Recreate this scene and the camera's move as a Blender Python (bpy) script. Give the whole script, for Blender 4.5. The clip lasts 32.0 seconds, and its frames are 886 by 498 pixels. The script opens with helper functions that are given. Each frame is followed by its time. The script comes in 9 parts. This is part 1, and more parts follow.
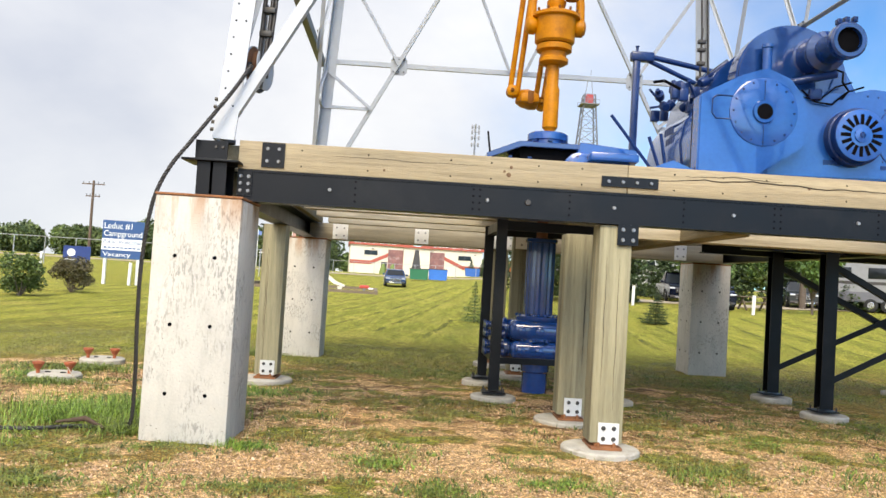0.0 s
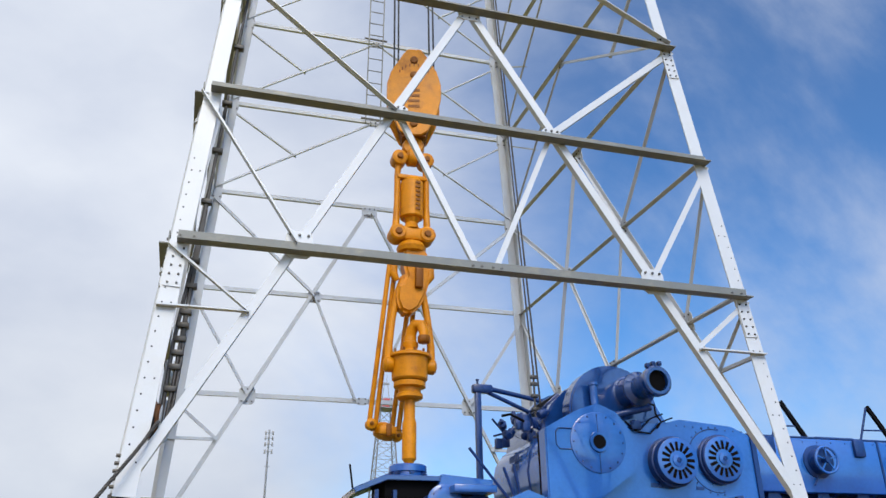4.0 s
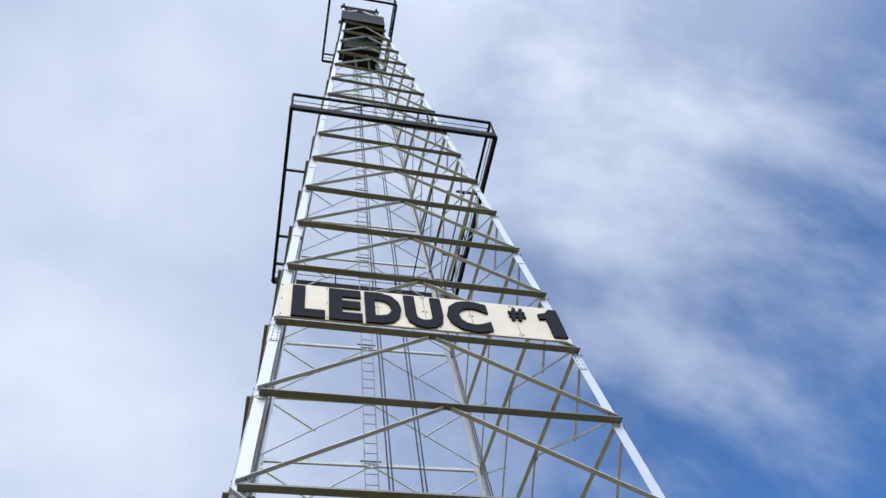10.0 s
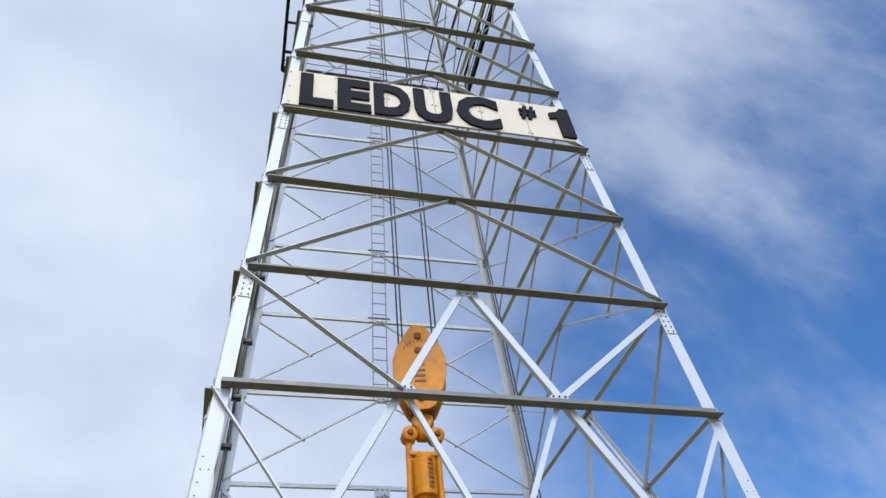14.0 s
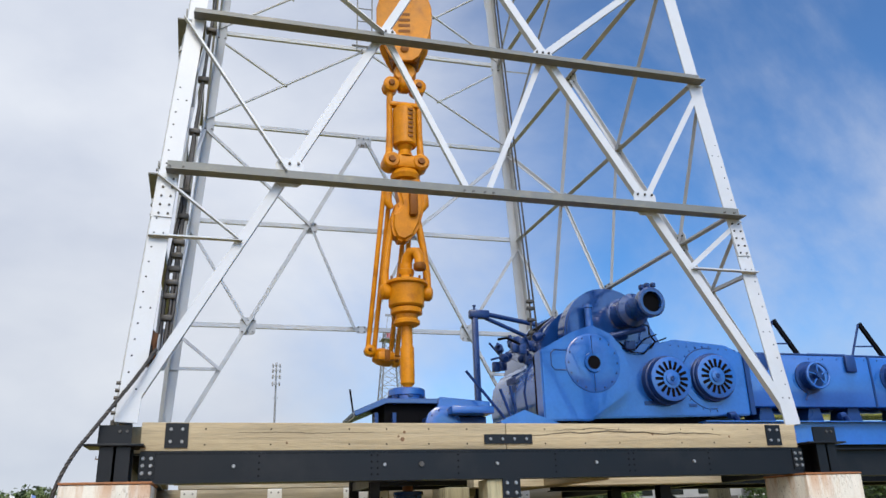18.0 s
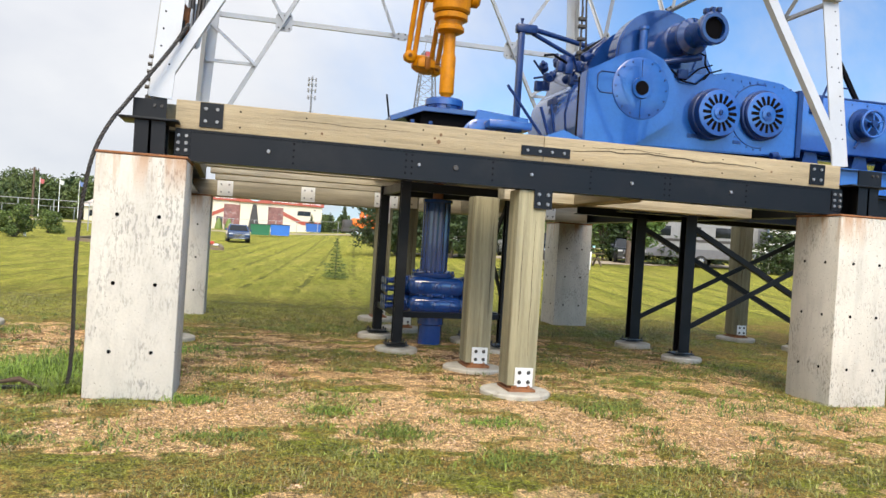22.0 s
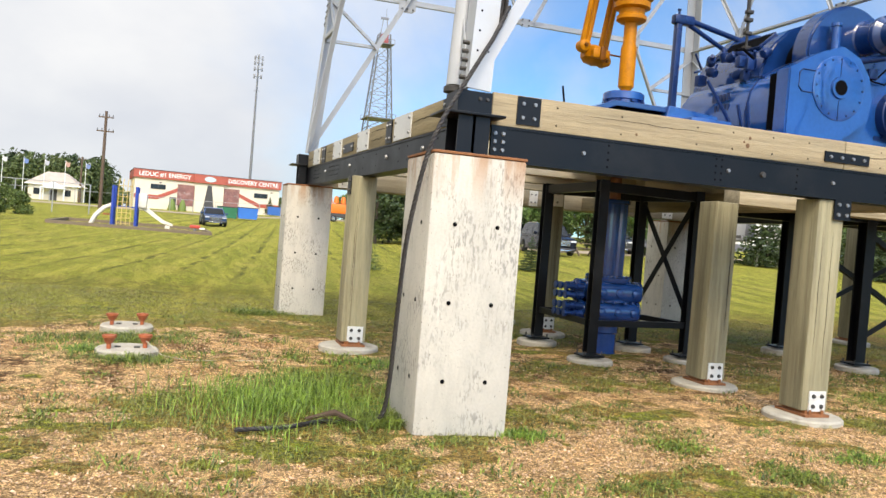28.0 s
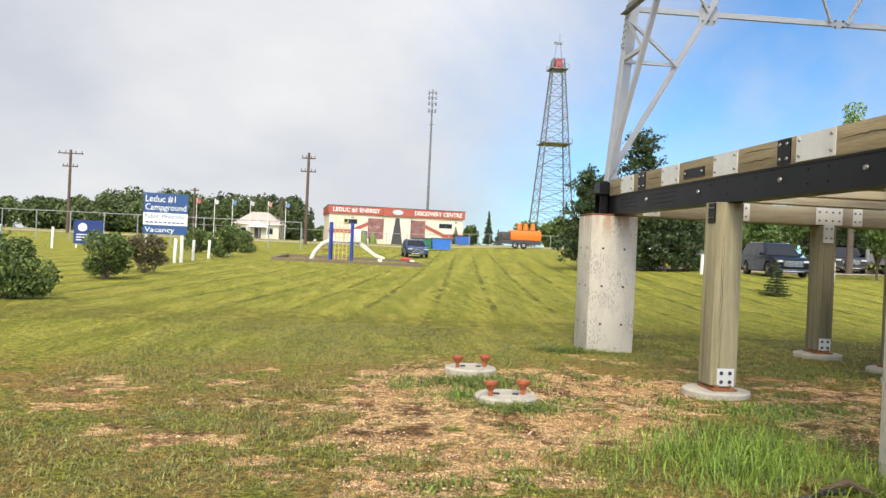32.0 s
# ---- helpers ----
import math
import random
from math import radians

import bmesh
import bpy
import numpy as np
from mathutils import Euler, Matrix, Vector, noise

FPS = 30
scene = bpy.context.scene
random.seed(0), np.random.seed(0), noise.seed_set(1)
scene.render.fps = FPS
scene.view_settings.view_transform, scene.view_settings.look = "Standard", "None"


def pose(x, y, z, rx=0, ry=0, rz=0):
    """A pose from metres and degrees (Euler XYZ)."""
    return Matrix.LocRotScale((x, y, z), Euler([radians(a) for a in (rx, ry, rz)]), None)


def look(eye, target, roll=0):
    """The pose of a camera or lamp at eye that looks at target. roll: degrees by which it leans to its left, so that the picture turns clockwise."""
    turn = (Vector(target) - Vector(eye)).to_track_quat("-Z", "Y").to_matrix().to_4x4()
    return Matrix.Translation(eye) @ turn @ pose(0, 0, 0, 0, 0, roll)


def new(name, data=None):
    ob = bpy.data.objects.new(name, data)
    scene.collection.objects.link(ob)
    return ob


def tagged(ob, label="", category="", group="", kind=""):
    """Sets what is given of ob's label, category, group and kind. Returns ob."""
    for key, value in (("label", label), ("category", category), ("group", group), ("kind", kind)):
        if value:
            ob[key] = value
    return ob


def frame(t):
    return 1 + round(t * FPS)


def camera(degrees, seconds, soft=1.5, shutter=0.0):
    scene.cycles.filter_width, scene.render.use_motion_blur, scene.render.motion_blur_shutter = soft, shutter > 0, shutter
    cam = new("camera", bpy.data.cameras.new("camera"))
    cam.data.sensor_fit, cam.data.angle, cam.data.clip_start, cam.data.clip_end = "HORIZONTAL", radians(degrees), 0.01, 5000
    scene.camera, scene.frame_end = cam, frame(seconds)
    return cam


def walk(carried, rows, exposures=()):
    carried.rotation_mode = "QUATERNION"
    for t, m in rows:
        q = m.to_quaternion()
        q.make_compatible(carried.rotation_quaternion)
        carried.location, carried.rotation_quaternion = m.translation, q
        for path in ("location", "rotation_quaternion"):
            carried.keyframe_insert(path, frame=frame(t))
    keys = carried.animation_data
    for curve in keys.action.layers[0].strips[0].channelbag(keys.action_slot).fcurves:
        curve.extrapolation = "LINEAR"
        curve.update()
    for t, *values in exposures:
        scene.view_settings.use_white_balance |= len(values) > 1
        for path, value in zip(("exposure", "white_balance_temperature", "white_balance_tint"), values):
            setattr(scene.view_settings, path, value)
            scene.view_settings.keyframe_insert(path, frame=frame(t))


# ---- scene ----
cam = camera(58.5, 32.0)
METRES, EYE, TILT, LEAN, TURN = 8.06, 1.52, 1.89, -3.52, -2.01
PATH = [
    (0, (0.042, -0.022, 1.526), (0.093, 1.976, 1.6), 3.5),
    (0.5, (-0.172, -0.148, 1.505), (-0.073, 1.846, 1.622), 3.8),
    (1, (-0.418, -0.163, 1.494), (-0.259, 1.83, 1.545), 3.5),
    (1.5, (-0.631, -0.313, 1.525), (-0.368, 1.669, 1.581), 2.7),
    (2, (-0.829, -0.467, 1.593), (-0.479, 1.487, 1.835), 2.8),
    (2.5, (-0.911, -0.497, 1.621), (-0.521, 1.433, 1.97), 2.5),
    (3, (-0.974, -0.549, 1.661), (-0.508, 1.341, 2.119), 1.5),
    (3.5, (-1.066, -0.665, 1.712), (-0.577, 1.157, 2.376), 0.6),
    (4, (-1.054, -0.72, 1.763), (-0.554, 1.035, 2.581), -0.6),
    (4.5, (-1.081, -0.761, 1.772), (-0.552, 0.926, 2.706), -0.8),
    (6.5, (-1.133, -0.878, 1.79), (-0.586, 0.55, 3.079), -7.3),
    (7, (-1.169, -0.885, 1.798), (-0.649, 0.482, 3.161), -8.7),
    (7.5, (-1.144, -0.89, 1.813), (-0.671, 0.433, 3.236), -8.6),
    (8, (-1.139, -0.901, 1.821), (-0.7, 0.369, 3.302), -8.4),
    (8.5, (-1.145, -0.91, 1.845), (-0.727, 0.292, 3.388), -8.7),
    (9, (-1.132, -0.918, 1.867), (-0.725, 0.22, 3.461), -9.4),
    (9.5, (-1.163, -0.893, 1.896), (-0.758, 0.182, 3.533), -10.4),
    (10, (-1.167, -0.904, 1.903), (-0.772, 0.103, 3.586), -11.9),
    (10.5, (-1.172, -0.89, 1.895), (-0.788, 0.065, 3.609), -12.9),
    (11, (-1.17, -0.892, 1.894), (-0.793, 0.069, 3.607), -12.4),
    (11.5, (-1.164, -0.893, 1.863), (-0.793, 0.143, 3.533), -10.8),
    (12, (-1.161, -0.905, 1.853), (-0.8, 0.242, 3.451), -8.6),
    (12.5, (-1.124, -0.901, 1.825), (-0.761, 0.319, 3.367), -7.3),
    (13, (-1.082, -0.894, 1.822), (-0.696, 0.401, 3.297), -6.7),
    (13.5, (-1.093, -0.887, 1.833), (-0.679, 0.463, 3.25), -6.4),
    (15.5, (-1.028, -0.782, 1.76), (-0.605, 0.771, 2.947), -4.2),
    (16, (-1.009, -0.782, 1.743), (-0.592, 0.837, 2.841), -3.8),
    (16.5, (-0.988, -0.767, 1.713), (-0.566, 0.907, 2.721), -3.0),
    (17, (-0.975, -0.763, 1.683), (-0.532, 0.963, 2.591), -2.7),
    (17.5, (-0.974, -0.752, 1.666), (-0.505, 1.022, 2.462), -2.3),
    (18, (-0.949, -0.732, 1.688), (-0.438, 1.086, 2.346), -1.8),
    (18.5, (-0.935, -0.716, 1.67), (-0.398, 1.129, 2.227), -0.9),
    (19, (-0.933, -0.708, 1.664), (-0.39, 1.16, 2.13), -0.2),
    (19.5, (-0.941, -0.688, 1.633), (-0.389, 1.2, 1.999), -0.2),
    (20, (-0.923, -0.668, 1.62), (-0.378, 1.238, 1.886), -0.1),
    (20.1, (-0.916, -0.652, 1.615), (-0.378, 1.258, 1.861), -0.1),
    (20.5, (-0.912, -0.657, 1.582), (-0.383, 1.263, 1.761), 0.4),
    (21, (-0.9, -0.608, 1.542), (-0.364, 1.317, 1.636), 1.5),
    (21.5, (-0.882, -0.5, 1.524), (-0.369, 1.433, 1.54), 2.2),
    (22, (-0.925, -0.412, 1.505), (-0.456, 1.532, 1.493), 3.7),
    (22.5, (-1.148, -0.39, 1.486), (-0.666, 1.55, 1.427), 3.5),
    (23, (-1.356, -0.342, 1.507), (-0.835, 1.584, 1.369), 1.9),
    (23.5, (-1.531, -0.145, 1.516), (-0.99, 1.774, 1.367), 1.3),
    (24, (-1.768, 0.006, 1.489), (-1.24, 1.927, 1.313), 2.2),
    (24.5, (-2.057, 0.099, 1.489), (-1.469, 1.997, 1.267), 2.2),
    (26.5, (-3.048, 0.676, 1.549), (-2.395, 2.566, 1.54), 4.1),
    (27, (-3.306, 0.924, 1.51), (-2.686, 2.825, 1.519), 3.9),
    (27.5, (-3.56, 1.121, 1.5), (-2.955, 3.027, 1.49), 5.1),
    (28, (-3.902, 1.221, 1.512), (-3.284, 3.123, 1.471), 4.6),
    (28.5, (-4.11, 1.329, 1.528), (-3.516, 3.239, 1.523), 2.4),
    (29, (-4.324, 1.498, 1.541), (-3.798, 3.427, 1.588), 2.3),
    (29.5, (-4.626, 1.602, 1.514), (-4.171, 3.55, 1.528), 3.4),
    (30, (-4.91, 1.675, 1.521), (-4.514, 3.635, 1.495), 3.2),
    (30.5, (-5.084, 1.871, 1.502), (-4.77, 3.846, 1.479), 2.5),
    (31, (-5.298, 2.053, 1.516), (-5.044, 4.037, 1.501), 1.9),
    (31.5, (-5.614, 2.168, 1.482), (-5.381, 4.154, 1.46), 2.1),
    (32, (-5.827, 2.288, 1.478), (-5.634, 4.279, 1.475), 2.6),
]
walk(cam, [(t, look(eye, target, roll)) for t, eye, target, roll in PATH],
     [(0, 0.18, 6950, 10), (2, 0.08, 6750, 10), (4, -0.16, 6350, 10), (7, -0.24, 5850, 10), (13, -0.26, 5800, 10), (15.5, -0.2, 6100, 10), (17, -0.26, 6250, 10), (18.5, -0.12, 6500, 10), (20.5, 0.05, 6800, 10), (24, 0.1, 6850, 10), (28, 0.1, 7000, 10), (32, 0.0, 7000, 10)])


# ---- light ----
EXPO = 0.0
scene.view_settings.exposure = EXPO
world = bpy.data.worlds.new("sky")
scene.world = world
world.use_nodes = True


def make_sky():
    nt = world.node_tree
    nt.nodes.clear()
    N, L = nt.nodes.new, nt.links.new
    out, bg = N("ShaderNodeOutputWorld"), N("ShaderNodeBackground")
    sky = N("ShaderNodeTexSky")
    sky.sky_type, sky.sun_disc = "NISHITA", False
    sky.sun_elevation, sky.sun_rotation = radians(SUN_EL), radians(SUN_ROT)
    sky.air_density, sky.dust_density, sky.ozone_density = 1.0, 0.1, 4.0
    tc = N("ShaderNodeTexCoord")
    mp = N("ShaderNodeMapping")
    mp.inputs["Scale"].default_value = (1.0, 1.0, 1.7)
    mp.inputs["Rotation"].default_value = (0.3, 0.4, 0.2)
    n1 = N("ShaderNodeTexNoise")
    n1.inputs["Scale"].default_value, n1.inputs["Detail"].default_value = 1.7, 8.0
    n1.inputs["Roughness"].default_value, n1.inputs["Distortion"].default_value = 0.55, 0.35
    L(tc.outputs["Generated"], mp.inputs["Vector"])
    L(mp.outputs["Vector"], n1.inputs["Vector"])
    # the overcast bank lies to the west (-x), the clear air to the east (+x) and low
    dot = N("ShaderNodeVectorMath")
    dot.operation = "DOT_PRODUCT"
    dot.inputs[1].default_value = (-0.85, 0.0, 0.16)
    L(tc.outputs["Generated"], dot.inputs[0])
    add = N("ShaderNodeMath")
    add.operation = "MULTIPLY_ADD"
    add.inputs[1].default_value = 0.85
    L(n1.outputs["Fac"], add.inputs[0])
    L(dot.outputs["Value"], add.inputs[2])
    ramp = N("ShaderNodeMapRange")
    ramp.interpolation_type = "SMOOTHSTEP"
    ramp.inputs["From Min"].default_value, ramp.inputs["From Max"].default_value = 0.08, 0.56
    ramp.inputs["To Min"].default_value, ramp.inputs["To Max"].default_value = 0.04, 0.97
    L(add.outputs[0], ramp.inputs["Value"])
    # thin streaks of cloud over the clear part
    mw = N("ShaderNodeMapping")
    mw.inputs["Scale"].default_value = (1.0, 2.2, 1.2)
    mw.inputs["Rotation"].default_value = (0.2, 0.5, 0.9)
    L(tc.outputs["Generated"], mw.inputs["Vector"])
    n3 = N("ShaderNodeTexNoise")
    n3.inputs["Scale"].default_value, n3.inputs["Detail"].default_value = 2.1, 10.0
    n3.inputs["Roughness"].default_value, n3.inputs["Distortion"].default_value = 0.56, 0.12
    L(mw.outputs["Vector"], n3.inputs["Vector"])
    wisp = N("ShaderNodeMapRange")
    wisp.interpolation_type = "SMOOTHSTEP"
    wisp.inputs["From Min"].default_value, wisp.inputs["From Max"].default_value = 0.38, 0.68
    wisp.inputs["To Min"].default_value, wisp.inputs["To Max"].default_value = 0.06, 0.62
    L(n3.outputs["Fac"], wisp.inputs["Value"])
    # they thicken overhead
    up, high, thin = N("ShaderNodeSeparateXYZ"), N("ShaderNodeMapRange"), N("ShaderNodeMath")
    L(tc.outputs["Generated"], up.inputs[0])
    high.interpolation_type = "SMOOTHSTEP"
    high.inputs["From Min"].default_value, high.inputs["From Max"].default_value = 0.70, 0.95
    high.inputs["To Min"].default_value, high.inputs["To Max"].default_value = 0.0, 0.60
    L(up.outputs[2], high.inputs["Value"])
    thin.operation = "ADD"
    thin.use_clamp = True
    L(wisp.outputs["Result"], thin.inputs[0])
    L(high.outputs["Result"], thin.inputs[1])
    veil = N("ShaderNodeMath")
    veil.operation = "MAXIMUM"
    L(ramp.outputs["Result"], veil.inputs[0])
    L(thin.outputs[0], veil.inputs[1])
    # grey and white of the cloud itself
    n2 = N("ShaderNodeTexNoise")
    n2.inputs["Scale"].default_value, n2.inputs["Detail"].default_value = 2.6, 6.0
    L(mp.outputs["Vector"], n2.inputs["Vector"])
    cr = N("ShaderNodeValToRGB")
    cr.color_ramp.elements[0].position, cr.color_ramp.elements[0].color = 0.3, (0.60, 0.655, 0.78, 1)
    cr.color_ramp.elements[1].position, cr.color_ramp.elements[1].color = 0.68, (0.92, 0.95, 1.0, 1)
    L(n2.outputs["Fac"], cr.inputs["Fac"])
    # the bank is greyer low down and whiter above
    alt = N("ShaderNodeSeparateXYZ")
    L(tc.outputs["Generated"], alt.inputs[0])
    lift = N("ShaderNodeMapRange")
    lift.interpolation_type = "SMOOTHSTEP"
    lift.inputs["From Min"].default_value, lift.inputs["From Max"].default_value = 0.12, 0.5
    lift.inputs["To Min"].default_value, lift.inputs["To Max"].default_value = 0.95, 1.09
    L(alt.outputs[2], lift.inputs["Value"])
    bank = N("ShaderNodeVectorMath")
    bank.operation = "SCALE"
    L(cr.outputs["Color"], bank.inputs[0])
    L(lift.outputs["Result"], bank.inputs["Scale"])
    gain = N("ShaderNodeVectorMath")
    gain.operation = "MULTIPLY"
    gain.inputs[1].default_value = SKY_GAIN
    L(sky.outputs["Color"], gain.inputs[0])
    mix = N("ShaderNodeMix")
    mix.data_type = "RGBA"
    L(veil.outputs[0], mix.inputs["Factor"])
    L(gain.outputs["Vector"], mix.inputs[6])
    L(bank.outputs["Vector"], mix.inputs[7])
    # the veiled sun brightens the cloud round it
    sd = N("ShaderNodeVectorMath")
    sd.operation = "DOT_PRODUCT"
    sd.inputs[1].default_value = SUN_DIR
    L(tc.outputs["Generated"], sd.inputs[0])
    halo = N("ShaderNodeMapRange")
    halo.interpolation_type = "SMOOTHSTEP"
    halo.inputs["From Min"].default_value, halo.inputs["From Max"].default_value = 0.45, 1.0
    halo.inputs["To Min"].default_value, halo.inputs["To Max"].default_value = 1.0, 4.0
    L(sd.outputs["Value"], halo.inputs["Value"])
    glow = N("ShaderNodeVectorMath")
    glow.operation = "SCALE"
    L(mix.outputs[2], glow.inputs[0])
    L(halo.outputs["Result"], glow.inputs["Scale"])
    L(glow.outputs["Vector"], bg.inputs["Color"])
    bg.inputs["Strength"].default_value = SKY_STRENGTH
    L(bg.outputs[0], out.inputs[0])


SUN_EL, SUN_ROT, SKY_GAIN, SKY_STRENGTH = 44.0, 186.0, (0.066, 0.130, 0.178), 1.0
SUN_DIR = Vector((math.sin(radians(SUN_ROT)) * math.cos(radians(SUN_EL)), math.cos(radians(SUN_ROT)) * math.cos(radians(SUN_EL)), math.sin(radians(SUN_EL))))
make_sky()
sun_data = bpy.data.lights.new("sun", "SUN")
sun_data.energy, sun_data.angle, sun_data.color = 3.1, radians(24), (1.0, 0.89, 0.69)
sun = new("sun", sun_data)
sun.matrix_world = look((0, 0, 60), Vector((0, 0, 60)) - SUN_DIR)

# ---- materials ----
MATS = {}


def mat(name, base, rough=0.6, metal=0.0, vary=0.12, scale=4.0, bump=0.1, fine=60.0, stain=None, stain_amount=0.0, stain_scale=1.5, stretch=(1, 1, 1), coat=0.0, island=0.0, emit=0.0, spec=0.5):
    """A procedural surface: base colour with two scales of variation, optional stains, fine relief."""
    if name in MATS:
        return MATS[name]
    m = bpy.data.materials.new(name)
    m.use_nodes = True
    nt = m.node_tree
    N, L = nt.nodes.new, nt.links.new
    b = nt.nodes["Principled BSDF"]
    tc = N("ShaderNodeTexCoord")
    mp = N("ShaderNodeMapping")
    mp.inputs["Scale"].default_value = stretch
    L(tc.outputs["Object"], mp.inputs["Vector"])
    big, small = N("ShaderNodeTexNoise"), N("ShaderNodeTexNoise")
    big.inputs["Scale"].default_value, big.inputs["Detail"].default_value = scale, 5.0
    small.inputs["Scale"].default_value, small.inputs["Detail"].default_value = fine, 3.0
    L(mp.outputs[0], big.inputs["Vector"])
    L(mp.outputs[0], small.inputs["Vector"])
    mul = N("ShaderNodeMath")
    mul.operation = "MULTIPLY_ADD"
    mul.inputs[1].default_value = 0.45
    L(small.outputs["Fac"], mul.inputs[0])
    L(big.outputs["Fac"], mul.inputs[2])
    rng = N("ShaderNodeMapRange")
    rng.inputs["From Min"].default_value, rng.inputs["From Max"].default_value = 0.42, 1.03
    rng.inputs["To Min"].default_value, rng.inputs["To Max"].default_value = 1.0 - vary, 1.0 + vary
    L(mul.outputs[0], rng.inputs["Value"])
    val = rng.outputs["Result"]
    if island:
        oi = N("ShaderNodeObjectInfo")
        r2 = N("ShaderNodeMapRange")
        r2.inputs["To Min"].default_value, r2.inputs["To Max"].default_value = 1 - island, 1 + island
        L(oi.outputs["Random"], r2.inputs["Value"])
        m2 = N("ShaderNodeMath")
        m2.operation = "MULTIPLY"
        L(val, m2.inputs[0])
        L(r2.outputs["Result"], m2.inputs[1])
        val = m2.outputs[0]
    sc = N("ShaderNodeVectorMath")
    sc.operation = "SCALE"
    sc.inputs[0].default_value = base
    L(val, sc.inputs["Scale"])
    col = sc.outputs["Vector"]
    if stain:
        sn = N("ShaderNodeTexNoise")
        sn.inputs["Scale"].default_value, sn.inputs["Detail"].default_value = stain_scale, 7.0
        sn.inputs["Roughness"].default_value = 0.65
        L(mp.outputs[0], sn.inputs["Vector"])
        sr = N("ShaderNodeMapRange")
        sr.inputs["From Min"].default_value, sr.inputs["From Max"].default_value = 0.53, 0.72
        sr.inputs["To Max"].default_value = stain_amount
        L(sn.outputs["Fac"], sr.inputs["Value"])
        mx = N("ShaderNodeMix")
        mx.data_type = "RGBA"
        L(sr.outputs["Result"], mx.inputs["Factor"])
        L(col, mx.inputs[6])
        mx.inputs[7].default_value = (*stain, 1)
        col = mx.outputs[2]
    L(col, b.inputs["Base Color"])
    rr = N("ShaderNodeMapRange")
    rr.inputs["To Min"].default_value, rr.inputs["To Max"].default_value = max(0.02, rough - 0.12), min(1.0, rough + 0.12)
    L(big.outputs["Fac"], rr.inputs["Value"])
    L(rr.outputs["Result"], b.inputs["Roughness"])
    b.inputs["Metallic"].default_value = metal
    b.inputs["Specular IOR Level"].default_value = spec
    b.inputs["Coat Weight"].default_value = coat
    if emit:
        b.inputs["Emission Color"].default_value = (*base, 1)
        b.inputs["Emission Strength"].default_value = emit
    if bump:
        bp = N("ShaderNodeBump")
        bp.inputs["Strength"].default_value, bp.inputs["Distance"].default_value = bump, 0.02
        L(mul.outputs[0], bp.inputs["Height"])
        L(bp.outputs[0], b.inputs["Normal"])
    MATS[name] = m
    return m


WHITE = mat("white_paint", (0.385, 0.40, 0.425), 0.45, vary=0.06, scale=2.0, bump=0.03, stain=(0.36, 0.32, 0.27), stain_amount=0.2, stain_scale=3.0)
# White paint made darker; shade under the girt flanges is in its colour.
DARKENED_WHITE = mat("darkened_white_paint", (0.115, 0.118, 0.108), 0.5, vary=0.12, scale=3.0, bump=0.05, stain=(0.30, 0.26, 0.18), stain_amount=0.4, stain_scale=4.0)
BLACK = mat("black_steel_paint", (0.0045, 0.005, 0.0065), 0.4, vary=0.25, scale=3.0, bump=0.05, spec=0.22, stain=(0.02, 0.02, 0.02), stain_amount=0.4)
# Paler blotches in the blue's colour help out the enamel's highlights.
BLUE = mat("blue_enamel", (0.011, 0.074, 0.295), 0.18, spec=0.5, vary=0.22, scale=2.0, bump=0.09, fine=18.0, coat=0.55, stain=(0.035, 0.12, 0.34), stain_amount=0.55, stain_scale=1.2)
# Darker copy of blue_enamel: shade on hoods and spool is in its colour.
SHADED_BLUE = mat("shaded_blue_enamel", (0.006, 0.034, 0.15), 0.16, spec=0.5, vary=0.25, scale=2.5, bump=0.08, fine=18.0, coat=0.6, stain=(0.02, 0.07, 0.22), stain_amount=0.4, stain_scale=1.5)
DARK_BLUE = mat("dark_blue_enamel", (0.006, 0.026, 0.115), 0.3, vary=0.15, scale=3.0, bump=0.05, coat=0.1, spec=0.3)
ORANGE = mat("orange_enamel", (0.49, 0.178, 0.001), 0.42, spec=0.2, vary=0.2, scale=5.0, bump=0.15, fine=40.0, stain=(0.24, 0.075, 0.004), stain_amount=0.7, stain_scale=4.0)
DARK_ORANGE = mat("dark_orange_enamel", (0.17, 0.055, 0.002), 0.5, spec=0.2, vary=0.2, scale=6.0)
# Near-black: shade inside holes and gaps is in the colour; also black hoses.
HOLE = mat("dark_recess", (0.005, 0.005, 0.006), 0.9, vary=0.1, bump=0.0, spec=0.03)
CABLE = mat("oily_wire_rope", (0.020, 0.016, 0.014), 0.5, vary=0.3, scale=30.0, bump=0.3)
RUST = mat("rusty_steel", (0.22, 0.085, 0.03), 0.8, vary=0.3, scale=8.0, bump=0.2)
GALV = mat("galvanised_plate", (0.66, 0.65, 0.62), 0.4, 0.3, vary=0.1, scale=8.0, bump=0.04, stain=(0.4, 0.33, 0.25), stain_amount=0.35)
BOLT = mat("zinc_bolt", (0.24, 0.24, 0.24), 0.45, 0.6, vary=0.1, bump=0.0)
DBOLT = mat("dark_bolt", (0.05, 0.045, 0.04), 0.5, 0.3, vary=0.1, bump=0.0)


# ---- mesh tools ----
def B():
    return bmesh.new()


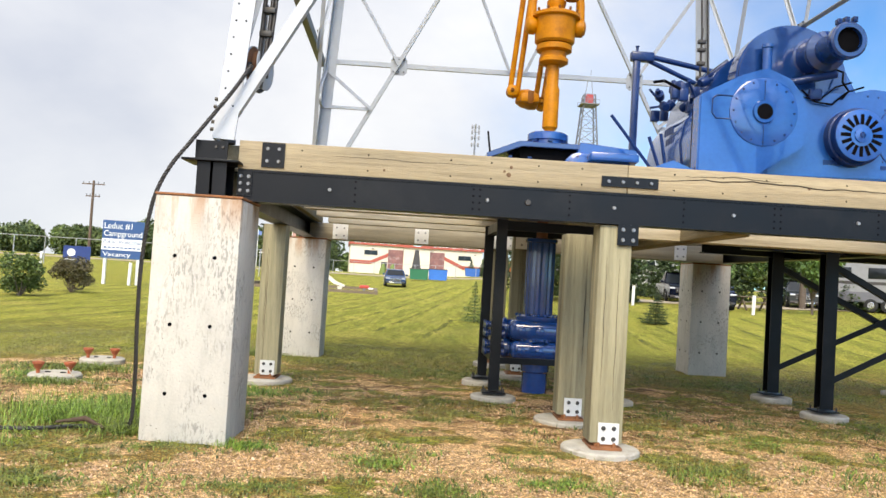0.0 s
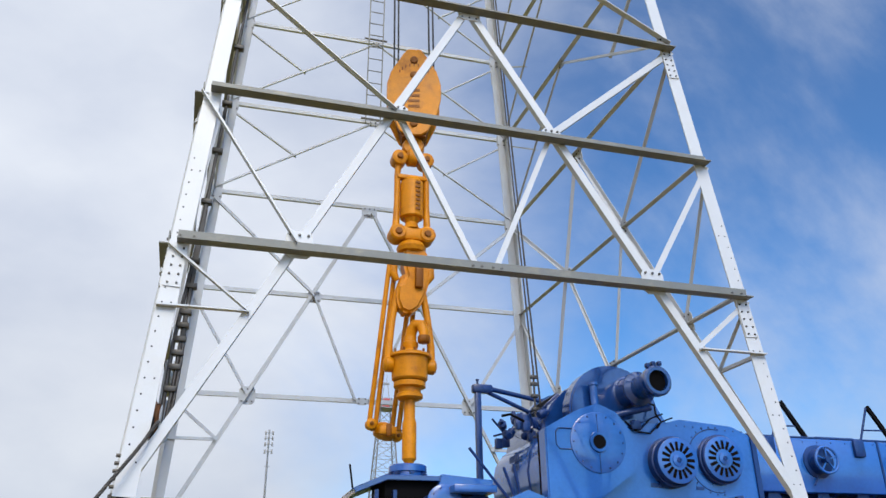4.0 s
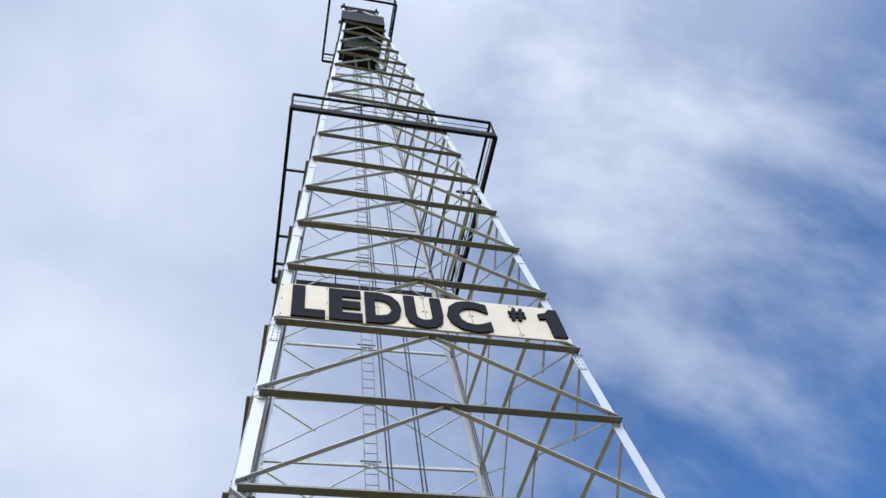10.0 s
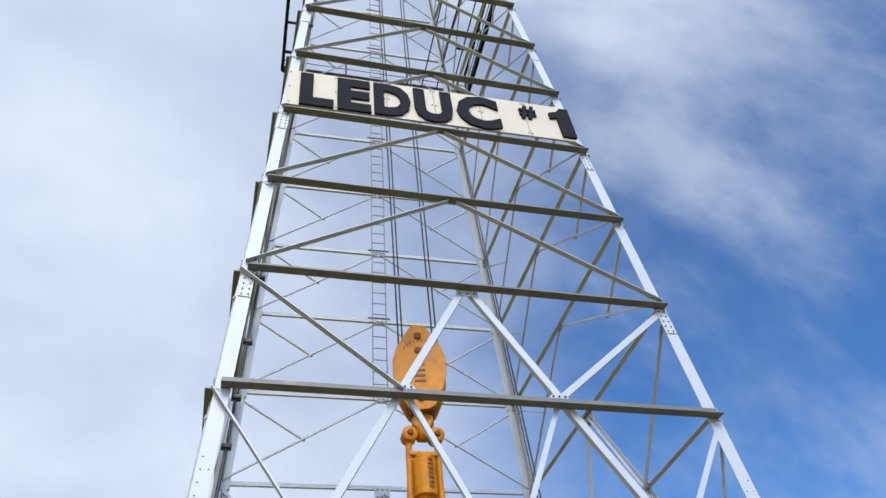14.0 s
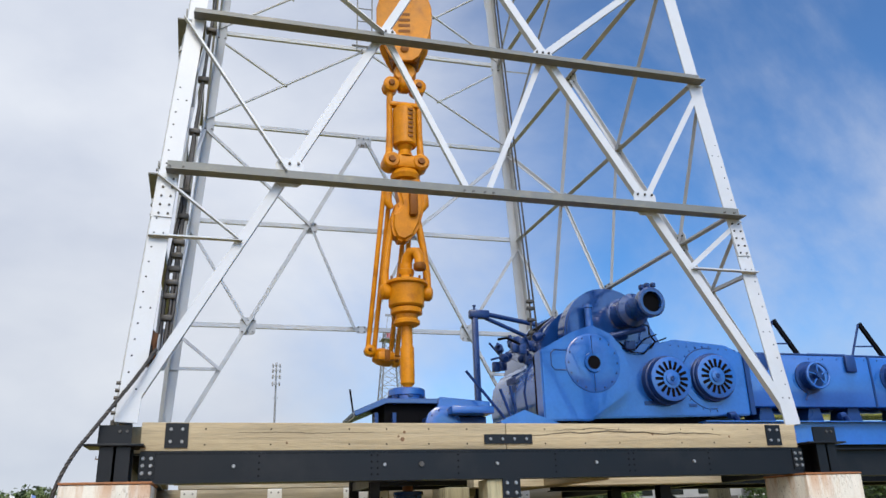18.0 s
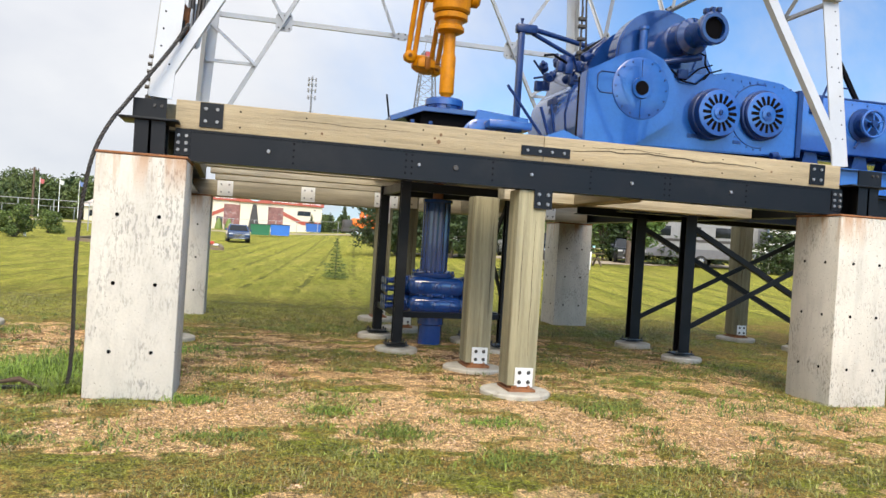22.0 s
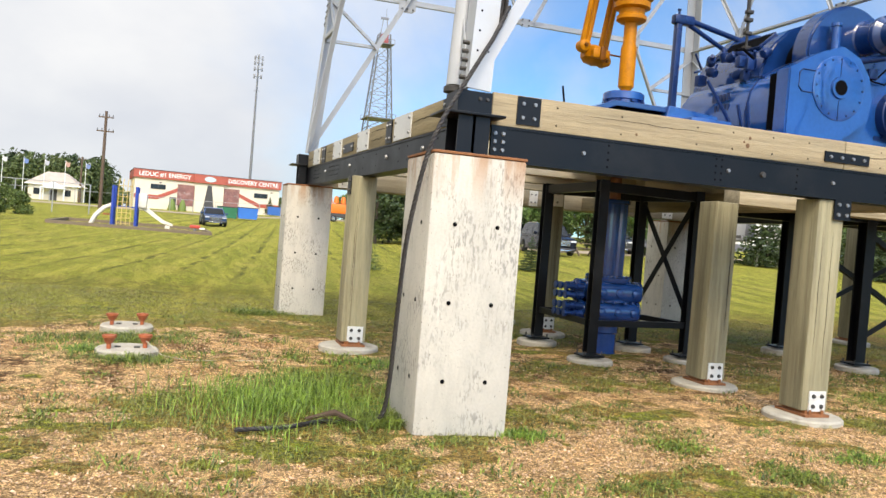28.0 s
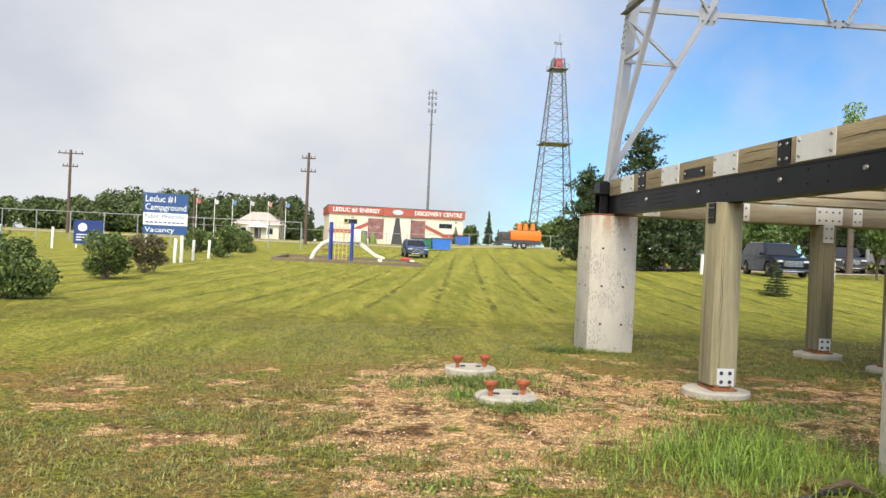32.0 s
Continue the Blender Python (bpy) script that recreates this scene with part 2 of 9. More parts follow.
def box(bm, x0, x1, y0, y1, z0, z1, bev=0.0, m=None):
    d = bmesh.ops.create_cube(bm, size=1.0)
    vs = d["verts"]
    bmesh.ops.scale(bm, vec=(x1 - x0, y1 - y0, z1 - z0), verts=vs)
    bmesh.ops.translate(bm, vec=((x0 + x1) / 2, (y0 + y1) / 2, (z0 + z1) / 2), verts=vs)
    if bev:
        es = list({e for v in vs for e in v.link_edges})
        r = bmesh.ops.bevel(bm, geom=es, offset=bev, segments=2, profile=0.5, affect="EDGES")
        vs = list(set(r["verts"]) | {v for v in vs if v.is_valid})
    if m is not None:
        bmesh.ops.transform(bm, matrix=m, verts=vs)
    return bm


def along(p, q, up=(0, 0, 1)):
    """A frame at p with z along the way to q and y near up."""
    p, q, up = Vector(p), Vector(q), Vector(up)
    z = (q - p).normalized()
    x = up.cross(z)
    if x.length < 1e-4:
        x = Vector((1, 0, 0)).cross(z)
    x.normalize()
    y = z.cross(x)
    m = Matrix((x, y, z)).transposed().to_4x4()
    m.translation = p
    return m, (q - p).length


def bar(bm, p, q, w, h, up=(0, 0, 1), bev=0.0):
    m, n = along(p, q, up)
    return box(bm, -w / 2, w / 2, -h / 2, h / 2, 0, n, bev, m)


def angle_bar(bm, p, q, w, h, t, up=(0, 0, 1), sx=1, sy=1):
    """An L section: a flange w wide in x and one h high in y, t thick."""
    m, n = along(p, q, up)
    prof = [(0, 0), (sx * w, 0), (sx * w, sy * t), (sx * t, sy * t), (sx * t, sy * h), (0, sy * h)]
    a = [bm.verts.new(m @ Vector((x, y, 0))) for x, y in prof]
    b = [bm.verts.new(m @ Vector((x, y, n))) for x, y in prof]
    k = len(prof)
    fs = [bm.faces.new((a[i], a[(i + 1) % k], b[(i + 1) % k], b[i])) for i in range(k)]
    fs += [bm.faces.new(a[::-1]), bm.faces.new(b)]
    bmesh.ops.recalc_face_normals(bm, faces=fs)
    return bm


def rod(bm, p, q, r, r2=None, n=14, cap=True):
    m, d = along(p, q)
    bmesh.ops.create_cone(bm, cap_ends=cap, segments=n, radius1=r, radius2=r if r2 is None else r2, depth=d, matrix=m @ Matrix.Translation((0, 0, d / 2)))
    return bm


def turned(bm, p, axis, prof, n=24, up=(0, 0, 1)):
    """A body of revolution: prof is a list of (along, radius)."""
    m, _ = along(p, Vector(p) + Vector(axis), up)
    rings = []
    for z, r in prof:
        rings.append([bm.verts.new(m @ Vector((r * math.cos(2 * math.pi * i / n), r * math.sin(2 * math.pi * i / n), z))) for i in range(n)])
    fs = []
    for a, b in zip(rings, rings[1:]):
        for i in range(n):
            fs.append(bm.faces.new((a[i], a[(i + 1) % n], b[(i + 1) % n], b[i])))
    fs += [bm.faces.new(rings[0][::-1]), bm.faces.new(rings[-1])]
    bmesh.ops.recalc_face_normals(bm, faces=fs)
    return bm


def tube(bm, pts, r, n=8, close=False):
    """A round bar along a line of points."""
    pts = [Vector(p) for p in pts]
    rings = []
    ref = Vector((0.31, 0.2, 0.93))
    k = len(pts)
    for i, p in enumerate(pts):
        a = pts[(i - 1) % k] if (close or i) else p
        b = pts[(i + 1) % k] if (close or i < k - 1) else p
        d = (b - a).normalized()
        x = ref.cross(d)
        if x.length < 0.05:
            x = Vector((1, 0, 0)).cross(d)
        x.normalize()
        y = d.cross(x)
        ref = y
        rr = r[i] if isinstance(r, (list, tuple)) else r
        rings.append([bm.verts.new(p + rr * (x * math.cos(2 * math.pi * j / n) + y * math.sin(2 * math.pi * j / n))) for j in range(n)])
    fs = []
    for i in range(k if close else k - 1):
        a, b = rings[i], rings[(i + 1) % k]
        for j in range(n):
            fs.append(bm.faces.new((a[j], a[(j + 1) % n], b[(j + 1) % n], b[j])))
    if not close:
        fs += [bm.faces.new(rings[0][::-1]), bm.faces.new(rings[-1])]
    bmesh.ops.recalc_face_normals(bm, faces=fs)
    return bm


def extrude(bm, pts, p, ex, ey, depth):
    """A plate with the outline pts, in the plane of ex and ey at p, depth thick along ex x ey."""
    p, ex, ey = Vector(p), Vector(ex).normalized(), Vector(ey).normalized()
    nrm = ex.cross(ey)
    a = [bm.verts.new(p + ex * u + ey * v) for u, v in pts]
    b = [bm.verts.new(p + ex * u + ey * v + nrm * depth) for u, v in pts]
    k = len(pts)
    fs = [bm.faces.new(a[::-1]), bm.faces.new(b)]
    fs += [bm.faces.new((a[i], a[(i + 1) % k], b[(i + 1) % k], b[i])) for i in range(k)]
    bmesh.ops.recalc_face_normals(bm, faces=fs)
    return bm


def arc(cx, cy, r, a0, a1, n=12):
    return [(cx + r * math.cos(radians(a0 + (a1 - a0) * i / n)), cy + r * math.sin(radians(a0 + (a1 - a0) * i / n))) for i in range(n + 1)]


def smooth_by_angle(me, deg=35):
    for f in me.polygons:
        f.use_smooth = True
    me.set_sharp_from_angle(angle=radians(deg))


def thing(name, at=(0, 0, 0), label="", category="", group="", kind=""):
    ob = new(name)
    ob.empty_display_size = 0.1
    ob.location = at
    return tagged(ob, label, category, group, kind)


def mesh_of(name, bm, material, smooth=True):
    me = bpy.data.meshes.new(name)
    bm.to_mesh(me)
    bm.free()
    me.materials.append(material)
    if smooth:
        smooth_by_angle(me)
    return me


def origin_of(ob):
    p = Vector(ob.location)
    while ob.parent:
        ob = ob.parent
        p = p + ob.location
    return p


def part(name, bm, material, parent, label="", smooth=True):
    ob = new(name, mesh_of(name, bm, material, smooth))
    ob.parent = parent
    ob.matrix_parent_inverse = Matrix.Translation(-origin_of(parent)) if parent.type == "EMPTY" else Matrix()
    return tagged(ob, label)


def piece(name, me, m, parent):
    """A repeat that shares its mesh."""
    ob = new(name, me)
    ob.parent = parent
    ob.matrix_parent_inverse = Matrix.Translation(-origin_of(parent)) if parent.type == "EMPTY" else Matrix()
    ob.matrix_basis = m
    return ob


def single(name, bm, material, label="", category="", group="", kind="", smooth=True):
    return tagged(new(name, mesh_of(name, bm, material, smooth)), label, category, group, kind)

# ---- plan ----
CX, CY, ZB, LEAN_IN = 1.755, 10.85, 2.66, 0.077
GIRT0, STEP, PANELS = 5.384, 2.029, 18


def rise(u, a, b):
    s = min(1.0, max(0.0, (u - a) / (b - a)))
    return s * s * (3 - 2 * s)


def ground_z(x, y):
    """The lie of the land: level round the rig, a slight dip, then up to the road and the campsite."""
    z = 1.65 * rise(y, 18, 125) + 0.6 * rise(x, -2, 14) * rise(y, 16, 42) + 0.3 * rise(x, 18, 34) * rise(y, 25, 50)
    z += 0.045 * math.exp(-((x - 1.8) / 7) ** 2 - ((y - 8.5) / 4.0) ** 2)
    return z


# the four legs: x and y at the floor, and how far each leans in over a metre of height
LEGS = {(-1, -1): (-1.905, 7.085, 0.0640, 0.0755), (1, -1): (5.465, 7.125, -0.0790, 0.0780),
        (1, 1): (5.300, 14.590, -0.0798, -0.0840), (-1, 1): (-2.110, 14.610, 0.0660, -0.0820)}
ENDS = {"south": ((-1, -1), (1, -1)), "north": ((1, 1), (-1, 1)), "east": ((1, -1), (1, 1)), "west": ((-1, 1), (-1, -1))}


def leg_at(sx, sy, z, dx=0.0, dy=0.0):
    """The outer corner of a leg at a height."""
    x, y, lx, ly = LEGS[sx, sy]
    return Vector((x + lx * (z - ZB) + dx, y + ly * (z - ZB) + dy, z))


def axis_at(z):
    return sum((leg_at(sx, sy, z) for sx, sy in LEGS), Vector()) / 4


def half_at(z):
    return (leg_at(1, -1, z).x - leg_at(-1, -1, z).x) / 2


def face_point(face, u, z, out=0.0):
    """A point of one of the tower's four leaning faces: u from -1 (one leg) to 1 (the other)."""
    a, b = (leg_at(*e, z) for e in ENDS[face])
    return a.lerp(b, (u + 1) / 2) + FACES[face] * out


FACES = {"south": Vector((0, -1, 0)), "north": Vector((0, 1, 0)), "east": Vector((1, 0, 0)), "west": Vector((-1, 0, 0))}
LEVELS = [GIRT0 + STEP * i for i in range(PANELS)]
TOP = LEVELS[-1]


def bolts(points, normal, r=0.016, h=0.012, n=6):
    bm = B()
    for p in points:
        rod(bm, p, Vector(p) + Vector(normal) * h, r, r * 0.8, n)
    return bm


def section(p, q, prof, ex, ey, taper=1.0):
    """A straight bar of any section from p to q; prof in ex and ey, which are squared to the bar."""
    bm = B()
    z = (q - p).normalized()
    ex = (ex - z * ex.dot(z)).normalized()
    ey = (ey - z * ey.dot(z) - ex * ey.dot(ex)).normalized()
    lo = [bm.verts.new(p + ex * u + ey * v) for u, v in prof]
    hi = [bm.verts.new(q + (ex * u + ey * v) * taper) for u, v in prof]
    k = len(prof)
    for i in range(k):
        bm.faces.new((lo[i], lo[(i + 1) % k], hi[(i + 1) % k], hi[i]))
    bm.faces.new(lo[::-1]), bm.faces.new(hi)
    bmesh.ops.recalc_face_normals(bm, faces=bm.faces)
    return bm


def ell(w, h, t):
    """An L section: w along the first axis, h along the second."""
    return [(0, 0), (w, 0), (w, t), (t, t), (t, h), (0, h)]


UP = Vector((0, 0, 1))


def build_derrick():
    d = thing("derrick", (CX, CY, ZB), "tall white-painted steel lattice oil derrick with bolted angle bracing", "derrick")
    for sx, sy in LEGS:
        p, q = leg_at(sx, sy, ZB), leg_at(sx, sy, TOP + 1.4)
        ax, ay = Vector((-sx, 0, 0)), Vector((0, -sy, 0))
        z = (q - p).normalized()
        leg = part("leg", section(p, q, ell(0.20, 0.20, 0.018), ax, ay, 0.6), WHITE, d)
        # rows of open bolt holes on the face to the front
        if sy < 0:
            pts = [leg_at(sx, sy, ZB + 0.3 + 0.16 * k) + ax * w - Vector((0, 0.001, 0)) for k in range(22) for w in ((0.05, 0.14) if k % 5 == 0 else (0.05,))]
            tagged(part("bolt_holes", bolts(pts, Vector((0, -1, 0)), 0.010, 0.002, 6), HOLE, leg), kind="stuff")
        # splice plates with bolts on the two outer faces
        for zz in LEVELS[0:12:2]:
            for nrm, uu in ((Vector((0, sy, 0)), ax), (Vector((sx, 0, 0)), ay)):
                c = leg_at(sx, sy, zz - 0.35) + uu * 0.105 + nrm * 0.008
                m, _ = along(c - z * 0.3, c, nrm)
                plate = part("splice_plate", box(B(), -0.085, 0.085, -0.006, 0.006, 0, 0.55, 0, m), WHITE, d)
                if zz < 16:
                    pts = [c + uu * q2 + z * (-0.26 + 0.1 * k) + nrm * 0.006 for k in range(5) for q2 in (-0.045, 0.045)]
                    tagged(part("bolts", bolts(pts, nrm, 0.014, 0.014), DBOLT, plate), kind="stuff")
    for face, nrm in FACES.items():
        front = face == "south"
        fp = lambda u, z, o=0.01: face_point(face, u, z, o)
        heavy = face in ("south", "west")
        ex = (fp(1, 8) - fp(-1, 8)).normalized()
        for i, z in enumerate(LEVELS):
            a, b = fp(-1, z, 0.022), fp(1, z, 0.022)
            if heavy:
                # a deep angle: level flange outwards at the foot, upright flange above it
                k = 1.0 if i < 9 else 0.8
                e = ex * 0.03
                bm = section(a + e * 2 - UP * 0.15, b - e * 0.4 - UP * 0.15, ell((0.15 if front else 0.10) * k, 0.15 * k, 0.014), nrm, UP)
                g = part("girt", bm, DARKENED_WHITE, d)
                if i < 8:
                    pts = [a + (b - a) * f - UP * 0.07 + nrm * 0.014 for f in (0.012, 0.032, 0.475, 0.49, 0.51, 0.525, 0.968, 0.988)]
                    tagged(part("bolts", bolts(pts, nrm, 0.018, 0.018), DBOLT, g), kind="stuff")
            elif face == "north":
                part("girt", section(a - UP * 0.05, b - UP * 0.05, ell(0.06, 0.085, 0.010), nrm, UP), WHITE, d)
            else:
                part("girt", section(a - UP * 0.05, b - UP * 0.05, ell(0.09, 0.07, 0.010), -nrm, UP), WHITE, d)

        def brace(u0, z0, u1, z1, w=0.07, name="brace", o=0.0, shelf=-1):
            """An angle in the face's plane; its outstanding leg points inwards (-1) or out towards the viewer (1)."""
            p, q = fp(u0, z0, o), fp(u1, z1, o)
            side = nrm.cross(q - p).normalized()
            if side.z < 0:
                side = -side
            up, out = (0.62 * w, 1.15 * w) if shelf > 0 else (w, 0.85 * w)
            part(name, section(p - side * w / 2, q - side * w / 2, ell(up, out, 0.010), side, nrm * shelf), WHITE, d)

        def gusset(u, z, w=0.30, h=0.26, n=3):
            c = fp(u, z, 0.004)
            bm = extrude(B(), [(-w / 2, -h * 0.35), (-w * 0.3, -h / 2), (w * 0.3, -h / 2), (w / 2, -h * 0.35), (w / 2, h * 0.3), (w * 0.36, h / 2), (-w * 0.36, h / 2), (-w / 2, h * 0.3)], c, ex, UP - nrm * LEAN_IN, 0.012)
            g = part("gusset_plate", bm, WHITE, d)
            toward = nrm if face in ("south", "west") else -nrm
            pts = [c + ex * a * w * 0.32 + UP * (b * h * 0.33) + toward * 0.013 for a in ((-1, 0, 1) if n == 3 else (-1, 1)) for b in (-1, 1)]
            tagged(part("bolts", bolts(pts, toward, 0.017, 0.016), DBOLT, g), kind="stuff")

        g1, g2, g3 = LEVELS[:3]
        wide = half_at(ZB)

        def ux(z):
            """u on the big A-brace at height z, which runs from the leg's foot to the middle of the third girt."""
            return (1 - (z - ZB) / (g3 - 0.16 - ZB)) * wide / half_at(z)

        w0 = 1.0 if front else 0.8
        for s in (-1, 1):
            out = 1 if (front and s < 0) else -1
            brace(s * 0.985, ZB + 0.05, 0.02 * s, g3 - 0.14, 0.10 * w0, "a_brace", 0.0)
            zs = 4.54
            brace(s, zs, s * ux(zs), zs, 0.06, "strut", shelf=1 if front else -1)
            brace(s, g1 - 0.15, s * ux(zs), zs, 0.06, shelf=out)
            brace(s, g2 - 0.15, s * ux(g1), g1, 0.075 * w0, shelf=out)
            brace(s, g3 - 0.12, s * ux(g2), g2, 0.09 * w0, shelf=out)
            brace(s * ux(g2), g2, s * 0.04, g1, 0.07 * w0)
            gusset(s * ux(g1), g1 - 0.02, 0.30, 0.34)
            gusset(s * ux(g2), g2 - 0.04, 0.26, 0.24)
        gusset(0, g3 - 0.14, 0.32, 0.24)
        if not front:
            gusset(0, g1 - 0.02, 0.2, 0.14, 2)
        for i in range(2, PANELS - 1):
            z0, z1 = LEVELS[i], LEVELS[i + 1]
            k = 1 - 0.3 * i / PANELS
            for s in (-1, 1):
                brace(s, z0 + 0.03, s * 0.02, z1 - 0.10, (0.085 if front else 0.052) * k, shelf=1 if front else -1)
                if i < 11 and not front:
                    brace(s, z1 - 0.14, s * 0.51, (z0 + z1) / 2 - 0.06, 0.048 * k, "sub_brace", shelf=1)
            if i < 8 and not front:
                gusset(0, z1 - 0.08, 0.18, 0.12, 2)
            if i < 8:
                for s in (-1, 1):
                    gusset(s * (1 - 0.10 / half_at(z0)), z0 - 0.05, 0.19, 0.34, 2)
    return d


derrick = build_derrick()

def concrete_material():
    """Board-cast concrete: pale cream, with grey vertical streaks, dark pits and rust washed down from the cap."""
    m = mat("board_marked_concrete", (0.49, 0.455, 0.39), 0.88, vary=0.12, scale=1.6, bump=0.3, fine=45.0)
    nt = m.node_tree
    N, L = nt.nodes.new, nt.links.new
    b = nt.nodes["Principled BSDF"]
    col = b.inputs["Base Color"].links[0].from_socket
    tc = N("ShaderNodeTexCoord")

    def layer(col, tint, scale, stretch, lo, hi, amount, mask=None, detail=5.0):
        mp, n, r, mx = N("ShaderNodeMapping"), N("ShaderNodeTexNoise"), N("ShaderNodeMapRange"), N("ShaderNodeMix")
        mp.inputs["Scale"].default_value = stretch
        n.inputs["Scale"].default_value, n.inputs["Detail"].default_value, n.inputs["Roughness"].default_value = scale, detail, 0.62
        r.inputs["From Min"].default_value, r.inputs["From Max"].default_value, r.inputs["To Max"].default_value = lo, hi, amount
        L(tc.outputs["Object"], mp.inputs["Vector"])
        L(mp.outputs[0], n.inputs["Vector"])
        L(n.outputs["Fac"], r.inputs["Value"])
        f = r.outputs["Result"]
        if mask is not None:
            k = N("ShaderNodeMath")
            k.operation = "MULTIPLY"
            L(f, k.inputs[0])
            L(mask, k.inputs[1])
            f = k.outputs[0]
        mx.data_type = "RGBA"
        L(f, mx.inputs["Factor"])
        L(col, mx.inputs[6])
        mx.inputs[7].default_value = (*tint, 1)
        return mx.outputs[2]

    def mask(scale, lo, hi):
        n, r = N("ShaderNodeTexNoise"), N("ShaderNodeMapRange")
        n.inputs["Scale"].default_value, n.inputs["Detail"].default_value = scale, 3.0
        r.inputs["From Min"].default_value, r.inputs["From Max"].default_value = lo, hi
        L(tc.outputs["Object"], n.inputs["Vector"])
        L(n.outputs["Fac"], r.inputs["Value"])
        return r.outputs["Result"]

    sep, top = N("ShaderNodeSeparateXYZ"), N("ShaderNodeMapRange")
    L(tc.outputs["Object"], sep.inputs[0])
    top.inputs["From Min"].default_value, top.inputs["From Max"].default_value = 1.72, 2.10
    L(sep.outputs[2], top.inputs["Value"])
    col = layer(col, (0.33, 0.305, 0.265), 7.0, (1, 1, 0.22), 0.46, 0.64, 0.38)
    col = layer(col, (0.17, 0.16, 0.145), 60.0, (1, 1, 0.3), 0.52, 0.58, 0.65, mask(2.6, 0.46, 0.62))
    col = layer(col, (0.05, 0.048, 0.045), 62.0, (1, 1, 0.8), 0.68, 0.72, 1.0, None, 2.0)
    col = layer(col, (0.33, 0.17, 0.075), 9.0, (1, 1, 0.12), 0.44, 0.62, 0.8, top.outputs["Result"])
    L(col, b.inputs["Base Color"])
    return m


CONCRETE = concrete_material()
PAD = mat("cast_concrete_pad", (0.38, 0.35, 0.29), 0.9, vary=0.22, scale=6.0, bump=0.3, stain=(0.20, 0.17, 0.12), stain_amount=0.7, stain_scale=7.0)
TIMBER = mat("treated_timber", (0.36, 0.285, 0.175), 0.85, vary=0.45, scale=2.6, bump=0.5, fine=40.0, stretch=(0.2, 5, 5), stain=(0.11, 0.085, 0.055), stain_amount=0.8, stain_scale=2.6, island=0.10)
TIMBER_Y = mat("treated_timber_cross", (0.25, 0.20, 0.115), 0.85, vary=0.45, scale=2.2, bump=0.4, fine=24.0, stretch=(5, 0.25, 5), stain=(0.09, 0.07, 0.05), stain_amount=0.8, stain_scale=2.2, island=0.2)
POST = mat("treated_timber_post", (0.255, 0.225, 0.135), 0.85, vary=0.45, scale=2.6, bump=0.5, fine=40.0, stretch=(5, 5, 0.2), stain=(0.10, 0.085, 0.05), stain_amount=0.8, stain_scale=2.2, island=0.22)


def pier(x0, y0, w=0.73, top=2.09):
    p = thing("concrete_pier", (x0 + w / 2, y0 + w / 2, 0), "weathered grey concrete pier with tie holes and rust-stained steel top", "pier", "piers under the derrick")
    bm = B()
    box(bm, x0, x0 + w, y0, y0 + w, -0.25, top, 0.015)
    body = part("pier_body", bm, CONCRETE, p)
    bm = B()
    box(bm, x0 - 0.005, x0 + w + 0.005, y0 - 0.005, y0 + w + 0.005, top + 0.002, top + 0.022, 0.004)
    part("cap_plate", bm, RUST, p, "rusty steel cap plate")
    for z in (0.42, 1.0, 1.58):
        for s in (0.27, 0.73):
            part("tie_hole", rod(B(), (x0 + w * s, y0 - 0.003, z), (x0 + w * s, y0 + 0.02, z), 0.017, n=10), HOLE, p)
            part("tie_hole", rod(B(), (x0 - 0.003, y0 + w * s, z), (x0 + 0.02, y0 + w * s, z), 0.017, n=10), HOLE, p)
    return p


PIERS = [(-2.24, 6.71), (5.26, 6.93), (-2.41, 14.13), (5.16, 14.8)]
for px, py in PIERS:
    pier(px, py)

# ---- substructure ----
def flat_plate(c, nrm, w, h, material, parent, cols, rows, name="bracket", bolt=BOLT, br=0.017, label=""):
    """A bolted plate centred at c on a face with the normal nrm (axis-aligned), w along the face and h high."""
    c, nrm = Vector(c), Vector(nrm)
    ex = Vector((0, 0, 1)).cross(nrm) * -1
    bm = B()
    extrude(bm, [(-w / 2, -h / 2), (w / 2, -h / 2), (w / 2, h / 2), (-w / 2, h / 2)], c, nrm.cross(Vector((0, 0, 1))) * -1, (0, 0, 1), 0.012 * (1 if (nrm.cross(Vector((0, 0, 1))) * -1).cross(Vector((0, 0, 1))).dot(nrm) > 0 else -1))
    p = part(name, bm, material, parent, label)
    for i in range(cols):
        for j in range(rows):
            q = c + ex * (w * ((i + 0.5) / cols - 0.5)) + Vector((0, 0, h * ((j + 0.5) / rows - 0.5))) + nrm * 0.012
            part("bolt", bolts([q], nrm, br, 0.014, 8), bolt, p)
    return p


def i_beam(bm, p, q, w, h, tf=0.016, tw=0.012, up=(0, 0, 1)):
    m, n = along(p, q, up)
    prof = [(-w / 2, -h / 2), (w / 2, -h / 2), (w / 2, -h / 2 + tf), (tw / 2, -h / 2 + tf), (tw / 2, h / 2 - tf), (w / 2, h / 2 - tf), (w / 2, h / 2), (-w / 2, h / 2), (-w / 2, h / 2 - tf), (-tw / 2, h / 2 - tf), (-tw / 2, -h / 2 + tf), (-w / 2, -h / 2 + tf)]
    a = [bm.verts.new(m @ Vector((x, y, 0))) for x, y in prof]
    b = [bm.verts.new(m @ Vector((x, y, n))) for x, y in prof]
    k = len(prof)
    fs = [bm.faces.new((a[i], a[(i + 1) % k], b[(i + 1) % k], b[i])) for i in range(k)] + [bm.faces.new(a[::-1]), bm.faces.new(b)]
    bmesh.ops.recalc_face_normals(bm, faces=fs)
    return bm


SOUTH, WEST = Vector((0, -1, 0)), Vector((-1, 0, 0))

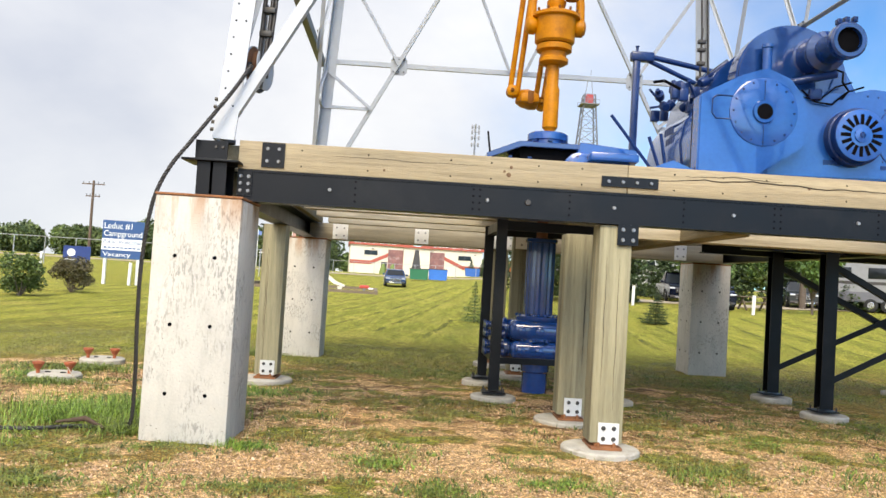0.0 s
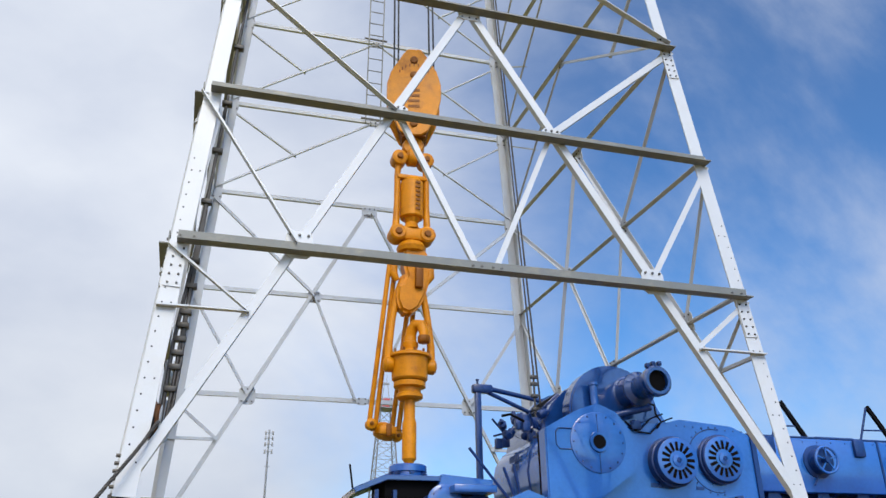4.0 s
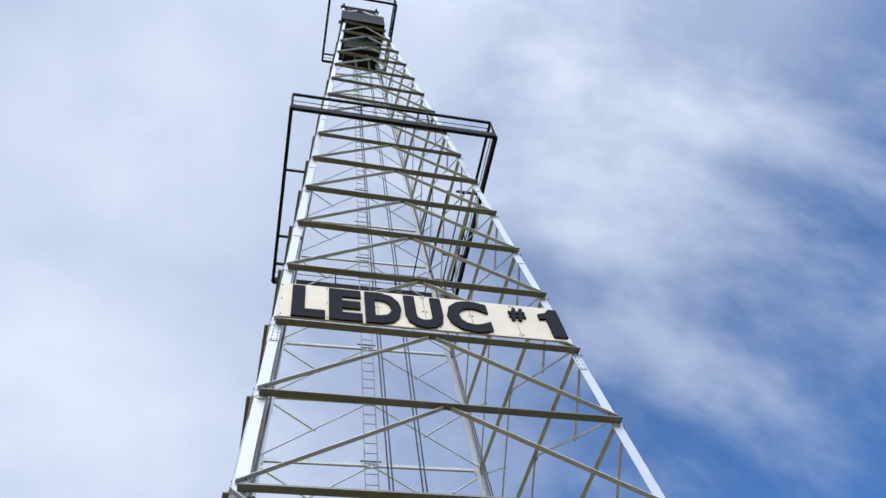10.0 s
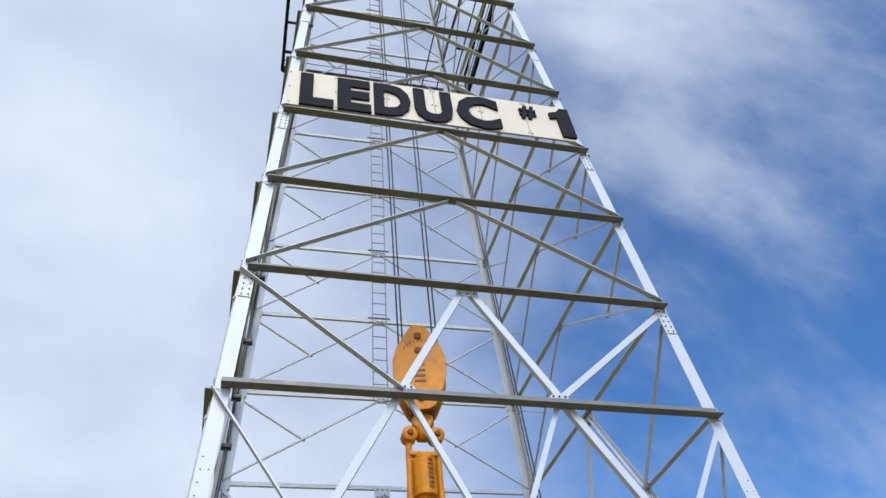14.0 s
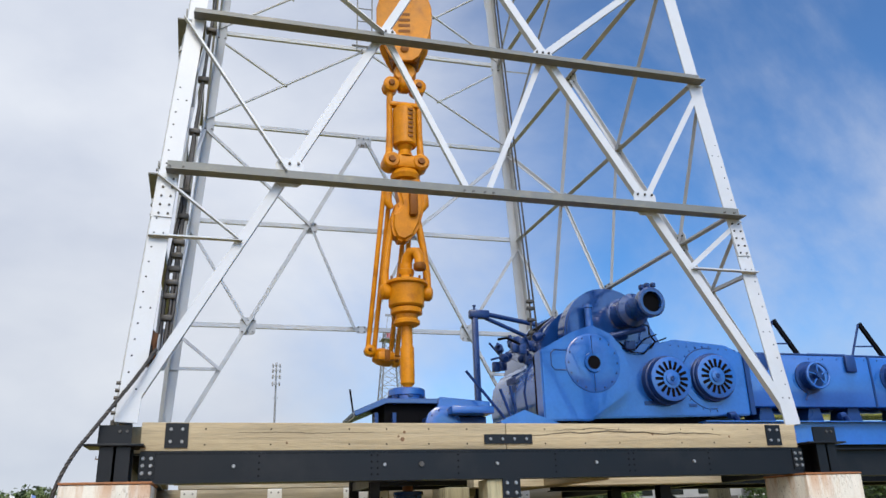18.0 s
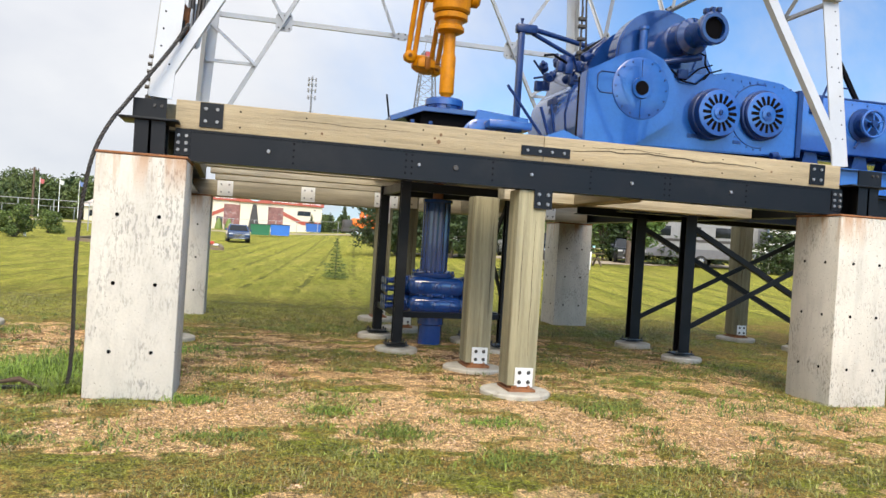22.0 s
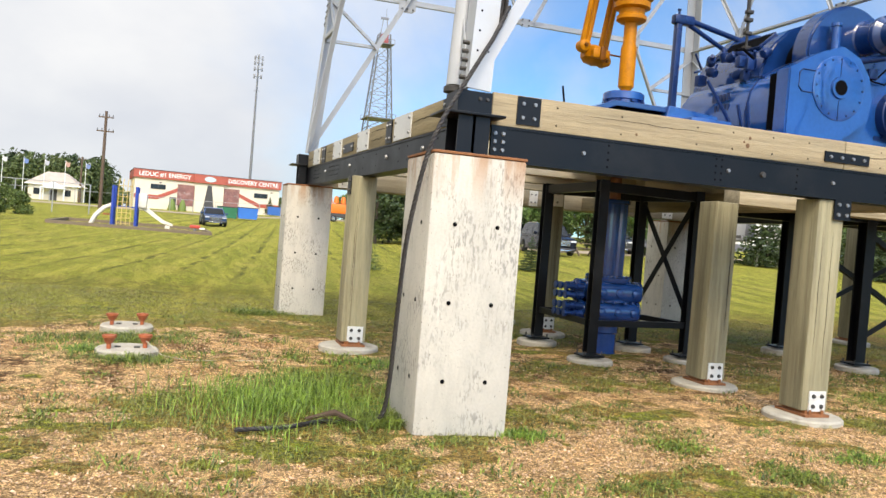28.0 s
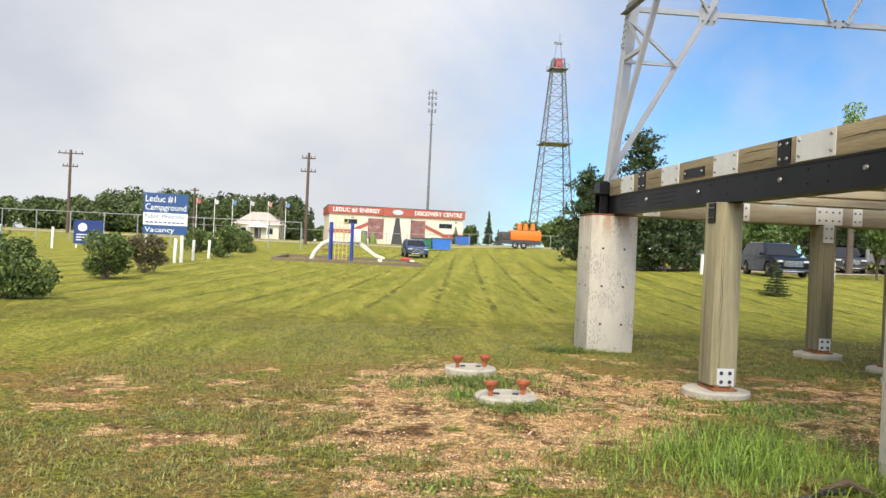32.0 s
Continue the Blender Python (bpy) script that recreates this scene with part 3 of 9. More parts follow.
# front beam: a deep channel with a lip below, bolts and holes
fb = thing("steel_beam", (1.9, 7.2, 2.11), "long black-painted steel edge beam with bolts and bolt holes", "beam", "edge beams")
bm = B()
box(bm, -1.66, 5.40, 7.128, 7.146, 2.13, 2.395)
box(bm, -1.66, 5.40, 7.118, 7.33, 2.112, 2.130)
box(bm, -1.66, 5.40, 7.118, 7.33, 2.380, 2.398)
part("channel", bm, BLACK, fb)
for x in (-0.83, 0.60, 1.76, 2.86, 4.02):
    part("bolt", bolts([(x, 7.128, 2.26)], SOUTH, 0.019, 0.018, 8), BOLT, fb)
part("bolt", bolts([(0.97, 7.128, 2.26)], SOUTH, 0.03, 0.02, 10), DBOLT, fb)
for x in (-0.60, 0.47, 0.53, 1.35, 2.40, 3.24, 3.30, 4.21):
    pts = [(x, 7.1275, 2.17 + 0.06 * k) for k in range(4)]
    tagged(part("bolt_holes", bolts(pts, SOUTH, 0.010, 0.002, 8), HOLE, fb), kind="stuff")
for x0 in (-1.66, 5.28):
    bmx = box(B(), x0, x0 + 0.13, 7.114, 7.1275, 2.16, 2.385)
    pl = part("end_plate", bmx, BLACK, fb)
    for i in (0.03, 0.10):
        for j in range(3):
            part("bolt", bolts([(x0 + i, 7.114, 2.205 + 0.065 * j)], SOUTH, 0.018, 0.016, 8), BOLT, pl)

# front timbers, jointed over the post
ft = []
for x0, x1 in ((-1.666, 1.868), (1.873, 5.375)):
    t = thing("edge_timber", ((x0 + x1) / 2, 7.27, 2.4), "long weathered brown squared timber with checks on a black steel beam", "timber", "edge timbers")
    bm = box(B(), x0, x1, 7.124, 7.42, 2.40, 2.66, 0.008)
    part("beam", bm, TIMBER, t)
    ft.append(t)
flat_plate((-1.355, 7.124, 2.54), SOUTH, 0.205, 0.225, BLACK, ft[0], 2, 2, "bracket", label="black steel bracket plate")
flat_plate((1.89, 7.120, 2.50), SOUTH, 0.52, 0.095, BLACK, ft[1], 4, 1, "splice_bracket", label="black steel splice plate")
flat_plate((5.07, 7.124, 2.535), SOUTH, 0.19, 0.225, BLACK, ft[1], 2, 2, "bracket", label="black steel bracket plate")
CHECK = mat("timber_check", (0.035, 0.025, 0.015), 0.9, vary=0.1, bump=0.0)
rng = random.Random(5)


def check(parent, x0, x1, y, z, amp=0.012, r=0.0035):
    """A drying crack along a timber's face."""
    n = 26
    pts, zz = [], z
    for i in range(n + 1):
        zz += rng.uniform(-amp, amp)
        zz = min(2.63, max(2.43, zz))
        pts.append((x0 + (x1 - x0) * i / n, y, zz))
    part("crack", tube(B(), pts, [r * (0.4 + 0.6 * math.sin(math.pi * (i + 0.5) / (n + 1))) for i in range(n + 1)], 5), CHECK, parent, "dark drying crack")


check(ft[1], 2.15, 4.4, 7.124, 2.53, 0.012, 0.007)
check(ft[1], 2.4, 3.3, 7.124, 2.59, 0.005, 0.004)
check(ft[0], -0.8, 0.5, 7.124, 2.57, 0.004, 0.003)
KNOT = mat("knot_stain", (0.13, 0.07, 0.035), 0.85, vary=0.3, scale=20.0)
for tt, x, z, r in ((0, 0.78, 2.50, 0.022), (0, 0.80, 2.57, 0.015), (0, 0.74, 2.53, 0.012), (1, 3.55, 2.55, 0.015), (1, 4.5, 2.52, 0.012), (0, -0.35, 2.47, 0.012)):
    part("knot", turned(B(), (x, 7.1235, z), SOUTH, [(0, r), (0.0015, r * 0.6)], 10), KNOT, ft[tt], "reddish knot")
for tt, xs in ((0, (-1.1, -0.5, 0.25, 0.62, 1.05, 1.45)), (1, (2.3, 2.75, 3.15, 3.9, 4.3, 4.75))):
    pts = [(x, 7.124, z) for x in xs for z in (2.455, 2.60)]
    tagged(part("spike_holes", bolts(pts, SOUTH, 0.009, 0.002, 6), HOLE, ft[tt]), kind="stuff")

# corner stubs on the piers, with the shoes of the legs
def corner_stub(x, y, sx, sy):
    s = thing("leg_shoe", (x, y, 2.11), "black-painted steel stub and bracket carrying a derrick leg", "bracket", "leg shoes")
    bm = B()
    i_beam(bm, (x, y, 2.113), (x, y, 2.43), 0.26, 0.30, up=(0, 1, 0))
    box(bm, x - 0.012, x + 0.012, y - 0.15, y + 0.15, 2.115, 2.43)
    part("stub", bm, BLACK, s)
    bm = box(B(), x - 0.26, x + 0.24, y - 0.20, y + 0.20, 2.43, 2.45, 0.003)
    part("top_plate", bm, BLACK, s)
    bm = B()
    box(bm, x - 0.15, x + 0.13, y - 0.16, y - 0.142, 2.45, 2.615)
    box(bm, x + sx * 0.14 - 0.009, x + sx * 0.14 + 0.009, y - 0.16, y + 0.14, 2.45, 2.615)
    part("gusset", bm, BLACK, s)
    for i in range(2):
        part("bolt", bolts([(x + 0.03 * (1 + 2 * i), y - 0.16, 2.56)], SOUTH, 0.016, 0.014, 8), DBOLT, s)
    return s


for x, y, sx, sy in ((-1.86, 7.13, -1, -1), (5.66, 7.16, 1, -1), (-2.09, 14.53, -1, 1), (5.54, 15.0, 1, 1)):
    corner_stub(x, y, sx, sy)

# west side: steel beam, timber with plates; it runs slightly out of square
WX0, WX1, WY0, WY1 = -1.87, -2.08, 7.34, 14.37
wm = Matrix.Translation((WX0, WY0, 0)) @ Matrix.Rotation(math.atan2(-(WX1 - WX0), WY1 - WY0), 4, "Z")
WL = math.hypot(WX1 - WX0, WY1 - WY0)
wb = thing("steel_beam", (WX0, (WY0 + WY1) / 2, 2.11), "black-painted steel side beam with rows of bolt holes", "beam", "edge beams")
bm = B()
box(bm, 0.006, 0.024, 0, WL, 2.13, 2.40)
box(bm, -0.004, 0.2, 0, WL, 2.112, 2.13)
box(bm, -0.004, 0.2, 0, WL, 2.382, 2.40)
bmesh.ops.transform(bm, matrix=wm, verts=bm.verts)
part("channel", bm, BLACK, wb)
for v in (0.9, 2.15, 3.9, 5.5):
    part("bolt", bolts([wm @ Vector((0.006, v, 2.27))], WEST, 0.026, 0.02, 8), BOLT, wb)
pts = [wm @ Vector((0.0055, v + 0.07 * k, z)) for v, n in ((4.6, 10), (5.9, 9)) for k in range(n) for z in (2.2, 2.26, 2.32)]
pts += [wm @ Vector((0.0055, v, z)) for v in (0.5, 1.4, 1.7, 2.6, 3.2, 3.6) for z in (2.2, 2.33)]
tagged(part("bolt_holes", bolts(pts, WEST, 0.011, 0.002, 6), HOLE, wb), kind="stuff")
wt = thing("edge_timber", (WX0, (WY0 + WY1) / 2, 2.4), "weathered squared timber along the side with white and black plates", "timber", "edge timbers")
bm = box(B(), 0.0, 0.28, 0.12, WL, 2.402, 2.66, 0.008)
bmesh.ops.transform(bm, matrix=wm, verts=bm.verts)
part("beam", bm, TIMBER_Y, wt)


def west_plate(v0, v1, z0, z1, material, n, label):
    bm = box(B(), -0.012, 0.0, v0, v1, z0, z1)
    bmesh.ops.transform(bm, matrix=wm, verts=bm.verts)
    p = part("plate", bm, material, wt, label)
    for v in (v0 + 0.05, v1 - 0.05):
        for z in ((z0 + 0.05, z1 - 0.05) if n == 4 else ((z0 + z1) / 2,)):
            part("bolt", bolts([wm @ Vector((-0.012, v, z))], WEST, 0.017, 0.014, 8), BOLT, p)


for v0, v1 in ((1.30, 1.88), (2.98, 3.52), (4.45, 4.98), (6.0, 6.5)):
    west_plate(v0, v1, 2.412, 2.655, GALV, 4, "white galvanised plate")
for v0, v1, z0, z1 in ((0.13, 0.38, 2.41, 2.65), (1.98, 2.2, 2.41, 2.65), (3.75, 4.3, 2.45, 2.56), (5.55, 5.8, 2.41, 2.65)):
    west_plate(v0, v1, z0, z1, BLACK, 4 if z1 > 2.6 else 2, "black steel plate")

for v0, v1, z in ((0.45, 1.25, 2.55), (2.25, 2.95, 2.50), (2.3, 2.9, 2.60), (5.0, 5.5, 2.54), (6.55, 7.0, 2.52)):
    pts = [wm @ Vector((0.0, v0 + (v1 - v0) * i / 12, z + rng.uniform(-0.008, 0.008))) for i in range(13)]
    part("crack", tube(B(), pts, [0.004 * math.sin(math.pi * (i + 0.6) / 13.2) + 0.001 for i in range(13)], 5), CHECK, wt, "dark drying crack")

# back and east edges, closed
bb = thing("steel_beam", (1.8, 14.8, 2.11), "black-painted steel beam along the rear edge", "beam", "edge beams")
part("channel", i_beam(B(), (-1.95, 14.75, 2.256), (5.5, 14.75, 2.256), 0.2, 0.288), BLACK, bb)
eb = thing("steel_beam", (5.6, 11.0, 2.11), "black-painted steel beam along the east edge", "beam", "edge beams")
part("channel", i_beam(B(), (5.62, 7.5, 2.256), (5.6, 14.8, 2.256), 0.2, 0.288), BLACK, eb)

# deck of joists and planks
JOIST = mat("pale_joist_timber", (0.40, 0.345, 0.245), 0.85, vary=0.4, scale=2.2, bump=0.35, fine=24.0, stretch=(0.25, 5, 5), stain=(0.13, 0.10, 0.07), stain_amount=0.8, stain_scale=2.0, island=0.2)
for i, y in enumerate((7.62, 9.2, 10.7, 12.0, 13.5)):
    w = 0.24
    if 10.0 < y < 11.7:
        for x0, x1 in ((-1.6, 1.25), (2.0, 5.45)):
            single("floor_joist", box(B(), x0, x1, y, y + w, 2.36, 2.60, 0.006), JOIST, "rough brown floor joist under the rig floor", "joist", "floor joists")
    else:
        single("floor_joist", box(B(), -1.6, 5.45, y, y + w, 2.36, 2.60, 0.006), JOIST, "rough brown floor joist under the rig floor", "joist", "floor joists")
rf = thing("rig_floor", (CX, CY, 2.6), "grey-brown planks of the rig floor", "floor", kind="structure")
xs = [-1.55 + 0.24 * k for k in range(30)]
plank_a = mesh_of("plank", box(B(), 0, 0.232, 9.55, 10.40, 2.602, 2.652), TIMBER_Y, False)
plank_b = mesh_of("plank", box(B(), 0, 0.232, 10.95, 12.5, 2.602, 2.652), TIMBER_Y, False)
plank_c = mesh_of("plank", box(B(), 0, 0.232, 9.55, 12.5, 2.602, 2.652), TIMBER_Y, False)
for x in xs:
    if 0.75 < x < 5.2:
        for me in ((plank_a, plank_b) if 1.2 < x < 1.9 else (plank_c,)):
            piece("plank", me, Matrix.Translation((x, 0, 0)), rf)

WHITEPLATE = mat("white_plate_paint", (0.78, 0.77, 0.74), 0.5, vary=0.08)
# lower rear timber on its posts, with white plates
rt = thing("edge_timber", (1.8, 14.5, 2.1), "weathered squared timber beam with white plates under the rear edge", "timber", "edge timbers")
part("beam", box(B(), -2.0, 5.5, 14.2, 14.5, 2.105, 2.39, 0.008), JOIST, rt)
for x, w in ((-1.45, 0.27), (0.01, 0.25), (1.93, 0.16), (3.18, 0.2), (4.71, 0.22)):
    flat_plate((x, 14.2, 2.25), SOUTH, w, 0.27, WHITEPLATE, rt, 2, 2, "plate", label="white-painted plate")
flat_plate((1.45, 14.19, 2.25), SOUTH, 0.44, 0.27, WHITEPLATE, rt, 4, 2, "hanger_plate", label="white-painted hanger plate")
flat_plate((1.45, 14.186, 1.98), SOUTH, 0.17, 0.30, WHITEPLATE, rt, 2, 2, "hanger_plate", label="white-painted hanger plate")
mt = thing("edge_timber", (1.8, 8.8, 2.1), "weathered squared timber beam under the floor joists", "timber", "edge timbers")
part("beam", box(B(), 2.0, 5.4, 8.72, 9.0, 2.10, 2.345, 0.008), JOIST, mt)
ct = thing("edge_timber", (3.9, 12.0, 2.1), "weathered squared timber beam under the floor joists", "timber", "edge timbers")
part("beam", box(B(), 2.9, 3.16, 7.46, 14.3, 2.1, 2.345, 0.008), TIMBER_Y, ct)


# posts on round pads
def wood_post(x, y, top, w=0.30, plate_face=-1, seed=0):
    p = thing("timber_post", (x, y, 0), "squared greenish-brown timber post bolted to a round concrete pad", "post", "timber posts")
    bm = box(B(), x - w / 2, x + w / 2, y - w / 2, y + w / 2, 0.125, top, 0.012)
    part("post", bm, POST, p)
    bm = turned(B(), (x - 0.02, y - 0.03, -0.08), (0, 0, 1), [(0, 0.36), (0.135, 0.36), (0.15, 0.345)], 28)
    part("pad", bm, PAD, p, "round concrete pad")
    bm = box(B(), x - 0.14, x + 0.14, y - w / 2 - 0.05, y + w / 2 + 0.05, 0.072, 0.095)
    box(bm, x - 0.10, x + 0.10, y - w / 2 - 0.0, y + w / 2 + 0.0, 0.095, 0.124)
    part("base_plate", bm, RUST, p, "rusty steel base plate")
    flat_plate((x + 0.02, y - w / 2, 0.215), SOUTH, 0.19, 0.19, GALV, p, 2, 2, "foot_plate", DBOLT, 0.022, "white bolted foot plate")
    for sx in (-0.07, 0.07):
        part("bolt", bolts([(x + sx, y - w / 2 - 0.03, 0.095)], (0, 0, 1), 0.016, 0.04, 8), RUST, p)
    rg = random.Random(seed)
    for k in range(2):
        u = rg.uniform(-0.1, 0.1)
        z0 = rg.uniform(0.35, 0.7)
        pts = [(x + u + rg.uniform(-0.004, 0.004), y - w / 2, z0 + (top - 0.3 - z0) * i / 12) for i in range(13)]
        part("crack", tube(B(), pts, [0.0028 * math.sin(math.pi * (i + 0.6) / 13.2) + 0.0004 for i in range(13)], 5), CHECK, p, "dark drying crack")
    return p


p1 = wood_post(1.80, 7.30, 2.108, seed=1)
flat_plate((1.90, 7.132, 2.02), SOUTH, 0.19, 0.19, BLACK, p1, 2, 2, "head_plate", BOLT, 0.02, "black bolted head plate")
wood_post(1.755, 8.745, 2.10, seed=2)
p3 = wood_post(-1.927, 10.652, 2.108, seed=3)
flat_plate((-2.077, 10.62, 1.99), WEST, 0.17, 0.22, BLACK, p3, 2, 2, "head_plate", DBOLT, 0.016, "black bolted head plate")
wood_post(1.45, 14.33, 2.10, 0.28, seed=4)
pb = wood_post(1.62, 12.72, 2.34, 0.26, seed=6)
flat_plate((1.62, 12.59, 2.2), SOUTH, 0.2, 0.26, WHITEPLATE, pb, 1, 2, "head_plate", BOLT, 0.018, "white head plate")
wood_post(8.328, 13.218, 2.5, seed=7)


# black steel columns
def steel_column(x, y, top=2.12, w=0.13, group="steel columns"):
    c = thing("steel_column", (x, y, 0), "black-painted steel column bolted to a round concrete pad", "column", group)
    part("column", i_beam(B(), (x, y, 0.14), (x, y, top), w, w, 0.014, 0.010, up=(0, 1, 0)), BLACK, c)
    part("pad", turned(B(), (x, y - 0.03, -0.08), (0, 0, 1), [(0, 0.29), (0.145, 0.29), (0.16, 0.275)], 26), PAD, c, "round concrete pad")
    part("base_plate", box(B(), x - 0.15, x + 0.15, y - 0.13, y + 0.13, 0.105, 0.125), BLACK, c)
    for sx in (-0.12, 0.12):
        for sy in (-0.1, 0.1):
            part("bolt", bolts([(x + sx, y + sy, 0.125)], (0, 0, 1), 0.013, 0.05, 6), DBOLT, c)
    return c


BOPC = [(1.02, 11.67), (1.05, 10.14), (2.42, 11.42), (2.62, 10.36)]
for x, y in BOPC:
    steel_column(x, y, 2.34)
fr = thing("bracing", (1.8, 10.8, 0.5), "black steel tie bars and cross braces between columns", "brace", "braces")
zb = 0.52
for a, b in ((0, 1), (2, 3), (0, 2), (1, 3)):
    part("tie_bar", bar(B(), (*BOPC[a], zb), (*BOPC[b], zb), 0.06, 0.08), BLACK, fr)
for z0, z1, o in ((0.55, 2.2, -0.03), (2.2, 0.55, 0.03)):
    part("cross_brace", bar(B(), (BOPC[2][0] + o, BOPC[2][1], z0), (BOPC[3][0] + o, BOPC[3][1], z1), 0.02, 0.07), BLACK, fr)
for a, b in ((0, 1), (2, 3), (0, 2), (1, 3)):
    part("head_bar", bar(B(), (*BOPC[a], 2.26), (*BOPC[b], 2.26), 0.08, 0.12), BLACK, fr)
EC = [(5.34, 10.14), (8.55, 10.40), (5.33, 11.67), (8.68, 11.85), (11.437, 11.836)]
for x, y in EC:
    steel_column(x, y, 2.2, 0.17, "skid columns")
for a, b in ((0, 1), (2, 3)):
    br = thing("bracing", (7, EC[a][1], 0.4), "pair of crossed black steel angle braces between columns", "brace", "braces")
    for z0, z1, o in ((0.42, 2.0, -0.025), (2.0, 0.42, 0.025)):
        part("cross_brace", angle_bar(B(), (EC[a][0], EC[a][1] + o, z0), (EC[b][0], EC[b][1] + o, z1), 0.08, 0.08, 0.012), BLACK, br)
for y in (10.14, 11.67):
    sb = thing("steel_beam", (9, y, 2.2), "black-painted steel beam under the machinery skid", "beam", "skid beams")
    part("beam", i_beam(B(), (4.2, y, 2.27), (14.5, y + 0.3, 2.27), 0.2, 0.26), BLACK, sb)
ob = thing("steel_beam", (9.5, 9.4, 2.2), "black-painted steel beam running out beyond the derrick", "beam", "skid beams")
part("beam", i_beam(B(), (5.95, 8.6, 2.33), (14.5, 8.6, 2.33), 0.2, 0.36), BLACK, ob)

# ---- hoisting tackle on the centre line ----
TX, TY = 1.62, 10.63
# the whole tackle stands a little further back than its sizes were first drawn for
BACK = Matrix.Translation((-0.9, -0.6, 1.55)) @ Matrix.Scale(1.027, 4) @ Matrix.Translation((0.9, 0.6, -1.55))
HX, HY = (BACK @ Vector((TX, TY, 0))).xy


def set_back(ob):
    ob.matrix_basis = BACK @ ob.matrix_basis
    return ob



def oval(cx, cz, rx, rz, n=32, a0=0, a1=360):
    return [(cx + rx * math.cos(radians(a0 + (a1 - a0) * i / n)), cz + rz * math.sin(radians(a0 + (a1 - a0) * i / n))) for i in range(n)]


def build_block():
    b = thing("travelling_block", (TX, TY, 9.1), "orange-painted travelling block with raised lettering hanging on wire ropes", "hoist block")
    ctr = Vector((TX + 0.05, TY, 9.88))
    out = [(-0.12, 0.90), (0.12, 0.90), (0.20, 0.78), (0.40, 0.42), (0.47, 0.15), (0.47, -0.15), (0.40, -0.45), (0.24, -0.80), (0.12, -0.88), (-0.12, -0.88), (-0.24, -0.80), (-0.40, -0.45), (-0.47, -0.15), (-0.47, 0.15), (-0.40, 0.42), (-0.20, 0.78)]
    yaw = Matrix.Rotation(radians(-12), 4, "Z")
    ex, ez = yaw @ Vector((1, 0, 0)), Vector((0, 0, 1))
    nrm = ex.cross(ez)
    for k, o in enumerate((-0.25, 0.20)):
        bm = extrude(B(), out, ctr + nrm * o, ex, ez, 0.05)
        bmesh.ops.bevel(bm, geom=bm.edges, offset=0.01, segments=1, affect="EDGES")
        cheek = part("cheek_plate", bm, ORANGE, b)
        if k == 1:
            o2 = ctr + nrm * 0.25
            for z in (0.66, 0.34, -0.66):
                part("boss", turned(B(), o2 + ez * z, nrm, [(0, 0.07), (0.02, 0.07), (0.03, 0.05)], 18), DARK_ORANGE, cheek)
            for i in range(9):
                a = radians(150 - 15 * i)
                p = o2 + ex * 0.29 * math.cos(a) + ez * (0.27 + 0.29 * math.sin(a))
                part("raised_mark", bar(B(), p - ez * 0.03, p + ez * 0.03, 0.022, 0.012, nrm), DARK_ORANGE, cheek)
            for z, w in ((0.02, 0.20), (-0.09, 0.20), (-0.20, 0.20), (-0.31, 0.20)):
                part("raised_mark", bar(B(), o2 + ex * -w / 2 + ez * z, o2 + ex * w / 2 + ez * z, 0.05, 0.014, nrm), DARK_ORANGE, cheek)
            part("raised_mark", bar(B(), o2 + ex * -0.06 + ez * 0.6, o2 + ex * 0.06 + ez * 0.6, 0.03, 0.012, nrm), DARK_ORANGE, cheek)
    for o in (-0.15, -0.05, 0.05, 0.15):
        part("sheave", turned(B(), ctr + ez * 0.1 + nrm * (o - 0.04), nrm, [(0, 0.44), (0.02, 0.44), (0.04, 0.40), (0.06, 0.44), (0.08, 0.44)], 32), ORANGE, b)
    for o in (-0.17, -0.06, 0.05, 0.16):
        part("rib", extrude(B(), [(-0.2, -0.2), (0.2, -0.2), (0.32, 0.3), (-0.32, 0.3)], ctr - ez * 0.68 + nrm * o, ex, ez, 0.04), DARK_ORANGE, b)
    bm = turned(B(), ctr - ez * 1.0 + nrm * -0.1, nrm, [(0, 0.16), (0.05, 0.19), (0.15, 0.19), (0.2, 0.16)], 24)
    part("becket", bm, ORANGE, b)
    return b


set_back(build_block())


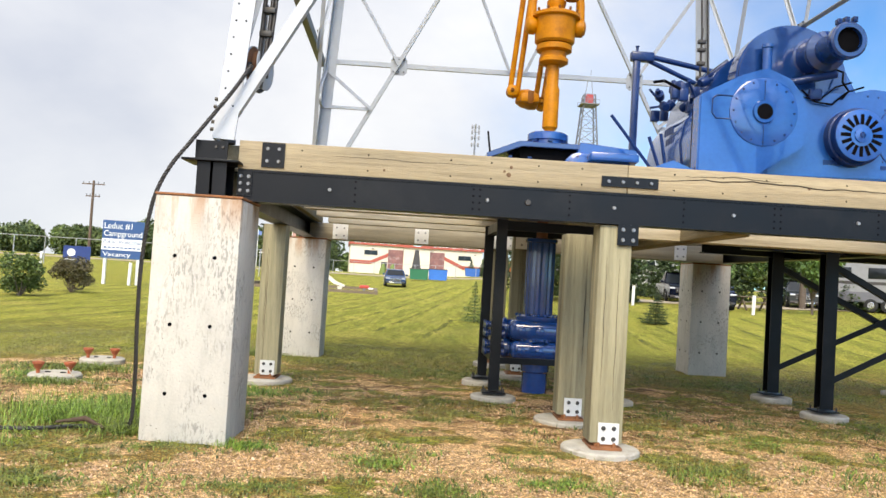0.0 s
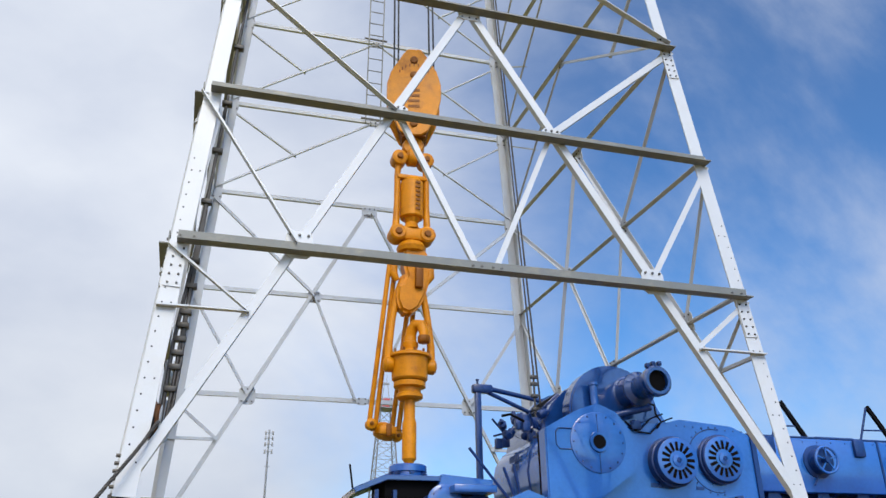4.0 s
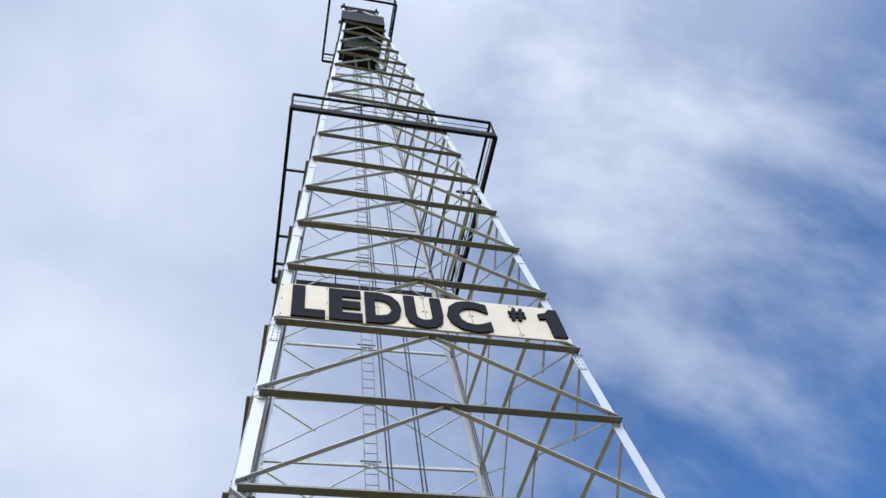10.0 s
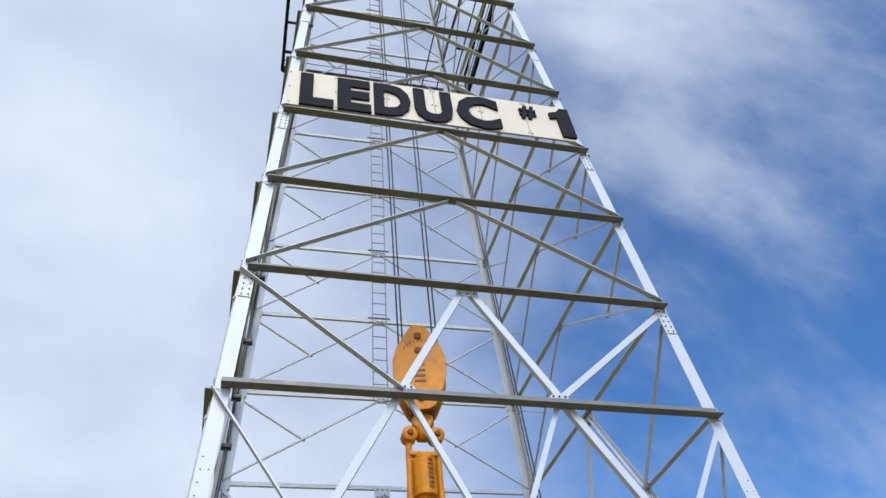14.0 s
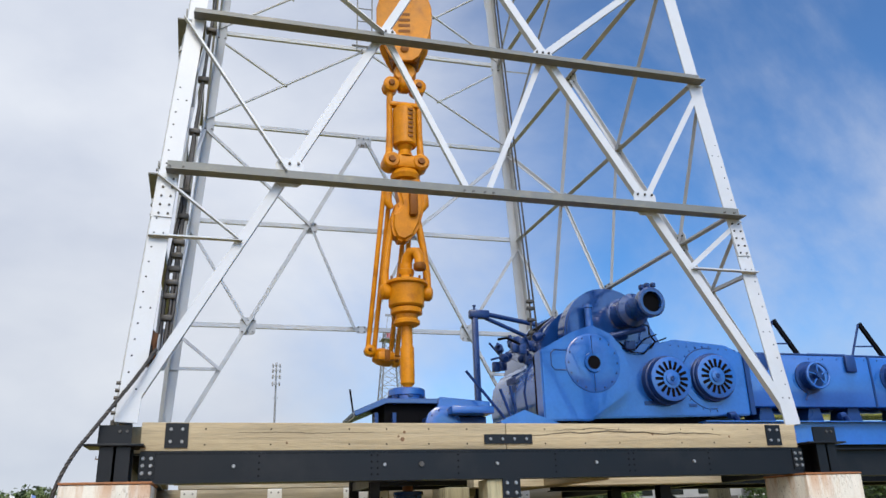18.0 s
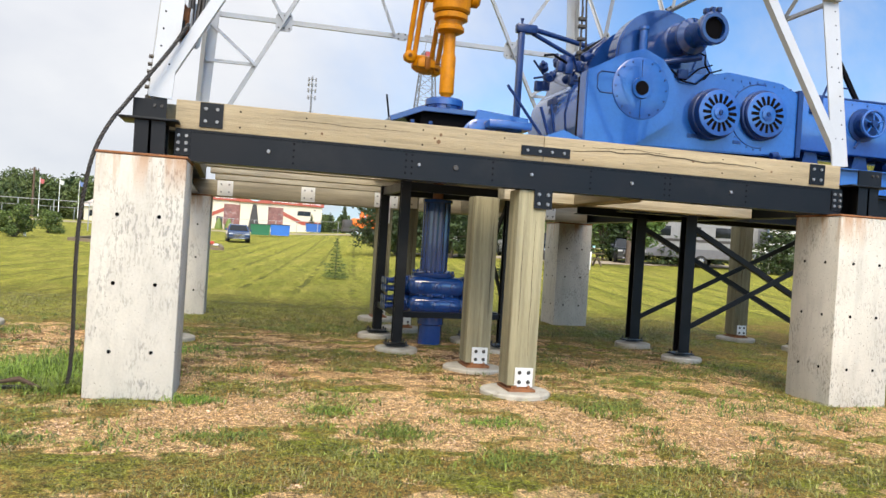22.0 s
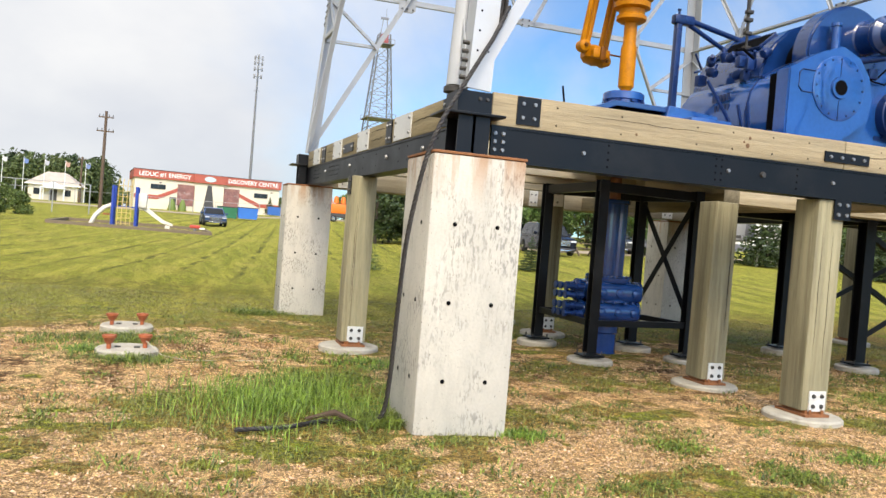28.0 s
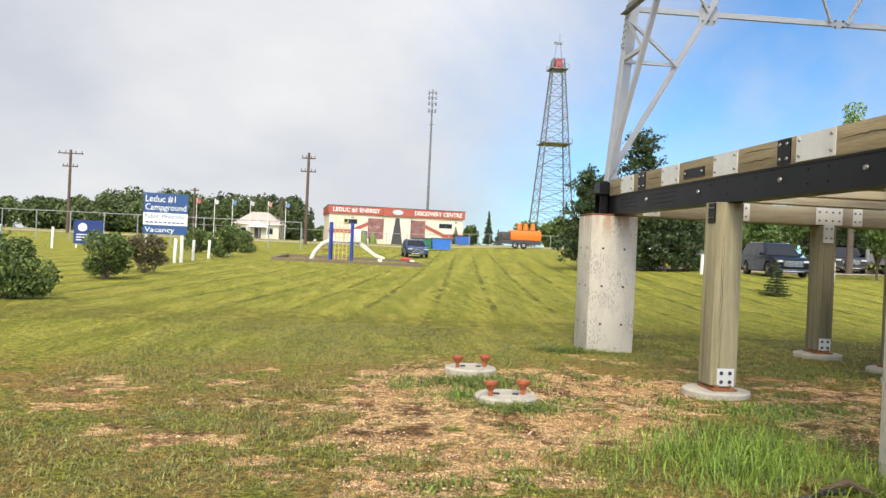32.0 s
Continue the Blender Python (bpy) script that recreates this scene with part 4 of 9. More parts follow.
def build_hook():
    h = thing("hook", (TX, TY, 6.1), "orange-painted drilling hook with spring housing and side links", "hook")
    c = Vector((TX + 0.03, TY, -0.1))
    z = lambda v: c + Vector((0, 0, v))
    for s in (-1, 1):
        part("ear", turned(B(), z(8.72) + Vector((s * 0.23, -0.13, 0)), (0, 1, 0), [(0, 0.10), (0.02, 0.13), (0.24, 0.13), (0.26, 0.10)], 22), ORANGE, h)
        part("ear_pin", turned(B(), z(8.72) + Vector((s * 0.23, -0.17, 0)), (0, 1, 0), [(0, 0.045), (0.04, 0.055), (0.3, 0.055), (0.34, 0.045)], 14), DARK_ORANGE, h)
        part("side_link", tube(B(), [z(8.66) + Vector((s * 0.23, 0, 0)), z(8.4) + Vector((s * 0.25, 0, 0)), z(7.9) + Vector((s * 0.25, 0, 0)), z(7.5) + Vector((s * 0.26, 0, 0)), z(7.32) + Vector((s * 0.27, 0, 0))], [0.06, 0.05, 0.05, 0.06, 0.10], 12), ORANGE, h)
        part("foot_ear", turned(B(), z(7.32) + Vector((s * 0.24, -0.15, 0)), (0, 1, 0), [(0, 0.11), (0.03, 0.14), (0.27, 0.14), (0.3, 0.11)], 22), ORANGE, h)
        part("foot_pin", turned(B(), z(7.32) + Vector((s * 0.24, -0.18, 0)), (0, 1, 0), [(0, 0.05), (0.03, 0.06), (0.33, 0.06), (0.36, 0.05)], 14), DARK_ORANGE, h)
    part("shackle", turned(B(), z(8.78) + Vector((-0.10, 0, 0)), (1, 0, 0), [(0, 0.10), (0.03, 0.15), (0.17, 0.15), (0.2, 0.10)], 22), ORANGE, h)
    part("cross_bar", box(B(), c.x - 0.26, c.x + 0.26, TY - 0.07, TY + 0.07, 8.24, 8.32, 0.02), ORANGE, h)
    part("spring_housing", turned(B(), z(7.62), (0, 0, 1), [(0, 0.17), (0.02, 0.195), (0.66, 0.195), (0.70, 0.15), (0.74, 0.13)], 28), ORANGE, h)
    for k in range(7):
        part("raised_mark", box(B(), c.x + 0.02, c.x + 0.10, TY - 0.205, TY - 0.18, 7.62 + 0.08 * k, 7.66 + 0.08 * k), DARK_ORANGE, h)
    part("neck", turned(B(), z(7.42), (0, 0, 1), [(0, 0.15), (0.05, 0.12), (0.12, 0.10), (0.22, 0.15)], 22), ORANGE, h)
    part("yoke", box(B(), c.x - 0.3, c.x + 0.3, TY - 0.13, TY + 0.13, 7.10, 7.34, 0.06), ORANGE, h)
    part("swivel_collar", turned(B(), z(6.98), (0, 0, 1), [(0, 0.13), (0.03, 0.22), (0.1, 0.24), (0.18, 0.2), (0.23, 0.11)], 24), ORANGE, h)
    prof = [(-0.14, 0.55), (0.18, 0.55), (0.26, 0.42), (0.26, 0.1), (0.2, -0.1), (0.1, -0.28), (-0.05, -0.36), (-0.18, -0.32), (-0.25, -0.18), (-0.24, 0.0), (-0.16, 0.05), (-0.1, 0.15), (-0.16, 0.35)]
    prof = [(a * 1.05, b * 1.25) for a, b in prof]
    bm = extrude(B(), prof, z(6.38) + Vector((0.0, 0.15, 0)), (1, 0, 0), (0, 0, 1), 0.30)
    bmesh.ops.bevel(bm, geom=[e for e in bm.edges], offset=0.05, segments=3, affect="EDGES")
    part("hook_body", bm, ORANGE, h)
    part("latch", box(B(), c.x + 0.02, c.x + 0.15, TY - 0.24, TY - 0.14, 6.25, 6.72, 0.03), DARK_ORANGE, h)
    for s in (-1, 1):
        part("link_horn", tube(B(), [z(6.9) + Vector((s * 0.2, 0, 0)), z(6.78) + Vector((s * 0.3, -0.04, 0)), z(6.6) + Vector((s * 0.3, -0.05, 0)), z(6.5) + Vector((s * 0.24, -0.04, 0))], [0.06, 0.07, 0.07, 0.05], 12), ORANGE, h)
    return h


set_back(build_hook())


def build_swivel():
    s_ = thing("swivel", (TX, TY, 3.55), "orange-painted rotary swivel with bail, gooseneck and kelly pipe", "swivel")
    z = lambda v, x=0.0, y=0.0: Vector((TX + 0.02 + x, TY + y, v))
    part("body", turned(B(), z(4.80), (0, 0, 1), [(0, 0.24), (0.03, 0.27), (0.34, 0.28), (0.36, 0.33), (0.40, 0.33), (0.43, 0.26)], 36), ORANGE, s_)
    part("lower_neck", turned(B(), z(4.52), (0, 0, 1), [(0, 0.15), (0.03, 0.20), (0.08, 0.20), (0.10, 0.17), (0.17, 0.17), (0.19, 0.24), (0.26, 0.24), (0.28, 0.2)], 32), ORANGE, s_)
    for k in range(12):
        a = 2 * math.pi * k / 12
        part("flange_bolt", rod(B(), z(5.22, 0.30 * math.cos(a), 0.30 * math.sin(a)), z(5.255, 0.30 * math.cos(a), 0.30 * math.sin(a)), 0.018, n=6), DARK_ORANGE, s_)
    for s in (-1, 1):
        part("trunnion", turned(B(), z(5.05, s * 0.26), (s, 0, 0), [(0, 0.10), (0.03, 0.12), (0.11, 0.12), (0.14, 0.09), (0.155, 0.04)], 22), ORANGE, s_)
        pts = [z(5.05, s * 0.33), z(5.35, s * 0.33), z(5.8, s * 0.28), z(6.2, s * 0.21), z(6.45, s * 0.12), z(6.53, 0.0)]
        part("bail", tube(B(), pts, [0.07, 0.06, 0.055, 0.055, 0.06, 0.07], 12), ORANGE, s_)
    part("bonnet", turned(B(), z(5.22), (0, 0, 1), [(0, 0.24), (0.03, 0.13), (0.08, 0.11), (0.14, 0.13), (0.18, 0.13), (0.2, 0.10), (0.28, 0.10)], 26), ORANGE, s_)
    part("gooseneck", tube(B(), [z(5.45), z(5.6, 0.02, -0.02), z(5.68, 0.07, -0.08), z(5.66, 0.14, -0.15), z(5.55, 0.17, -0.19), z(5.42, 0.17, -0.2)], [0.085, 0.09, 0.09, 0.085, 0.08, 0.075], 14), ORANGE, s_)
    part("union_nut", turned(B(), z(5.36, 0.17, -0.2), (0, 0, 1), [(0, 0.085), (0.02, 0.10), (0.09, 0.10), (0.11, 0.085)], 8), DARK_ORANGE, s_)
    part("kelly_pipe", turned(B(), z(3.56), (0, 0, 1), [(0, 0.06), (0.06, 0.07), (0.10, 0.105), (0.62, 0.105), (0.68, 0.085), (0.98, 0.085)], 24), ORANGE, s_)
    return s_


set_back(build_swivel())


def build_links():
    l = thing("elevator_links", (TX - 0.35, TY, 4.0), "pair of long orange elevator links swung aside with an elevator", "links")
    for top, low, w in (((-0.28, -0.02, 6.66), (-0.46, 0.36, 4.24), 0.07), ((0.16, 0.30, 6.60), (-0.06, 0.60, 4.18), 0.075)):
        a, b = Vector((TX + top[0], TY + top[1], top[2])), Vector((TX + low[0], TY + low[1], low[2]))
        d = (b - a).normalized()
        side = Vector((0.8, 0.6, 0.0))
        side = (side - d * side.dot(d)).normalized() * w
        path = [a + side, b + side]
        path += [b + side * math.cos(t) + d * 1.3 * w * math.sin(t) for t in [math.pi * k / 6 for k in range(1, 6)]]
        path += [b - side, a - side]
        path += [a - side * math.cos(t) - d * 1.3 * w * math.sin(t) for t in [math.pi * k / 6 for k in range(1, 6)]]
        part("link", tube(B(), path, 0.038, 12, close=True), ORANGE, l)
    c = Vector((TX - 0.25, TY + 0.48, 4.13))
    tilt = Vector((0.28, 0.1, 1.0)).normalized()
    part("elevator", turned(B(), c - tilt * 0.1, tilt, [(0, 0.10), (0.02, 0.16), (0.07, 0.18), (0.17, 0.18), (0.2, 0.15), (0.22, 0.11)], 8), ORANGE, l)
    part("elevator_bore", turned(B(), c + tilt * 0.122, tilt, [(0, 0.075), (0.004, 0.06)], 16), HOLE, l)
    for s, y in ((-0.24, -0.14), (0.22, 0.10)):
        p = c + Vector((s, y, 0.02 - s * 0.25))
        part("lug", turned(B(), p - Vector((0, 0.09, 0)), (0, 1, 0), [(0, 0.05), (0.02, 0.08), (0.16, 0.08), (0.18, 0.05)], 14), ORANGE, l)
        part("lug_pin", turned(B(), p - Vector((0, 0.12, 0)), (0, 1, 0), [(0, 0.02), (0.02, 0.03), (0.22, 0.03), (0.24, 0.02)], 10), DARK_ORANGE, l)
    part("door", box(B(), c.x - 0.12, c.x + 0.14, c.y - 0.23, c.y - 0.15, c.z - 0.07, c.z + 0.05, 0.02), ORANGE, l)
    part("latch", box(B(), c.x - 0.02, c.x + 0.06, c.y - 0.26, c.y - 0.22, c.z - 0.1, c.z + 0.08, 0.01), DARK_ORANGE, l)
    part("handle", tube(B(), [(c.x + 0.12, c.y - 0.2, c.z), (c.x + 0.26, c.y - 0.26, c.z - 0.02), (c.x + 0.34, c.y - 0.26, c.z - 0.03)], 0.012, 6), DARK_ORANGE, l)
    return l


set_back(build_links())

# drilling lines up to the crown
for x, y in ((-0.34, -0.12), (-0.21, 0.12), (0.32, -0.12), (0.47, 0.12)):
    single("drilling_line", rod(B(), (HX + x, HY + y, 10.55), (axis_at(TOP).x - 0.1 + x * 0.9, axis_at(TOP).y + y, TOP + 2.0), 0.017, n=8), CABLE, "dark greasy wire rope running up the derrick", "wire rope", "drilling lines")
# fast line from the drum, beside the rear east leg
single("drilling_line", rod(B(), (4.15, 11.6, 4.6), (axis_at(TOP).x + 0.45, axis_at(TOP).y + 0.3, TOP + 2.0), 0.016, n=8), CABLE, "dark greasy wire rope running up the derrick", "wire rope", "drilling lines")

# ---- rotary table ----
def build_rotary():
    r = thing("rotary_table", (TX, TY, 2.66), "blue-painted rotary table on the rig floor", "rotary table")
    z = lambda v, x=0.0, y=0.0: Vector((TX + x, TY + y, v))
    part("table_ring", turned(B(), z(3.36), (0, 0, 1), [(0, 0.27), (0.05, 0.27), (0.06, 0.24), (0.10, 0.24), (0.11, 0.275), (0.19, 0.275), (0.21, 0.25), (0.215, 0.12), (0.2, 0.11)], 36), BLUE, r)
    for k in range(8):
        a = 2 * math.pi * k / 8
        part("lug", box(B(), -0.03, 0.03, 0.23, 0.285, 3.43, 3.46, 0, Matrix.Translation((TX, TY, 0)) @ Matrix.Rotation(a, 4, "Z")), DARK_BLUE, r)
    bm = extrude(B(), [(-0.86, 0.16), (-0.44, 0.34), (0.36, 0.34), (0.36, 0.27), (-0.40, 0.27), (-0.84, 0.09)], z(3.02, 0, 0.55), (1, 0, 0), (0, 0, 1), 1.1)
    bmesh.ops.bevel(bm, geom=bm.edges, offset=0.008, segments=1, affect="EDGES")
    part("table_body", bm, SHADED_BLUE, r, "thin navy table plate with a sloping apron")
    bm = extrude(B(), [(0.30, 0.20), (0.34, 0.36), (1.08, 0.30), (1.08, 0.14)], z(3.02, 0, 0.60), (1, 0, 0), (0, 0, 1), 1.2)
    bmesh.ops.bevel(bm, geom=bm.edges, offset=0.012, segments=1, affect="EDGES")
    part("pinion_guard", bm, BLUE, r)
    # Near-black block stands in for shade in the open space under the plate.
    part("skirt", box(B(), TX - 0.42, TX + 0.95, TY - 0.44, TY + 0.5, 2.75, 3.285, 0.005), HOLE, r, "dark block painting the shade under the table")
    part("guard", box(B(), TX + 0.40, TX + 1.0, TY - 1.0, TY - 0.2, 3.10, 3.20, 0.015), BLUE, r)
    part("guard", box(B(), TX + 0.12, TX + 0.98, TY - 0.7, TY - 0.2, 2.90, 3.09, 0.015), DARK_BLUE, r)
    part("end_cover", turned(B(), z(2.98, 0.34, -0.72), (0, -1, 0), [(0, 0.25), (0.04, 0.25), (0.05, 0.235), (0.055, 0.1), (0.05, 0.05)], 30), BLUE, r)
    for k in range(10):
        a = 2 * math.pi * k / 10
        part("bolt", bolts([z(2.98 + 0.2 * math.sin(a), 0.34 + 0.2 * math.cos(a), -0.77)], SOUTH, 0.014, 0.014), DARK_BLUE, r)
    for x in (-0.55, -0.3, 0.75, 0.95):
        part("leg", box(B(), TX + x - 0.025, TX + x + 0.025, TY - 0.56, TY - 0.46, 2.63, 3.16), DARK_BLUE, r)
    part("base", box(B(), TX - 0.75, TX + 1.1, TY - 0.6, TY + 0.6, 2.628, 2.75, 0.01), DARK_BLUE, r)
    part("lever", rod(B(), z(3.25, -0.75, 0.2), z(3.6, -0.80, 0.22), 0.014, n=8), HOLE, r)
    return r


set_back(build_rotary())

# ---- blowout preventer below ----
def build_bop():
    b = thing("blowout_preventer", (TX, TY, 0), "blue-painted blowout preventer stack below the rig floor", "wellhead")
    z = lambda v, x=0.0, y=0.0: Vector((TX + x, TY + y, v))
    part("well_casing", turned(B(), z(0.0), (0, 0, 1), [(-0.1, 0.17), (0.34, 0.17), (0.36, 0.19), (0.52, 0.19)], 28), SHADED_BLUE, b)
    bm = B()
    n = 36
    rings = []
    for zz in (1.06, 2.10):
        rings.append([bm.verts.new(z(zz, (0.195 if k % 3 else 0.178) * math.cos(2 * math.pi * k / n), (0.195 if k % 3 else 0.178) * math.sin(2 * math.pi * k / n))) for k in range(n)])
    for k in range(n):
        bm.faces.new((rings[0][k], rings[0][(k + 1) % n], rings[1][(k + 1) % n], rings[1][k]))
    bm.faces.new(rings[1]), bm.faces.new(rings[0][::-1])
    bmesh.ops.recalc_face_normals(bm, faces=bm.faces)
    part("bell_nipple", bm, SHADED_BLUE, b, "ribbed blue riser pipe")
    part("riser_rim", turned(B(), z(2.08), (0, 0, 1), [(0, 0.2), (0.01, 0.215), (0.05, 0.215), (0.06, 0.2)], 32), SHADED_BLUE, b)
    part("flow_pipe", turned(B(), z(2.12), (0, 0, 1), [(0, 0.075), (0.5, 0.075)], 18), RUST, b, "rust-brown pipe")
    part("upper_flange", turned(B(), z(1.03), (0, 0, 1), [(0, 0.30), (0.02, 0.31), (0.06, 0.31), (0.08, 0.27), (0.1, 0.2)], 36), SHADED_BLUE, b)
    for zc, hh, w in ((0.905, 0.27, 0.40), (0.645, 0.26, 0.385)):
        bm = box(B(), TX - w, TX + w, TY - 0.33, TY + 0.33, zc - hh / 2, zc + hh / 2)
        bmesh.ops.bevel(bm, geom=bm.edges, offset=0.105, segments=4, profile=0.5, affect="EDGES")
        part("ram_body", bm, SHADED_BLUE, b)
        for s in (-1, 1):
            part("ram_bonnet", turned(B(), z(zc, s * (w - 0.06), 0), (s, 0, 0), [(0, 0.13), (0.07, 0.13), (0.08, 0.15), (0.13, 0.15), (0.14, 0.12), (0.16, 0.05)], 26), SHADED_BLUE, b)
        for x in (-0.24, 0.0, 0.24):
            part("stud_boss", turned(B(), z(zc, x, -0.325), (0, -1, 0), [(0, 0.06), (0.02, 0.055), (0.03, 0.03)], 14), SHADED_BLUE, b)
    part("ram_flange", turned(B(), z(0.765), (0, 0, 1), [(0, 0.31), (0.015, 0.33), (0.035, 0.33), (0.05, 0.31)], 32), SHADED_BLUE, b)
    for zc in (0.60, 0.70, 0.84, 0.95):
        for y in (-0.16, 0.0, 0.14):
            part("valve_stem", turned(B(), z(zc, -0.45, y), (-1, 0, 0), [(0, 0.05), (0.1, 0.05), (0.11, 0.035), (0.22, 0.03), (0.23, 0.05), (0.26, 0.05)], 10), DARK_BLUE, b)
    for k in range(14):
        a = 2 * math.pi * k / 14
        part("stud", rod(B(), z(0.765, 0.36 * math.cos(a), 0.36 * math.sin(a)), z(0.80, 0.36 * math.cos(a), 0.36 * math.sin(a)), 0.025, n=6), SHADED_BLUE, b)
        part("stud", rod(B(), z(1.09, 0.285 * math.cos(a), 0.285 * math.sin(a)), z(1.125, 0.285 * math.cos(a), 0.285 * math.sin(a)), 0.02, n=6), SHADED_BLUE, b)
    part("lower_flange", turned(B(), z(0.50), (0, 0, 1), [(0, 0.28), (0.05, 0.28), (0.06, 0.25)], 32), SHADED_BLUE, b)
    return b


set_back(build_bop())

# ---- drawworks ----
def spoked_cover(parent, x, y, z, r, n=16, depth=0.3):
    d = part("clutch_drum", turned(B(), (x, y, z), SOUTH, [(0, r * 1.12), (depth * 0.55, r * 1.12), (depth * 0.6, r * 1.06), (depth * 0.9, r * 1.04), (depth, r)], 40), DARK_BLUE, parent)
    part("cover_disc", turned(B(), (x, y - depth, z), SOUTH, [(0, r), (0.012, r), (0.016, r * 0.97)], 40), BLUE, d)
    for k in range(n):
        a = 2 * math.pi * k / n
        p0 = Vector((x + r * 0.42 * math.cos(a), y - depth - 0.016, z + r * 0.42 * math.sin(a)))
        p1 = Vector((x + r * 0.82 * math.cos(a), y - depth - 0.016, z + r * 0.82 * math.sin(a)))
        part("slot", bar(B(), p0, p1, 0.04 * r / 0.28, 0.006, SOUTH), HOLE, d)
    part("hub", turned(B(), (x, y - depth - 0.012, z), SOUTH, [(0, r * 0.28), (0.02, r * 0.28), (0.025, r * 0.2), (0.03, r * 0.12), (0.01, r * 0.1)], 24), BLUE, d)
    part("hub_core", turned(B(), (x, y - depth - 0.04, z), SOUTH, [(0, r * 0.10), (0.006, r * 0.08)], 16), DARK_BLUE, d)


def build_drawworks():
    d = thing("drawworks", (4.9, 10.8, 2.66), "large glossy blue-painted drawworks with drum housing and spoked clutch covers", "drawworks")
    Y0 = 9.95
    # gear case behind, long side to the viewer
    prof = [(4.2, 3.08), (6.92, 3.14), (6.92, 4.10), (6.62, 4.23), (5.72, 4.30), (5.4, 4.22), (4.2, 4.2)]
    bm = extrude(B(), prof, (0, Y0 + 1.9, 0), (1, 0, 0), (0, 0, 1), 1.9)
    bmesh.ops.bevel(bm, geom=[e for e in bm.edges if e.calc_length() > 0.2], offset=0.02, segments=2, affect="EDGES")
    part("gear_case", bm, BLUE, d)
    part("case_seam", tube(B(), [(6.25 + 0.47 * math.cos(radians(a)), Y0 - 0.002, 3.70 + 0.47 * math.sin(radians(a))) for a in range(80, 281, 10)], 0.007, 6), DARK_BLUE, d)
    for k in range(15):
        a = radians(82 + 14 * k)
        part("rivet", bolts([(6.25 + 0.50 * math.cos(a), Y0, 3.70 + 0.50 * math.sin(a))], SOUTH, 0.013, 0.01), DARK_BLUE, d)
    for k in range(9):
        part("rivet", bolts([(5.65 + 0.14 * k, Y0, 4.20 - 0.006 * k)], SOUTH, 0.013, 0.01), DARK_BLUE, d)
    spoked_cover(d, 5.46, Y0, 3.64, 0.33, depth=0.22)
    spoked_cover(d, 6.30, Y0, 3.71, 0.33, depth=0.13)
    # near side panel with its round cover
    Y1 = 9.72
    prof = [(3.39, 3.02), (4.12, 3.02), (4.74, 3.44), (4.80, 3.77), (4.72, 4.07), (4.54, 4.30), (4.24, 4.42), (3.90, 4.30), (3.39, 4.02)]
    bm = extrude(B(), prof, (0, Y1 + 0.25, 0), (1, 0, 0), (0, 0, 1), 0.25)
    bmesh.ops.bevel(bm, geom=bm.edges, offset=0.018, segments=2, affect="EDGES")
    sp = part("side_panel", bm, BLUE, d)
    part("round_cover", turned(B(), (4.20, Y1, 3.85), SOUTH, [(0, 0.43), (0.012, 0.43), (0.02, 0.41), (0.022, 0.15), (0.05, 0.14), (0.05, 0.10), (0.0, 0.095)], 44), BLUE, sp)
    part("shaft_hole", turned(B(), (4.20, Y1 - 0.02, 3.85), SOUTH, [(0, 0.1), (0.034, 0.1), (0.035, 0.05)], 24), HOLE, sp)
    part("cover_seam", bar(B(), (4.20, Y1 - 0.024, 3.42), (4.20, Y1 - 0.024, 3.68), 0.008, 0.006, SOUTH), DARK_BLUE, sp)
    part("cover_seam", bar(B(), (4.20, Y1 - 0.024, 3.99), (4.20, Y1 - 0.024, 4.24), 0.008, 0.006, SOUTH), DARK_BLUE, sp)
    for k in range(16):
        a = 2 * math.pi * k / 16
        part("rivet", bolts([(4.20 + 0.385 * math.cos(a), Y1 - 0.02, 3.85 + 0.385 * math.sin(a))], SOUTH, 0.015, 0.01), DARK_BLUE, sp)
    loop = [(3.55, 3.80), (3.60, 3.74), (3.80, 3.74), (3.85, 3.80), (3.85, 3.98), (3.80, 4.03), (3.60, 4.03), (3.55, 3.98)]
    part("hatch", tube(B(), [(x, Y1 - 0.003, z) for x, z in loop], 0.010, 6, close=True), DARK_BLUE, sp)
    # housing of the drum: runs back, with rounded west side carrying the maker's plate
    prof = [(3.62, 2.95), (3.50, 3.20), (3.46, 3.55), (3.52, 3.85), (3.66, 4.05), (3.95, 4.22), (4.35, 4.42), (4.7, 4.5), (5.2, 4.4), (5.5, 4.25), (5.5, 2.95)]
    bm = extrude(B(), prof, (0, 12.25, 0), (1, 0, 0), (0, 0, 1), 2.1)
    part("drum_housing", bm, BLUE, d)
    # Near-black box puts shade into the gap behind the side panel.
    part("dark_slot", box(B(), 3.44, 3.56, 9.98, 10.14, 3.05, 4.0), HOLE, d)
    part("band", tube(B(), [(x - 0.006 * (1 if x < 4 else 0), 10.62, z + (0.006 if x > 3.6 else 0)) for x, z in prof[1:8]], 0.014, 6), DARK_BLUE, d)
    for k in range(7):
        part("rivet", bolts([(3.70 + 0.11 * k, 10.5, 4.085 + 0.058 * k)], (-0.3, 0, 0.95), 0.014, 0.01), DARK_BLUE, d)
    for j, (w, z) in enumerate(((0.42, 3.83), (0.36, 3.68))):
        for k in range(5):
            part("raised_mark", box(B(), 3.475 - 0.008 * (1 - j), 3.485, 11.02 + w * k / 5, 11.02 + w * k / 5 + w / 8, z - 0.05, z + 0.05), DARK_BLUE, d)
